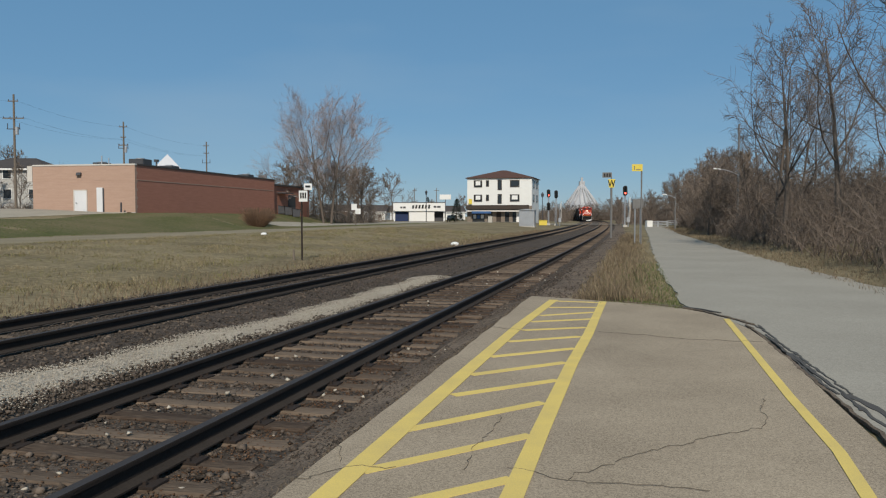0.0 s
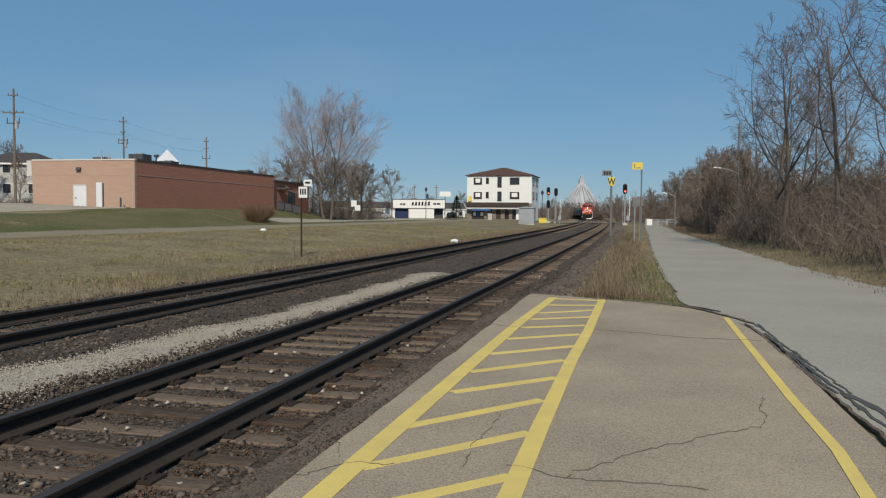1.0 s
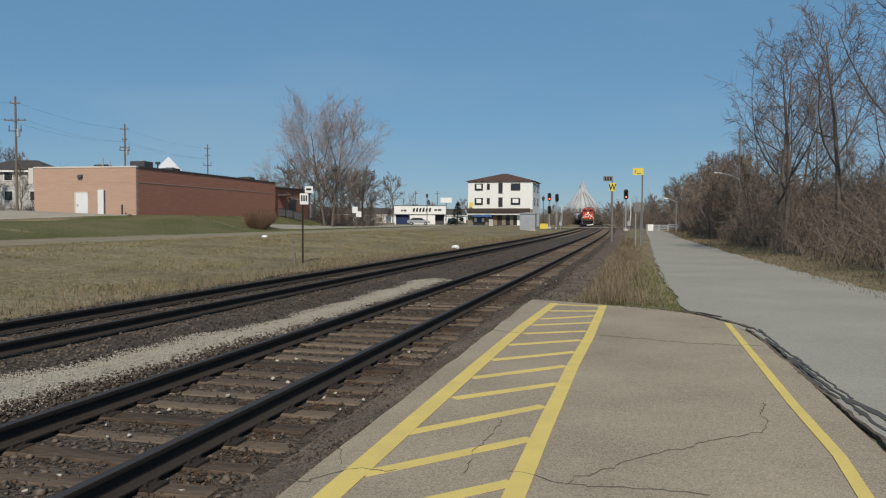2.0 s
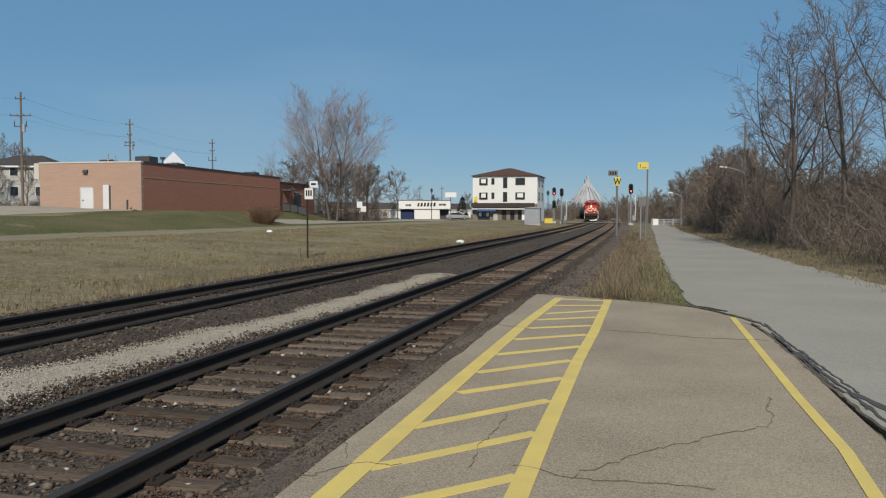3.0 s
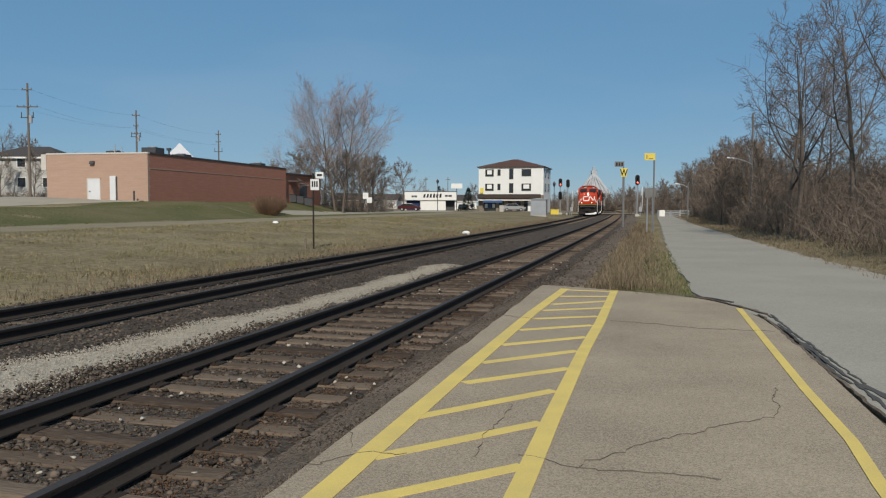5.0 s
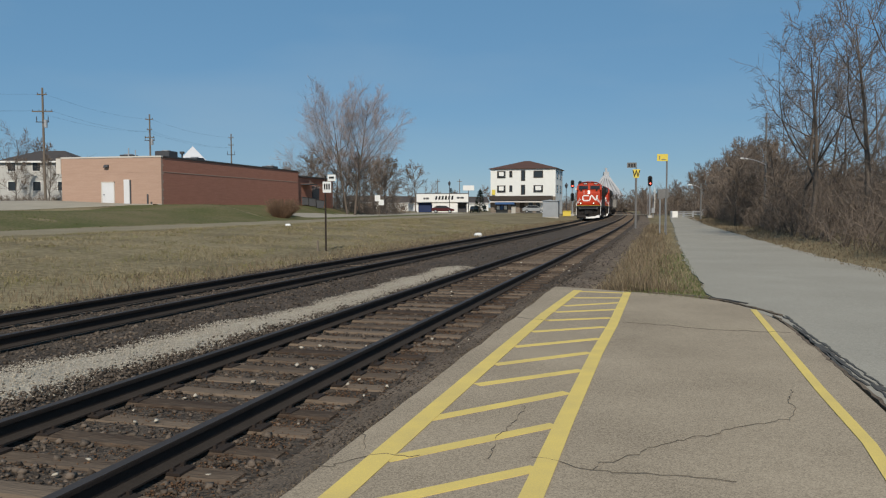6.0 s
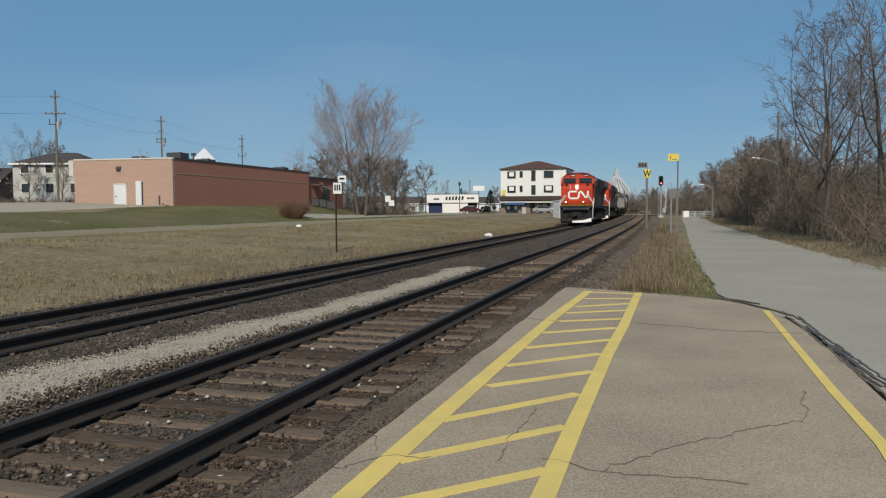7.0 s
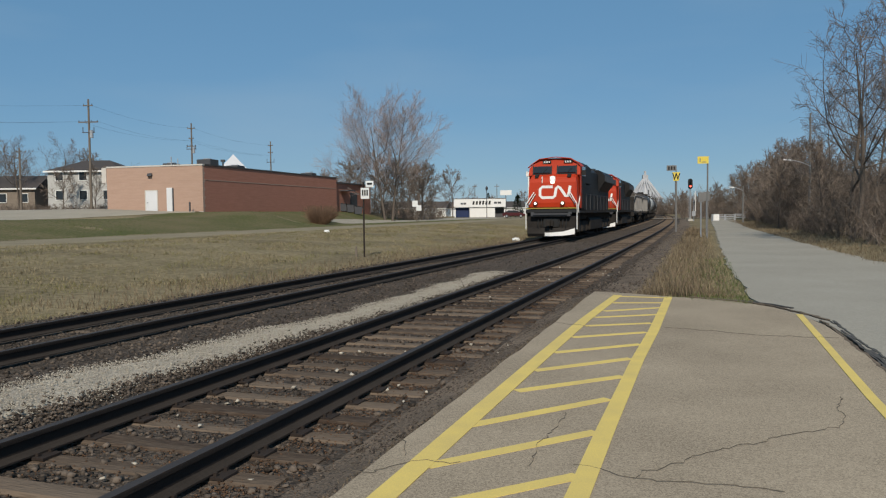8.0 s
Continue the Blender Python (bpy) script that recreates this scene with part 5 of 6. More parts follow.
part("body", Shape().box(-0.4, 0.4, -0.3, 0.3, 0, 1.2), M_concrete, sc, bevel=0.04)
part("cap", Shape().box(-0.45, 0.45, -0.35, 0.35, 1.2, 1.3), M_concrete, sc, bevel=0.02)
yb = thing("yellow_marker_box", "yellow equipment box beside the crossing", "box", pose(17.8, 138.0, height(17.8, 138.0)))
part("body", Shape().box(-0.8, 0.6, -0.3, 0.3, 0.1, 0.95), M_sign_y, yb, bevel=0.04)
part("lid", Shape().box(-0.85, 0.65, -0.35, 0.35, 0.95, 1.03), M_sign_y, yb, bevel=0.02)

# whistle board
wb = thing("whistle_sign", "black letter W on yellow above a thick grey post", "railway sign", pose(12.95, 60.0, -0.05, 0, 0, -3))
part("post", Shape().tube((0, 0, 0), (0, 0, 3.95), 0.085, n=10), M_sign_g, wb)
plate = part("plate", Shape().prism([(-0.20, 3.86), (0.20, 3.86), (0.28, 4.50), (-0.28, 4.50)], -0.10, -0.07), M_sign_y, wb, "yellow plate")
cu = bpy.data.curves.new("letter", "FONT")
cu.body, cu.size, cu.extrude, cu.align_x, cu.offset = "W", 0.72, 0.006, "CENTER", 0.012
lt = new("letter", cu)
lt.parent = plate
lt.matrix_basis = pose(0, -0.115, 3.93, 90, 0, 0) @ Matrix.Diagonal((0.74, 1, 1, 1))
cu.materials.append(M_ink)
np_ = part("number_plate", Shape().box(-0.70, 0.02, -0.1, -0.07, 4.62, 5.02), M_sign_g, wb, "grey plate with worn marks")
for k in range(3):
    part("bar", Shape().box(-0.60 + 0.2 * k, -0.48 + 0.2 * k, -0.115, -0.1, 4.70, 4.94), M_ink, np_)
part("bracket", Shape().tube((0, 0, 3.9), (0, 0, 5.0), 0.03, n=6), M_sign_g, wb)

# yellow flag sign and grey panels beside the lane
ys = thing("yellow_sign", "small yellow sign on a tall thin post", "sign", pose(11.45, 45.0, -0.1, 0, 0, -4))
part("post", Shape().tube((0, 0, 0), (0, 0, 4.7), 0.045, n=8), M_sign_g, ys)
yp = part("plate", Shape().box(-0.56, 0.04, -0.06, -0.04, 4.30, 4.70), M_sign_y, ys, "yellow plate")
part("bar", Shape().box(-0.45, -0.40, -0.07, -0.06, 4.40, 4.60), M_sign_g, yp)
part("bar", Shape().box(-0.32, -0.08, -0.07, -0.06, 4.37, 4.41), M_sign_g, yp)
for k, (dx, dy, h) in enumerate(((0.18, 2.0, 2.78), (1.02, 4.0, 2.86))):
    p = thing("marker_panel", "grey weathered sign panel on a pale post", "sign", pose(11.4 + dx, 45.0 + dy, -0.1, 0, 0, -6 - 4 * k), group="grey panels")
    part("post", Shape().tube((0, 0, 0), (0, 0, h), 0.045, n=8), M_steel, p, "grey steel post")
    part("panel", Shape().box(-0.18, 0.18, -0.07, -0.045, h - 0.62, h - 0.05), M_sign_g, p, bevel=0.005)

# mile board by the far track
mb = thing("mile_board", "two small white boards on a rusty post", "railway sign", pose(-5.62, 31.0, height(-5.62, 31.0) - 0.05))
part("post", Shape().tube((0, 0, 0), (0, 0, 3.1), 0.035, n=8), M_railweb, mb)
lo = part("lower_board", Shape().box(-0.10, 0.24, -0.06, -0.04, 2.42, 2.86), M_sign_w, mb, bevel=0.005)
for k in range(3):
    part("bar", Shape().box(-0.05 + 0.09 * k, 0.01 + 0.09 * k, -0.07, -0.06, 2.55, 2.78), M_ink, lo)
hi = part("upper_board", Shape().box(0.10, 0.42, -0.06, -0.04, 2.88, 3.14), M_sign_w, mb, bevel=0.005)
part("bar", Shape().box(0.16, 0.36, -0.07, -0.06, 2.98, 3.06), M_ink, hi)
st2 = thing("stake", "short dark wooden stake in the grass", "stake", pose(-5.95, 31.0, height(-5.95, 31.0)))
part("post", Shape().box(-0.04, 0.04, -0.04, 0.04, -0.1, 0.42), M_wood, st2, bevel=0.008)
part("tip", Shape().tube((0, 0, 0.42), (0, 0, 0.5), 0.05, 0.0, n=4), M_wood, st2)

nb = thing("notice_board", "two white notice boards on a thin post", "sign", pose(-11.2, 100.0, height(-11.2, 100.0) - 0.05, 0, 0, 4))
part("post", Shape().tube((0, 0, 0), (0, 0, 2.6), 0.05, n=8), M_wood, nb)
part("upper_board", Shape().box(-0.55, 0.15, -0.09, -0.06, 2.05, 2.85), M_sign_w, nb, "white board", bevel=0.005)
part("lower_board", Shape().box(-0.05, 0.62, -0.07, -0.04, 1.55, 2.25), M_sign_w, nb, "white board", bevel=0.005)

# ---------- utility poles and wires ----------
def pole(x, y, top, arms, label="weathered wooden utility pole with crossarms"):
    z = height(x, y)
    p = thing("utility_pole", label, "utility pole", pose(x, y, z), group="utility poles")
    h = top - z
    part("pole", Shape().tube((0, 0, 0), (0, 0, h), 0.17, 0.11, n=10), M_wood, p)
    for dz, w in arms:
        a = part("crossarm", Shape().box(-w, w, -0.2, -0.1, h - dz - 0.06, h - dz + 0.06), M_wood, p)
        for k in np.linspace(-w + 0.08, w - 0.08, 4 if w > 0.6 else 2):
            part("insulator", Shape().tube((float(k), -0.15, h - dz + 0.06), (float(k), -0.15, h - dz + 0.24), 0.05, 0.03, n=6), M_darkmetal, a)
    part("transformer", Shape().tube((0.35, -0.1, h - 4.7), (0.35, -0.1, h - 3.8), 0.22, n=10), M_steel, p) if arms[0][1] > 0.5 else None
    part("guard_brackets", Shape().box(-0.8, 0.8, -0.18, -0.12, h - 4.1, h - 4.0).tube((-0.7, -0.15, h - 4.0), (-0.7, -0.15, h - 3.4), 0.05, n=6).tube((0.7, -0.15, h - 4.0), (0.7, -0.15, h - 3.4), 0.05, n=6), M_darkmetal, p)
    return p


poles = [(-50.4, 92.0, 15.9), (-49.0, 120.0, 16.1), (-45.4, 150.0, 15.9)]
pole(*poles[0], [(0.8, 0.6), (2.8, 1.25)])
pole(*poles[1], [(0.8, 0.6), (2.4, 0.4), (3.6, 0.7)])
pole(*poles[2], [(0.8, 0.5), (2.2, 0.5)])
pole(-62.0, 96.0, 10.5, [(0.5, 0.4)], "short wooden utility pole")


def wire(a, b, sag, r=0.012):
    sh = Shape()
    a, b = Vector(a), Vector(b)
    pts = [a.lerp(b, k / 10) - Vector((0, 0, sag * 4 * (k / 10) * (1 - k / 10))) for k in range(11)]
    for p, q in zip(pts, pts[1:]):
        sh.tube(p, q, r, n=4, caps=False)
    tagged(part("overhead_wire", sh, M_ink), "thin dark overhead wire between poles", "cable")


for dz, dx in ((0.75, 0.4), (2.7, -1.1), (2.7, 1.1)):
    wire((-50.4 + dx, 92, 15.9 - dz), (-49.0 + dx * 0.5, 120, 16.1 - dz), 0.6, 0.008)
    wire((-49.0 + dx * 0.5, 120, 16.1 - dz), (-45.4 + dx * 0.5, 150, 15.9 - dz), 0.6, 0.008)
    wire((-50.4 + dx, 92, 15.9 - dz), (-85.0, 78.0, 16.6 - dz), 0.7, 0.009)

# lamps over the lane, on wooden poles
def lane_lamp(x, y, h, arm_z, reach):
    z = height(x, y)
    p = thing("lane_lamp", "wooden pole with a pale curved lamp arm", "street lamp", pose(x, y, z), group="lane lamps")
    part("pole", Shape().tube((0, 0, 0), (0, 0, h), 0.11, 0.07, n=8), M_sign_g, p)
    sh = Shape()
    pts = [(-reach * t, -0.1, arm_z - z + 0.50 * (1 - (1 - t) ** 2.2)) for t in np.linspace(0, 0.72, 6)]
    for a, b in zip(pts, pts[1:]):
        sh.tube([float(q) for q in a], [float(q) for q in b], 0.03, n=6)
    ar = part("arm", sh, M_steel, p)
    e = pts[-1]
    part("lamp_head", Shape().hexa([(e[0] - 0.55, -0.2, e[2] + 0.02), (e[0] + 0.02, -0.2, e[2] - 0.05), (e[0] + 0.02, 0.0, e[2] - 0.05), (e[0] - 0.55, 0.0, e[2] + 0.02), (e[0] - 0.5, -0.17, e[2] + 0.1), (e[0], -0.17, e[2] + 0.06), (e[0], -0.03, e[2] + 0.06), (e[0] - 0.5, -0.03, e[2] + 0.1)]), M_whitepaint, ar, "pale lamp head")


lane_lamp(22.7, 60.0, 8.4, 4.75, 1.95)
lane_lamp(29.8, 100.0, 4.6, 3.9, 1.6)

# barrier and blocks where the lane ends
for k in range(4):
    bx, by = 33.0 + 1.35 * k, 122.0 - 0.3 * k
    f = thing("barrier_fence", "pale steel barrier panel across the lane end", "fence", pose(bx, by, height(bx, by), 0, 0, -8), group="barrier panels")
    for x in (-0.62, 0.62):
        part("post", Shape().box(x - 0.05, x + 0.05, -0.05, 0.05, 0, 0.95), M_steel, f)
    for z in (0.35, 0.6, 0.85):
        part("rail", Shape().box(-0.62, 0.62, -0.03, 0.03, z - 0.05, z + 0.05), M_steel, f)
blk = thing("concrete_block", "pale square concrete block by the lane end", "block", pose(31.6, 119.5, -0.05, 0, 0, 8))
part("block", Shape().box(-0.45, 0.45, -0.4, 0.4, 0, 1.0), M_whitepaint, blk, bevel=0.05)
part("lifting_eye", Shape().tube((-0.08, 0, 1.0), (0.08, 0, 1.06), 0.025, n=6), M_darkmetal, blk)


def rock(x, y, r, seed):
    bm = bmesh.new()
    bmesh.ops.create_icosphere(bm, subdivisions=2, radius=r)
    for v in bm.verts:
        v.co *= 1 + 0.35 * noise.noise(v.co * 3 / r + Vector((seed, 0, 0)))
        v.co.z *= 0.6
    me = bpy.data.meshes.new("white_rock")
    bm.to_mesh(me)
    bm.free()
    me.materials.append(M_whitepaint)
    ob = new("white_rock", me)
    ob.matrix_basis = pose(x, y, height(x, y) + r * 0.3)
    tagged(ob, "white painted rock in the dry grass", "rock", group="white rocks")


rock(0.72, 48.5, 0.26, 1)
rock(-11.4, 49.5, 0.20, 4)
rock(9.2, 170, 0.6, 3)

# ---------- bare trees ----------
def grow(seed, height_m, limbs, twigs, crown, lean=0.0, fine=1.0, spread=0.75, base_r=None, tips=3, reach=0.62, up=1.0, branch=0.85, calm=1.0, fork=7):
    """A bare tree: (trunk and limbs, twigs). crown: height of the lowest limb as a share."""
    rnd = random.Random(seed)
    wood, thin = Shape(), Shape()

    def limb(p, d, length, r, level):
        n = (8, 6, 4, 3, 2)[level]
        d = d.normalized()
        pts = [p]
        for k in range(n):
            wob = calm * (0.05, 0.15, 0.20, 0.24, 0.25)[level]
            d = (d + Vector((rnd.gauss(0, wob), rnd.gauss(0, wob), rnd.gauss(0, wob) + up * (0.02, 0.10, 0.07, 0.03, 0.0)[level]))).normalized()
            pts.append(pts[-1] + d * (length / n))
        end = (0.16, 0.25, 0.4, 0.5, 0.6)[level]
        sides = (8, 6, 4, 3, 3)[level]
        sh = wood if level < 2 else thin
        for k in range(n):
            a, b = 1 - (1 - end) * k / n, 1 - (1 - end) * (k + 1) / n
            sh.tube(pts[k], pts[k + 1], r * a, r * b, n=sides, caps=False)
        if level == 4:
            return
        count = (limbs, fork, twigs, tips)[level]
        for k in range(count):
            t = (crown + (1 - crown) * (k + rnd.random()) / count) if level == 0 else (0.22 + 0.78 * (k + rnd.random()) / count)
            t = min(t, 0.98)
            i = min(n - 1, int(t * n))
            q = pts[i].lerp(pts[i + 1], t * n - i)
            ax = (pts[i + 1] - pts[i]).normalized()
            side = ax.orthogonal().normalized()
            side = Matrix.Rotation(rnd.uniform(0, 2 * math.pi) if level else 2.4 * k + rnd.uniform(-0.5, 0.5), 3, ax) @ side
            ang = rnd.uniform(0.55, 1.0) * (spread if level == 0 else branch)
            dd = ax * math.cos(ang) + side * math.sin(ang)
            here = 1 - (1 - end) * t
            if level == 0:
                ln = length * (reach - 0.58 * reach * (t - crown) / (1 - crown)) * rnd.uniform(0.75, 1.15)
                rr = r * here * rnd.uniform(0.42, 0.62)
            elif level == 1:
                ln, rr = length * rnd.uniform(0.30, 0.52) * (1.15 - 0.6 * t), max(0.016 * fine, r * here * 0.5)
            else:
                ln, rr = length * rnd.uniform(0.35, 0.7), (0.010 if level == 2 else 0.0065) * fine
            limb(q, dd, ln, rr, level + 1)

    limb(Vector((0, 0, -0.15)), Vector((lean, 0, 1)), height_m, base_r or height_m * 0.019, 0)
    return wood, thin


def tree(name, label, seed, at, group, twig_mat, **kw):
    t = thing(name, label, "tree", at, group=group)
    a, b = grow(seed, **kw)
    part("trunk", a, M_bark, t, "grey brown trunk and limbs", smooth=True)
    part("crown", b, twig_mat, t, "bare twigs")
    return t


def on(x, y, rz=0, k=1.0):
    return pose(x, y, height(x, y), 0, 0, rz) @ Matrix.Diagonal((k, k, k, 1))


# tall bare trees in the woods beside the lane: open crowns of rising, forking limbs
big = [tree("bare_tree", "tall leafless grey-brown tree rising from brushwood", sd, on(x, y, rz), "woodland trees", M_twig, height_m=hm, limbs=lm, twigs=5, tips=4, crown=cr, fine=1.1, spread=sp, reach=rc, base_r=br, up=1.5, branch=0.95, calm=0.62, fork=7, lean=ln)
       for sd, x, y, rz, hm, lm, cr, sp, rc, br, ln in ((11, 17.3, 34.0, 20, 9.0, 11, 0.30, 1.35, 0.58, 0.15, -0.02), (12, 18.6, 43.5, 200, 9.6, 11, 0.26, 1.35, 0.62, 0.14, 0.03), (13, 18.0, 28.4, 90, 10.0, 11, 0.28, 1.40, 0.60, 0.16, -0.04))]
for k, x, y, rz, sc in ((0, 17.4, 39.6, 80, 1.0), (2, 21.4, 47.0, 220, 0.74), (0, 24.6, 52.0, 120, 0.86), (2, 25.5, 44.0, 150, 0.95), (0, 22.6, 35.4, 75, 1.0), (1, 24.5, 60.0, 30, 0.8)):
    copy_thing(big[k], on(x, y, rz, sc))
small = [tree("young_tree", "slender leafless young tree in the brushwood", 31 + k, on(x, y), "young trees", M_brush, height_m=6.6, limbs=11, twigs=4, tips=2, crown=0.10, fine=2.0, spread=0.85, base_r=0.07)
         for k, (x, y) in enumerate(((22.5, 66.0), (25.5, 72.0)))]
rnd = random.Random(8)
for k in range(64):
    s = 46 + 100 * (k / 64) + rnd.uniform(-2, 2)
    l = 6.8 + rnd.uniform(0, 10) * (0.5 + 0.5 * rnd.random())
    x, y, _ = P(l, s)
    copy_thing(small[k % 2], on(x, y, rnd.uniform(0, 360), rnd.uniform(0.7, 1.05) * (0.72 + 0.5 * min(1, max(0, (s - 50) / 50)))))

# the twin trees past the brick building, with brown small trees round them
pop = tree("twin_tree", "tall pale leafless tree with upright forked limbs", 52, on(-17.6, 115.0, 10), "twin trees", M_twig_pale, height_m=14.2, limbs=18, twigs=8, tips=6, crown=0.15, fine=1.1, spread=1.20, lean=-0.15, base_r=0.20, reach=0.84, up=1.35, branch=0.78, calm=0.42, fork=9)
pop2 = tree("twin_tree", "tall pale leafless tree with upright forked limbs", 58, on(-16.5, 115.0, 190), "twin trees", M_twig_pale, height_m=14.8, limbs=18, twigs=8, tips=6, crown=0.20, fine=1.1, spread=1.05, lean=-0.06, base_r=0.20, reach=0.64, up=1.35, branch=0.78, calm=0.42, fork=9)
far = [tree("far_tree", "bushy brown leafless tree near the far street", 61 + k, on(x, y), "far trees", M_brush, height_m=8.5, limbs=14, twigs=5, tips=3, crown=0.14, fine=2.4, calm=0.8, spread=1.05, base_r=0.12)
       for k, (x, y) in enumerate(((-16.6, 121.0), (-13.4, 128.0)))]
for x, y, sc in ((-19.8, 128, 1.05), (-22.5, 135, 1.1), (-26.0, 140, 1.2), (-30.0, 150, 1.15), (-15.5, 140, 0.9), (-18.0, 150, 1.1), (-21, 160, 1.25), (-20.5, 200, 1.5), (-24, 215, 1.6), (-15.0, 230, 1.5), (-33, 175, 1.3), (-44, 190, 1.25), (-52, 210, 1.3),
                 (-60, 200, 1.2), (-76, 205, 1.4), (-95, 215, 1.5), (-64, 116, 1.0), (-73.5, 99, 0.9), (-52.4, 96.5, 0.62), (-57.5, 98, 0.62), (-80, 120, 1.1), (-88, 128, 1.2), (-96, 122, 1.1)):
    copy_thing(far[int(abs(x)) % 2], on(x, y, (x * 37) % 360, sc))
for k in range(34):
    x = -130 + 9.0 * k + rnd.uniform(-4, 4)
    y = 300 + rnd.uniform(-30, 60)
    if 48 < x < 75 and y < 345:
        y = 360
    copy_thing(far[k % 2], on(x, y, rnd.uniform(0, 360), rnd.uniform(0.65, 1.0)))
for x, y, sc in ((37, 140, 0.55), (40, 150, 0.7), (34.0, 150, 0.5), (43, 148, 0.8), (47, 160, 0.9), (38, 170, 0.6), (52, 170, 1.1), (45, 200, 0.7), (56, 225, 0.7), (64, 240, 0.8)):
    copy_thing(far[int(x) % 2], on(x, y, (x * 57) % 360, sc))

for k, x, y, rz, sc in ((0, -70.0, 108.0, 40, 1.05), (1, -66.5, 114.0, 200, 1.0), (2, -76.0, 105.0, 130, 1.0), (1, -82.0, 108.0, 300, 1.1)):
    copy_thing(big[k], on(x, y, rz, sc))

# conifers
def conifer(x, y, h, r, seed):
    t = thing("conifer", "dark green dense conical evergreen", "tree", on(x, y), group="conifers")
    part("trunk", Shape().tube((0, 0, 0), (0, 0, h * 0.9), 0.12, 0.03, n=6), M_bark, t)
    rg = random.Random(seed)
    sh = Shape()
    for k in range(1500):
        z = h * (0.05 + 0.95 * rg.random() ** 1.2)
        rr = r * (1 - z / h) ** 0.75 * math.sqrt(rg.uniform(0.3, 1))
        a = rg.uniform(0, 2 * math.pi)
        c = Vector((rr * math.cos(a), rr * math.sin(a), z))
        u = Vector((math.cos(a), math.sin(a), rg.uniform(-0.2, 0.6))) * rg.uniform(0.2, 0.4)
        v = Vector((-math.sin(a), math.cos(a), rg.uniform(-0.3, 0.3))) * rg.uniform(0.08, 0.16)
        i = len(sh.v)
        sh.v += [tuple(c - v), tuple(c + v), tuple(c + u)]
        sh.f.append((i, i + 1, i + 2))
    part("foliage", sh, M_conifer, t)


conifer(2.9, 163.5, 4.8, 1.6, 3)
conifer(-4.6, 235.0, 7.0, 1.8, 5)


# ---------- brushwood, grass, weeds ----------
def skin(name, verts, faces, material, label, category, kind="stuff"):
    me = bpy.data.meshes.new(name)
    nv, nf = len(verts), len(faces)
    me.vertices.add(nv)
    me.vertices.foreach_set("co", np.asarray(verts, dtype=np.float32).ravel())
    me.loops.add(nf * 3)
    me.loops.foreach_set("vertex_index", np.asarray(faces, dtype=np.int32).ravel())
    me.polygons.add(nf)
    me.polygons.foreach_set("loop_start", np.arange(0, nf * 3, 3, dtype=np.int32))
    me.update(calc_edges=True)
    me.materials.append(material)
    ob = new(name, me)
    return tagged(ob, label, category, kind=kind)


H_fast = np.vectorize(height)


def blades(name, xy, hgt, width, material, label, category, rg, lean=0.45, z0=None):
    """Narrow bent blades, each two triangles."""
    n = len(xy)
    z = (H_fast(xy[:, 0], xy[:, 1]) if z0 is None else z0) - 0.02
    a = rg.uniform(0, 2 * np.pi, n)
    side = np.stack([np.cos(a), np.sin(a), np.zeros(n)], 1) * (width / 2)[:, None]
    b = rg.uniform(0, 2 * np.pi, n)
    tilt = rg.uniform(0.05, lean, n)
    up = np.stack([np.cos(b) * np.sin(tilt), np.sin(b) * np.sin(tilt), np.cos(tilt)], 1)
    base = np.stack([xy[:, 0], xy[:, 1], z], 1)
    mid = base + up * (hgt * 0.55)[:, None]
    bend_ = np.stack([np.cos(b), np.sin(b), np.zeros(n)], 1) * (hgt * 0.16)[:, None]
    tip = base + up * hgt[:, None] + bend_ - np.array([0, 0, 0.1]) * hgt[:, None]
    v = np.concatenate([base - side, base + side, mid - side * 0.7, mid + side * 0.7, tip])
    i = np.arange(n)
    f = np.concatenate([np.stack([i, i + n, i + 3 * n], 1), np.stack([i, i + 3 * n, i + 2 * n], 1), np.stack([i + 2 * n, i + 3 * n, i + 4 * n], 1)])
    return skin(name, v, f, material, label, category)


def in_plan(l, s):
    return np.stack([l * CO + s * SI, -l * SI + s * CO], 1)


rg = np.random.default_rng(3)
def patchy(x, y, seed, size):
    """Soft irregular patches between 0 and 1, by crossing waves."""
    w = np.random.default_rng(seed)
    v = np.zeros(len(x))
    for k in range(9):
        a, f = w.uniform(0, np.pi), w.uniform(0.5, 2.2) / size
        v += np.sin((x * np.cos(a) + y * np.sin(a)) * f * 2 * np.pi + w.uniform(0, 6.28)) / (0.6 + k * 0.15)
    return np.clip(0.5 + 0.22 * v, 0, 1)


for name, n, material, seed, label in (("dry_grass", 120000, M_blade, 3, "short dry straw-coloured field grass"), ("olive_grass", 70000, M_blade_o, 4, "short olive-green grass among the straw")):
    s = 9 + 70 * rg.random(n) ** 1.7
    l = -10.9 - 15.6 * rg.random(n)
    pt = patchy(l, s, seed, 5.0)
    keep = rg.random(n) < 0.25 + 0.75 * pt
    s, l, pt = s[keep], l[keep], pt[keep]
    n = len(s)
    blades(name, in_plan(l, s), rg.uniform(0.035, 0.13, n) * (0.55 + 1.1 * pt * patchy(l, s, seed + 7, 1.6)), rg.uniform(0.006, 0.014, n) * (1 + s / 28), material, label, "grass", rg, lean=1.0)
n = 9000
s = 12 + 90 * rg.random(n) ** 1.2
l = -10.7 - 2.6 * rg.random(n) ** 1.5 + 0.010 * s
blades("track_weeds", in_plan(l, s), rg.uniform(0.06, 0.26, n), rg.uniform(0.010, 0.02, n) * (1 + s / 60), M_weed, "dead brown weeds along the ballast", "weeds", rg, lean=0.5)
n = 9000
s = 15.3 + 55 * rg.random(n) ** 1.8
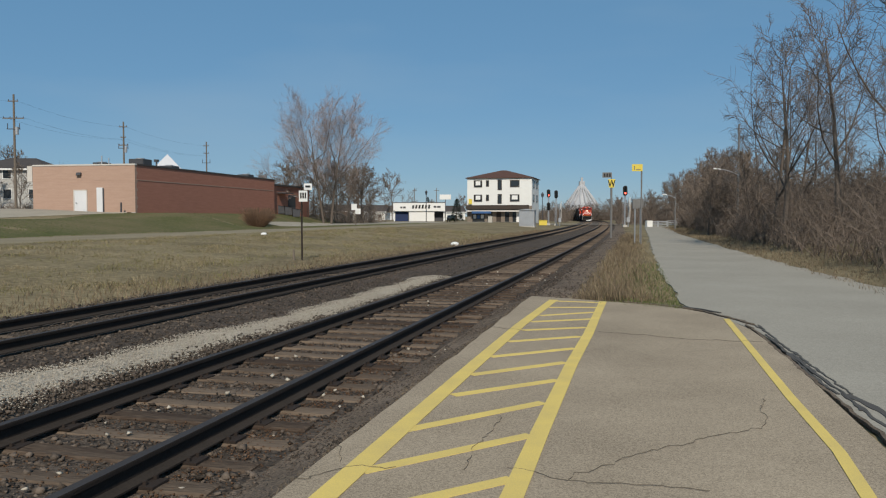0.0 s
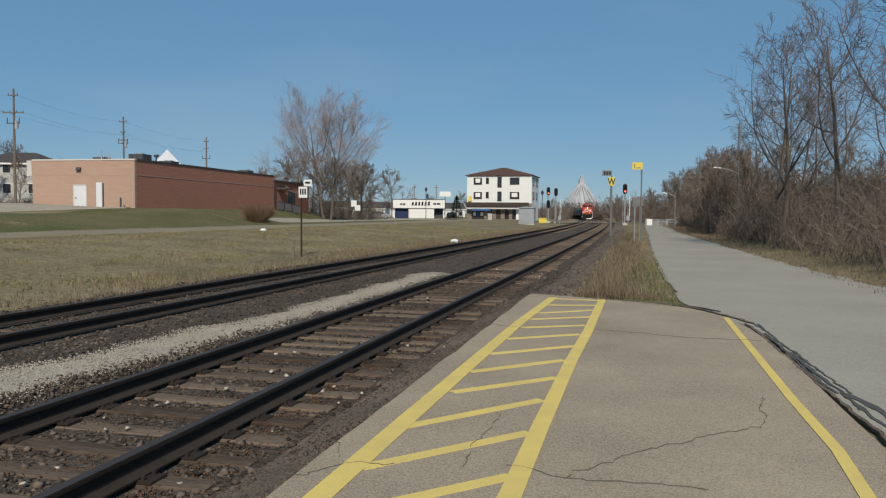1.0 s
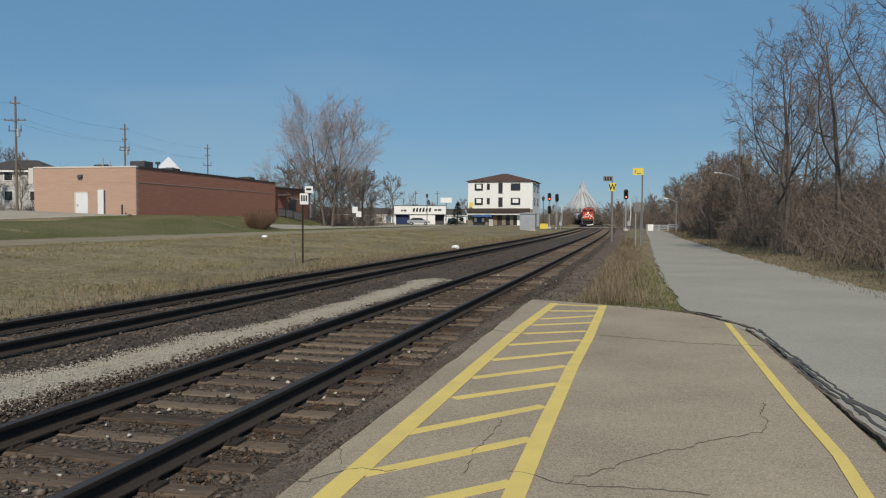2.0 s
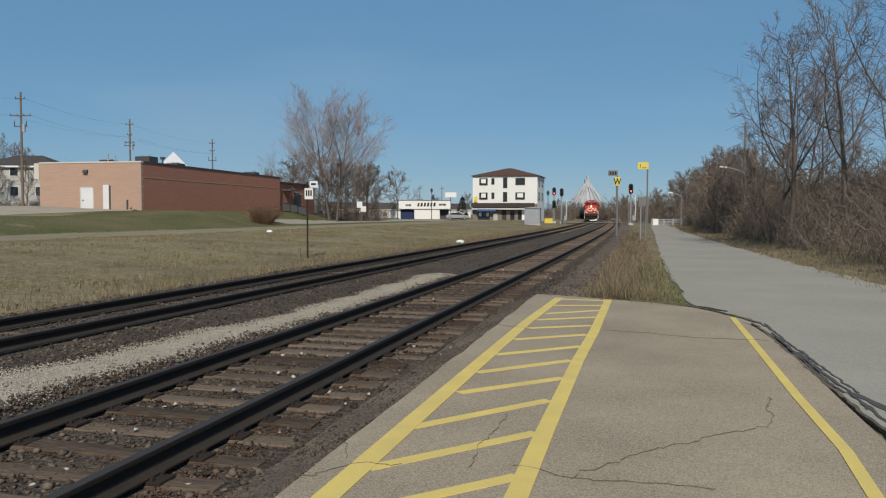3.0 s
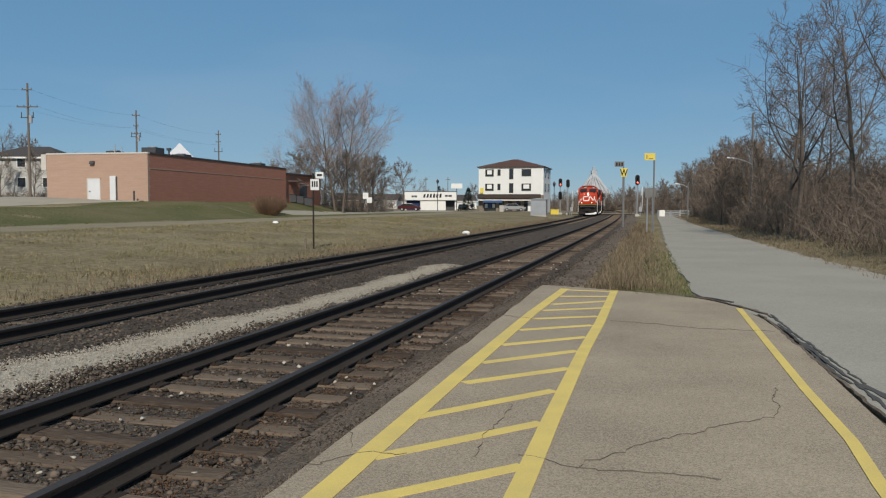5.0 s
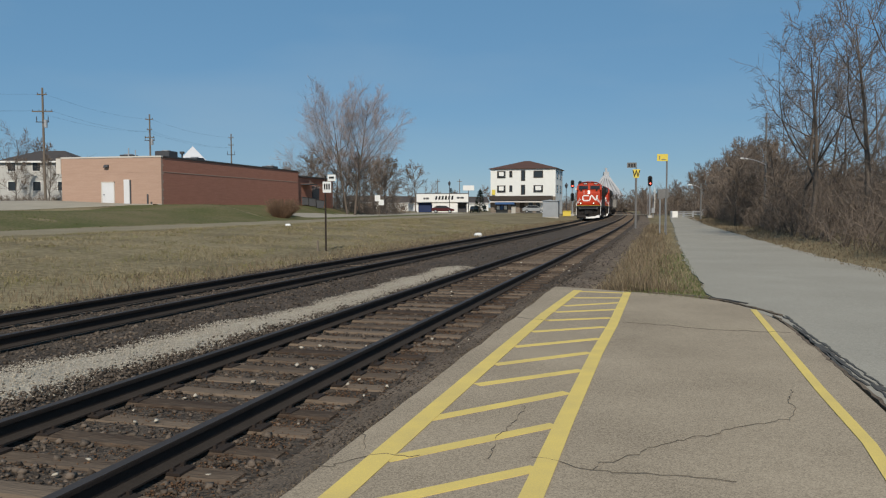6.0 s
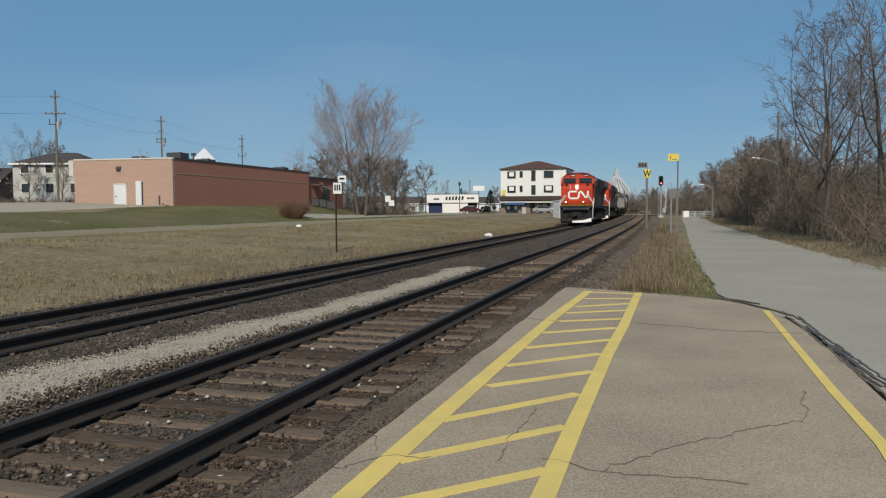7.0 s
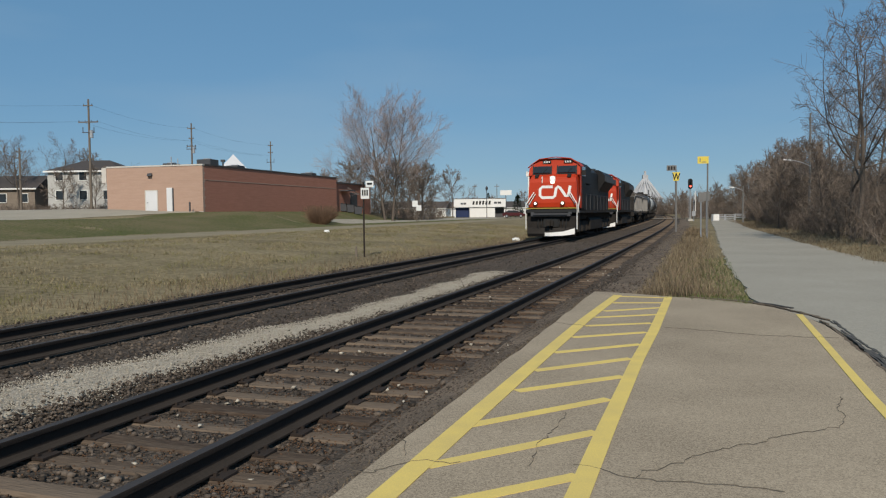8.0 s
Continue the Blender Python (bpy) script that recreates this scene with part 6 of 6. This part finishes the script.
l = -1.75 + 2.6 * rg.random(n) + 0.006 * s
xy = in_plan(l, s)
cut = (xy[:, 1] > 15.7 - 0.85 * (xy[:, 0] - 1.8)) & (l < 0.72) & ((l > -1.35 + 0.25 * np.sin(s)) | (rg.random(n) < 0.25))
xy, s, l = xy[cut], s[cut], l[cut]
n = len(xy)
tall = np.clip(1.0 - np.abs(l + 0.45) / 1.3, 0.15, 1.0)
blades("platform_weeds", xy, rg.uniform(0.08, 0.5, n) * tall, rg.uniform(0.006, 0.016, n) * (1 + s / 30), M_weed, "tall dead brown weeds past the platform end", "weeds", rg, lean=0.4)
n = 2600
s = 15.3 + 40 * rg.random(n) ** 1.6
l = -1.3 + 2.1 * rg.random(n)
xy = in_plan(l, s)
cut = xy[:, 1] > 15.6 - 0.85 * (xy[:, 0] - 1.8)
xy, s = xy[cut], s[cut]
n = len(xy)
blades("straw_tufts", xy, rg.uniform(0.05, 0.28, n), rg.uniform(0.005, 0.011, n) * (1 + s / 30), M_blade, "pale straw tufts among the dead weeds", "grass", rg, lean=0.7)
n = 5000
s = 13.5 + 14 * rg.random(n) ** 1.5
l = -0.75 + 1.6 * rg.random(n) ** 0.7
xy = in_plan(l, s)
cut = xy[:, 1] > 15.3 - 0.85 * (xy[:, 0] - 1.8)
xy = xy[cut]
n = len(xy)
blades("verge_grass", xy, rg.uniform(0.05, 0.16, n), rg.uniform(0.006, 0.014, n), M_blade_g, "low green grass at the lane edge", "grass", rg, lean=0.8)
n = 26000
s = 12 + 110 * rg.random(n) ** 1.5
l = 4.9 - 0.9 * np.clip((s - 18) / 60, 0, 1) + rg.random(n) ** 0.8 * 3.4
blades("lane_verge", in_plan(l, s), rg.uniform(0.04, 0.2, n), rg.uniform(0.008, 0.016, n) * (1 + s / 50), M_weed, "dry tangled grass along the wood's edge", "grass", rg, lean=0.9)
n = 26000
s = 20 + 110 * rg.random(n) ** 1.1
l = -33.0 - 12.5 * rg.random(n)
blades("bank_grass", in_plan(l, s), rg.uniform(0.05, 0.13, n), rg.uniform(0.03, 0.07, n), M_blade_g, "short green bank grass", "grass", rg, lean=0.9)


def thicket(q, xy, h, s, label, name="brushwood"):
    """Leafless brushwood: stems with side twigs, as thin ribbons of three sides."""
    n = len(xy)
    z = H_fast(xy[:, 0], xy[:, 1]) - 0.1
    base = np.stack([xy[:, 0], xy[:, 1], z], 1)
    V, F = [], []
    count = 0

    def ribbons(p0, p1, w0, w1):
        nonlocal count
        d = p1 - p0
        a = np.cross(d, q.normal(size=d.shape))
        a /= np.linalg.norm(a, axis=1)[:, None]
        b = np.cross(d, a)
        b /= np.linalg.norm(b, axis=1)[:, None]
        m = len(p0)
        ring = [a, -0.5 * a + 0.866 * b, -0.5 * a - 0.866 * b]
        V.extend([p0 + r * w0[:, None] for r in ring] + [p1 + r * w1[:, None] for r in ring])
        i = np.arange(m) + count
        for k in range(3):
            k2 = (k + 1) % 3
            F.append(np.stack([i + k * m, i + k2 * m, i + (3 + k2) * m], 1))
            F.append(np.stack([i + k * m, i + (3 + k2) * m, i + (3 + k) * m], 1))
        count += 6 * m

    w = (0.009 + 0.0013 * h) * (1 + s / 60)
    lean = q.normal(0, 0.34, (n, 3))
    lean[:, 2] = 1
    mid = base + lean * (h * 0.5)[:, None]
    lean2 = lean * np.array([1.5, 1.5, 1.0]) + q.normal(0, 0.34, (n, 3))
    top = mid + lean2 * (h * 0.5)[:, None]
    ribbons(base, mid, w, w * 0.75)
    ribbons(mid, top, w * 0.75, w * 0.3)
    for k in range(13):
        t = q.uniform(0.12, 1.0, n)
        p = np.where((t < 0.5)[:, None], base + (mid - base) * (2 * t)[:, None], mid + (top - mid) * (2 * t - 1)[:, None])
        d = q.normal(0, 0.75, (n, 3))
        d[:, 2] = d[:, 2] * 0.7 + 0.35
        e = p + d * (h * q.uniform(0.12, 0.3, n))[:, None]
        ribbons(p, e, w * 0.42, w * 0.18)
    skin(name, np.concatenate(V), np.concatenate(F), M_brush, label, "brushwood")


q = np.random.default_rng(12)
n = 7600
s = 20 + 125 * q.random(n) ** 1.25
l = 6.6 + 15 * q.random(n) ** 1.3
h = q.uniform(1.2, 3.6, n) * (0.5 + 0.6 * np.clip((l - 6.6) / 6, 0, 1)) * (1 + 0.4 * np.sin(s * 0.55 + np.sin(l)) * np.sin(l * 0.9 + 1)) * (1 + 0.25 * np.clip((s - 45) / 50, 0, 1))
thicket(q, in_plan(l, s), h, s, "dense leafless brown brushwood along the lane")
n = 700
xy = np.stack([q.uniform(-27, -11.5, n), q.uniform(121, 160, n)], 1)
h = q.uniform(1.6, 4.2, n) * (0.75 + 0.4 * np.sin(xy[:, 0] * 0.8) * np.sin(xy[:, 1] * 0.3))
thicket(q, xy, h, np.full(n, 90.0), "brown leafless shrubs by the far street")
n = 1400
xy = np.stack([q.uniform(-95, -58, n), q.uniform(112, 135, n)], 1)
thicket(q, xy, q.uniform(2.5, 6.5, n), np.full(n, 90.0), "brown leafless shrubs behind the houses")
n = 420
xy = np.stack([q.uniform(-66, -50.5, n), q.uniform(97.0, 99.2, n)], 1)
thicket(q, xy, q.uniform(0.5, 1.2, n), np.full(n, 60.0), "low brown hedge before the pale house", "hedge")
n = 1600
xy = np.stack([q.uniform(33, 75, n), q.uniform(150, 215, n)], 1)
xy = xy[xy[:, 0] / xy[:, 1] > 0.222]
n = len(xy)
thicket(q, xy, q.uniform(1.5, 5.0, n), np.full(n, 120.0), "far brown shrubs past the level crossing")
n = 1500
xy = np.stack([q.uniform(30, 62, n), q.uniform(205, 300, n)], 1)
across = xy[:, 0] / xy[:, 1]
off = (across < 0.160) | (across > 0.222)          # clear of the line
thicket(q, xy[off], q.uniform(1.5, 4.5, int(off.sum())), np.full(int(off.sum()), 200.0), "brown scrub along the far line")
n = 900
xy = np.stack([q.uniform(45, 84, n), q.uniform(300, 322, n)], 1)
thicket(q, xy, q.uniform(2.5, 6.5, n), np.full(n, 260.0), "brown leafless scrub before the grain tower")


def bush(x, y, r, h, seed, material, label):
    q = random.Random(seed)
    t = thing("bush", label, "bush", on(x, y))
    sh = Shape()
    for k in range(620):
        a = q.uniform(0, 2 * math.pi)
        p = Vector((0.3 * r * math.cos(a), 0.3 * r * math.sin(a), 0))
        e = Vector((r * q.uniform(0.2, 1) * math.cos(a + q.uniform(-0.5, 0.5)), r * q.uniform(0.2, 1) * math.sin(a + q.uniform(-0.5, 0.5)), h * q.uniform(0.45, 1)))
        sh.tube(p, e, 0.014, 0.008, n=3, caps=False)
    part("crown", sh, material, t)
    part("root", Shape().tube((0, 0, -0.1), (0, 0, 0.3), 0.12, 0.06, n=6), M_bark, t)


M_rustbush = mat("rust_brown_twig", (0.27, 0.165, 0.10), 0.95, col2=(0.15, 0.09, 0.058), scale=1, fine=5, bump=0, island=True)
bush(-18.8, 79.0, 2.1, 2.0, 4, M_rustbush, "rusty brown leafless bush below the brick wall")
bush(-19.6, 83.0, 2.1, 1.9, 5, M_rustbush, "rusty brown leafless bush on the bank")

# ---------- ties ----------
def tie_mesh(seed):
    q = random.Random(seed)
    sh = Shape()
    rows = []
    for x in (-1.3, -1.26, -0.6, 0.0, 0.6, 1.26, 1.3):
        e = 0.012 if abs(x) == 1.3 else 0.0
        j = lambda: q.uniform(-0.006, 0.006)
        rows.append([(x, -0.115 + e + j(), -0.14), (x, -0.115 + e + j(), -0.02), (x, -0.095 + e, j() - e), (x, 0.0, j() + 0.002 - e), (x, 0.095 - e, j() - e), (x, 0.115 - e + j(), -0.02), (x, 0.115 - e + j(), -0.14)])
    sh.sweep(rows)
    return sh.mesh("tie", M_tie)


def plate_mesh():
    sh = Shape().box(-0.17, 0.17, -0.09, 0.09, 0, 0.018)
    for x in (-0.095, 0.095):
        for y in (-0.06, 0.06):
            sh.box(x - 0.012, x + 0.012, y - 0.012, y + 0.012, 0.018, 0.045)
    return sh.mesh("tie_plate", M_railweb)


TIES = [tie_mesh(k) for k in range(6)]
PLATE = plate_mesh()
TOP = RAIL - 0.183
q = random.Random(21)
for trk, centre, s0, count, sink in ((track_1, TRACK_1, 1.28, 170, 0.0), (track_2, TRACK_2, 7.5, 130, 0.03)):
    for k in range(count):
        s = s0 + 0.527 * k + q.uniform(-0.02, 0.02)
        c = centre + bend(s, centre)
        x, y, _ = P(c + q.uniform(-0.05, 0.05), s)
        part("tie", TIES[q.randrange(6)], M_tie, trk, at=pose(x, y, TOP - sink + q.uniform(-0.012, 0.008), 0, q.uniform(-0.4, 0.4), -13.75 + q.uniform(-1.6, 1.6)))
        if k < 60 and sink == 0:
            for side in (-0.7525, 0.7525):
                x, y, _ = P(c + side, s)
                part("tie_plate", PLATE, M_railweb, trk, at=pose(x, y, TOP - 0.002, 0, 0, -13.75))
far_ties = Shape()
for centre, s0, s1 in ((TRACK_1, 91.1, 260), (TRACK_2, 76.2, 260)):
    s = s0
    while s < s1:
        c = centre + bend(s, centre)
        a, b, d, e = P(c - 1.3, s - 0.11), P(c + 1.3, s - 0.11), P(c + 1.3, s + 0.11), P(c - 1.3, s + 0.11)
        far_ties.hexa([(*a[:2], TOP - 0.14), (*b[:2], TOP - 0.14), (*d[:2], TOP - 0.14), (*e[:2], TOP - 0.14), (*a[:2], TOP), (*b[:2], TOP), (*d[:2], TOP), (*e[:2], TOP)])
        s += 0.527
part("distant_ties", far_ties, M_tie, track_1, "distant wooden ties", kind="stuff")


# ---------- loose stones ----------
def stones(name, l, s, z, size, material, label, rgen, flatness=0.7):
    """Rough little octahedral stones."""
    n = len(l)
    xy = in_plan(l, s)
    c = np.stack([xy[:, 0], xy[:, 1], z], 1)
    axes = rgen.normal(size=(n, 3, 3))
    axes[:, 0] /= np.linalg.norm(axes[:, 0], axis=1)[:, None]
    axes[:, 1] -= (axes[:, 1] * axes[:, 0]).sum(1)[:, None] * axes[:, 0]
    axes[:, 1] /= np.linalg.norm(axes[:, 1], axis=1)[:, None]
    axes[:, 2] = np.cross(axes[:, 0], axes[:, 1])
    v = []
    for k in range(3):
        for sgn in (1, -1):
            off = axes[:, k] * (sgn * size * rgen.uniform(0.55, 1.1, n))[:, None] + rgen.normal(0, 0.16, (n, 3)) * size[:, None]
            off[:, 2] *= flatness
            v.append(c + off)
    v = np.concatenate(v)
    i = np.arange(n)
    f = []
    for a, b, d in ((0, 2, 4), (2, 1, 4), (1, 3, 4), (3, 0, 4), (2, 0, 5), (1, 2, 5), (3, 1, 5), (0, 3, 5)):
        f.append(np.stack([i + a * n, i + b * n, i + d * n], 1))
    return skin(name, v, np.concatenate(f), material, label, "stones")


rg = np.random.default_rng(17)
n = 46000
s = 2.5 + 42 * rg.random(n) ** 1.8
l = rg.uniform(-11.0, -2.0, n)
on_tie = (np.abs(l - TRACK_1) < 1.35) & (np.abs((s - 1.28 + 0.2635) % 0.527 - 0.2635) < 0.12) & (rg.random(n) < 0.85)
keep = ~on_tie & ((l > TRACK_1 - 1.6) | (l < -7.0) | (rg.random(n) < 0.55)) & ((l < -2.6) | (rg.random(n) < 0.35)) & ~((np.abs(np.abs(l - TRACK_1 - 0.006 * s) - 0.7525) < 0.1)) & ~((np.abs(np.abs(l - TRACK_2 - 0.010 * s) - 0.7525) < 0.1))
s, l = s[keep], l[keep]
n = len(s)
stones("ballast_stones", l, s, -0.184 + rg.uniform(-0.014, 0.016, n), 0.012 + 0.040 * rg.random(n) ** 2.4, M_stone, "broken dark ballast stones between the ties", rg)
n = 80
stones("pale_ballast_stones", rg.uniform(-5.2, -2.1, n), 3 + 22 * rg.random(n) ** 1.4, -0.165 + rg.uniform(-0.01, 0.02, n), rg.uniform(0.018, 0.045, n), M_white_stone, "scattered pale stones among the ballast", rg)
n = 44000
s = 3.0 + 19.0 * rg.random(n) ** 1.5
w = rg.random(n)
l0 = -6.03 - 0.75 * np.clip((12.7 - s) / 5.6, 0, 1.4) + 0.10 * np.sin(s * 1.7) + 0.07 * np.sin(s * 4.1)
l1 = -5.16 - 0.46 * np.clip((13.0 - s) / 7.0, 0, 1.3) + 0.10 * np.sin(s * 2.3 + 1) + 0.08 * np.sin(s * 5.3) + 0.05 * np.sin(s * 11.7)
l = l0 + (l1 - l0) * np.clip(w + rg.normal(0, 0.08, n), -0.25, 1.25)
stones("pale_gravel_chips", l, s, -0.165 + 0.05 * np.sin(np.pi * np.clip(w, 0, 1)) + rg.uniform(-0.012, 0.010, n), 0.004 + 0.012 * rg.random(n) ** 2, M_white_stone, "pale limestone gravel heaped between the tracks", rg)
rows = []
for k in range(70):
    s = 1.0 + k * 0.3
    a = -6.03 - 0.75 * min(1.4, max(0, (12.7 - s) / 5.6)) + 0.10 * math.sin(s * 1.7) + 0.07 * math.sin(s * 4.1)
    b = -5.16 - 0.46 * min(1.3, max(0, (13.0 - s) / 7.0)) + 0.10 * math.sin(s * 2.3 + 1) + 0.08 * math.sin(s * 5.3)
    if k > 62:
        m = (a + b) / 2
        f = 1 - ((k - 62) / 8) ** 2
        a, b = m + (a - m) * f, m + (b - m) * f
    rows.append([P(a + (b - a) * t, s, -0.225 + 0.09 * math.sin(math.pi * t) ** 0.6 + 0.012 * noise.noise((s * 3, t * 6, 0))) for t in (0, 0.12, 0.3, 0.5, 0.7, 0.88, 1)])
tagged(part("gravel_strip", Shape().sweep(rows, closed=False), M_white, smooth=True), "strip of pale limestone gravel between the tracks", "gravel", kind="structure")

n = 6500
s = 4.0 + 17.0 * rg.random(n) ** 1.4
stones("dark_stones_on_gravel", np.where(rg.random(n) < 0.4, rg.uniform(-6.9, -4.95, n), -5.16 - 0.46 * np.clip((13.0 - s) / 7.0, 0, 1.3) + rg.normal(0.05, 0.16, n)), s, -0.145 + rg.uniform(-0.03, 0.01, n), rg.uniform(0.012, 0.034, n), M_stone, "dark broken stones strewn over the pale gravel", rg)
M_rust = mat("rust_stained_stone", (0.155, 0.088, 0.05), 0.95, col2=(0.07, 0.043, 0.029), scale=3, fine=30, bump=0.3, island=True, piece=0.9, amount=0.6, spec=0.1)
n = 14000
s = 3.0 + 22.0 * rg.random(n) ** 1.6
l = TRACK_1 + 0.006 * s + np.where(rg.random(n) < 0.6, 0.88 + np.abs(rg.normal(0, 0.25, n)), rg.uniform(-0.6, 0.6, n))
stones("rusty_chips", l, s, -0.178 + rg.uniform(-0.014, 0.012, n), rg.uniform(0.005, 0.015, n), M_rust, "rust-stained chips along the outer rail", rg)
n = 12000
s = 3.0 + 13.0 * rg.random(n) ** 1.4
w = rg.random(n)
stones("shoulder_stones", -2.45 + 0.46 * w, s, -0.175 + 0.15 * w ** 1.5 + rg.uniform(-0.012, 0.006, n), rg.uniform(0.006, 0.022, n), M_stone, "dirt and small stones banked against the platform", rg)
rows = []
for k in range(90):
    t = -8 + k * 23.8 / 89
    rows.append([P(-2.62 + 0.05 * noise.noise((t, 0, 0)) + 0.66 * u, t, -0.20 + 0.185 * u ** 1.6 + 0.02 * noise.noise((t * 3, u * 5, 0)) * u) for u in (0, 0.2, 0.4, 0.6, 0.8, 1.0)])
tagged(part("dirt_bank", Shape().sweep(rows, closed=False), M_dirt, smooth=True), "brown dirt banked up to the platform edge", "dirt", kind="structure")

n = 6000
s = 15.5 + 70 * rg.random(n) ** 1.6
stones("shoulder_gravel", -2.35 + 1.5 * rg.random(n) + 0.0075 * s, s, -0.10 + rg.uniform(-0.02, 0.01, n), rg.uniform(0.012, 0.04, n), M_stone, "brown stones strewn over the dirt shoulder", rg)
n = 5200
s = 3.0 + 12.8 * rg.random(n) ** 1.3
w = rg.random(n)
blades("edge_grass", in_plan(-2.36 + 0.34 * w, s), rg.uniform(0.015, 0.06, n), rg.uniform(0.003, 0.007, n), M_weed, "short dead grass along the platform edge", "grass", rg, lean=1.1, z0=-0.17 + 0.15 * w ** 1.5)

# ---------- what moves ----------
def motions():
    behind = 0.0
    for ob, length in train:
        walk(ob, ride(ob, behind, length))
        behind += length + 0.9
    for ob, rows in car_rows:
        walk(ob, rows)


motions()
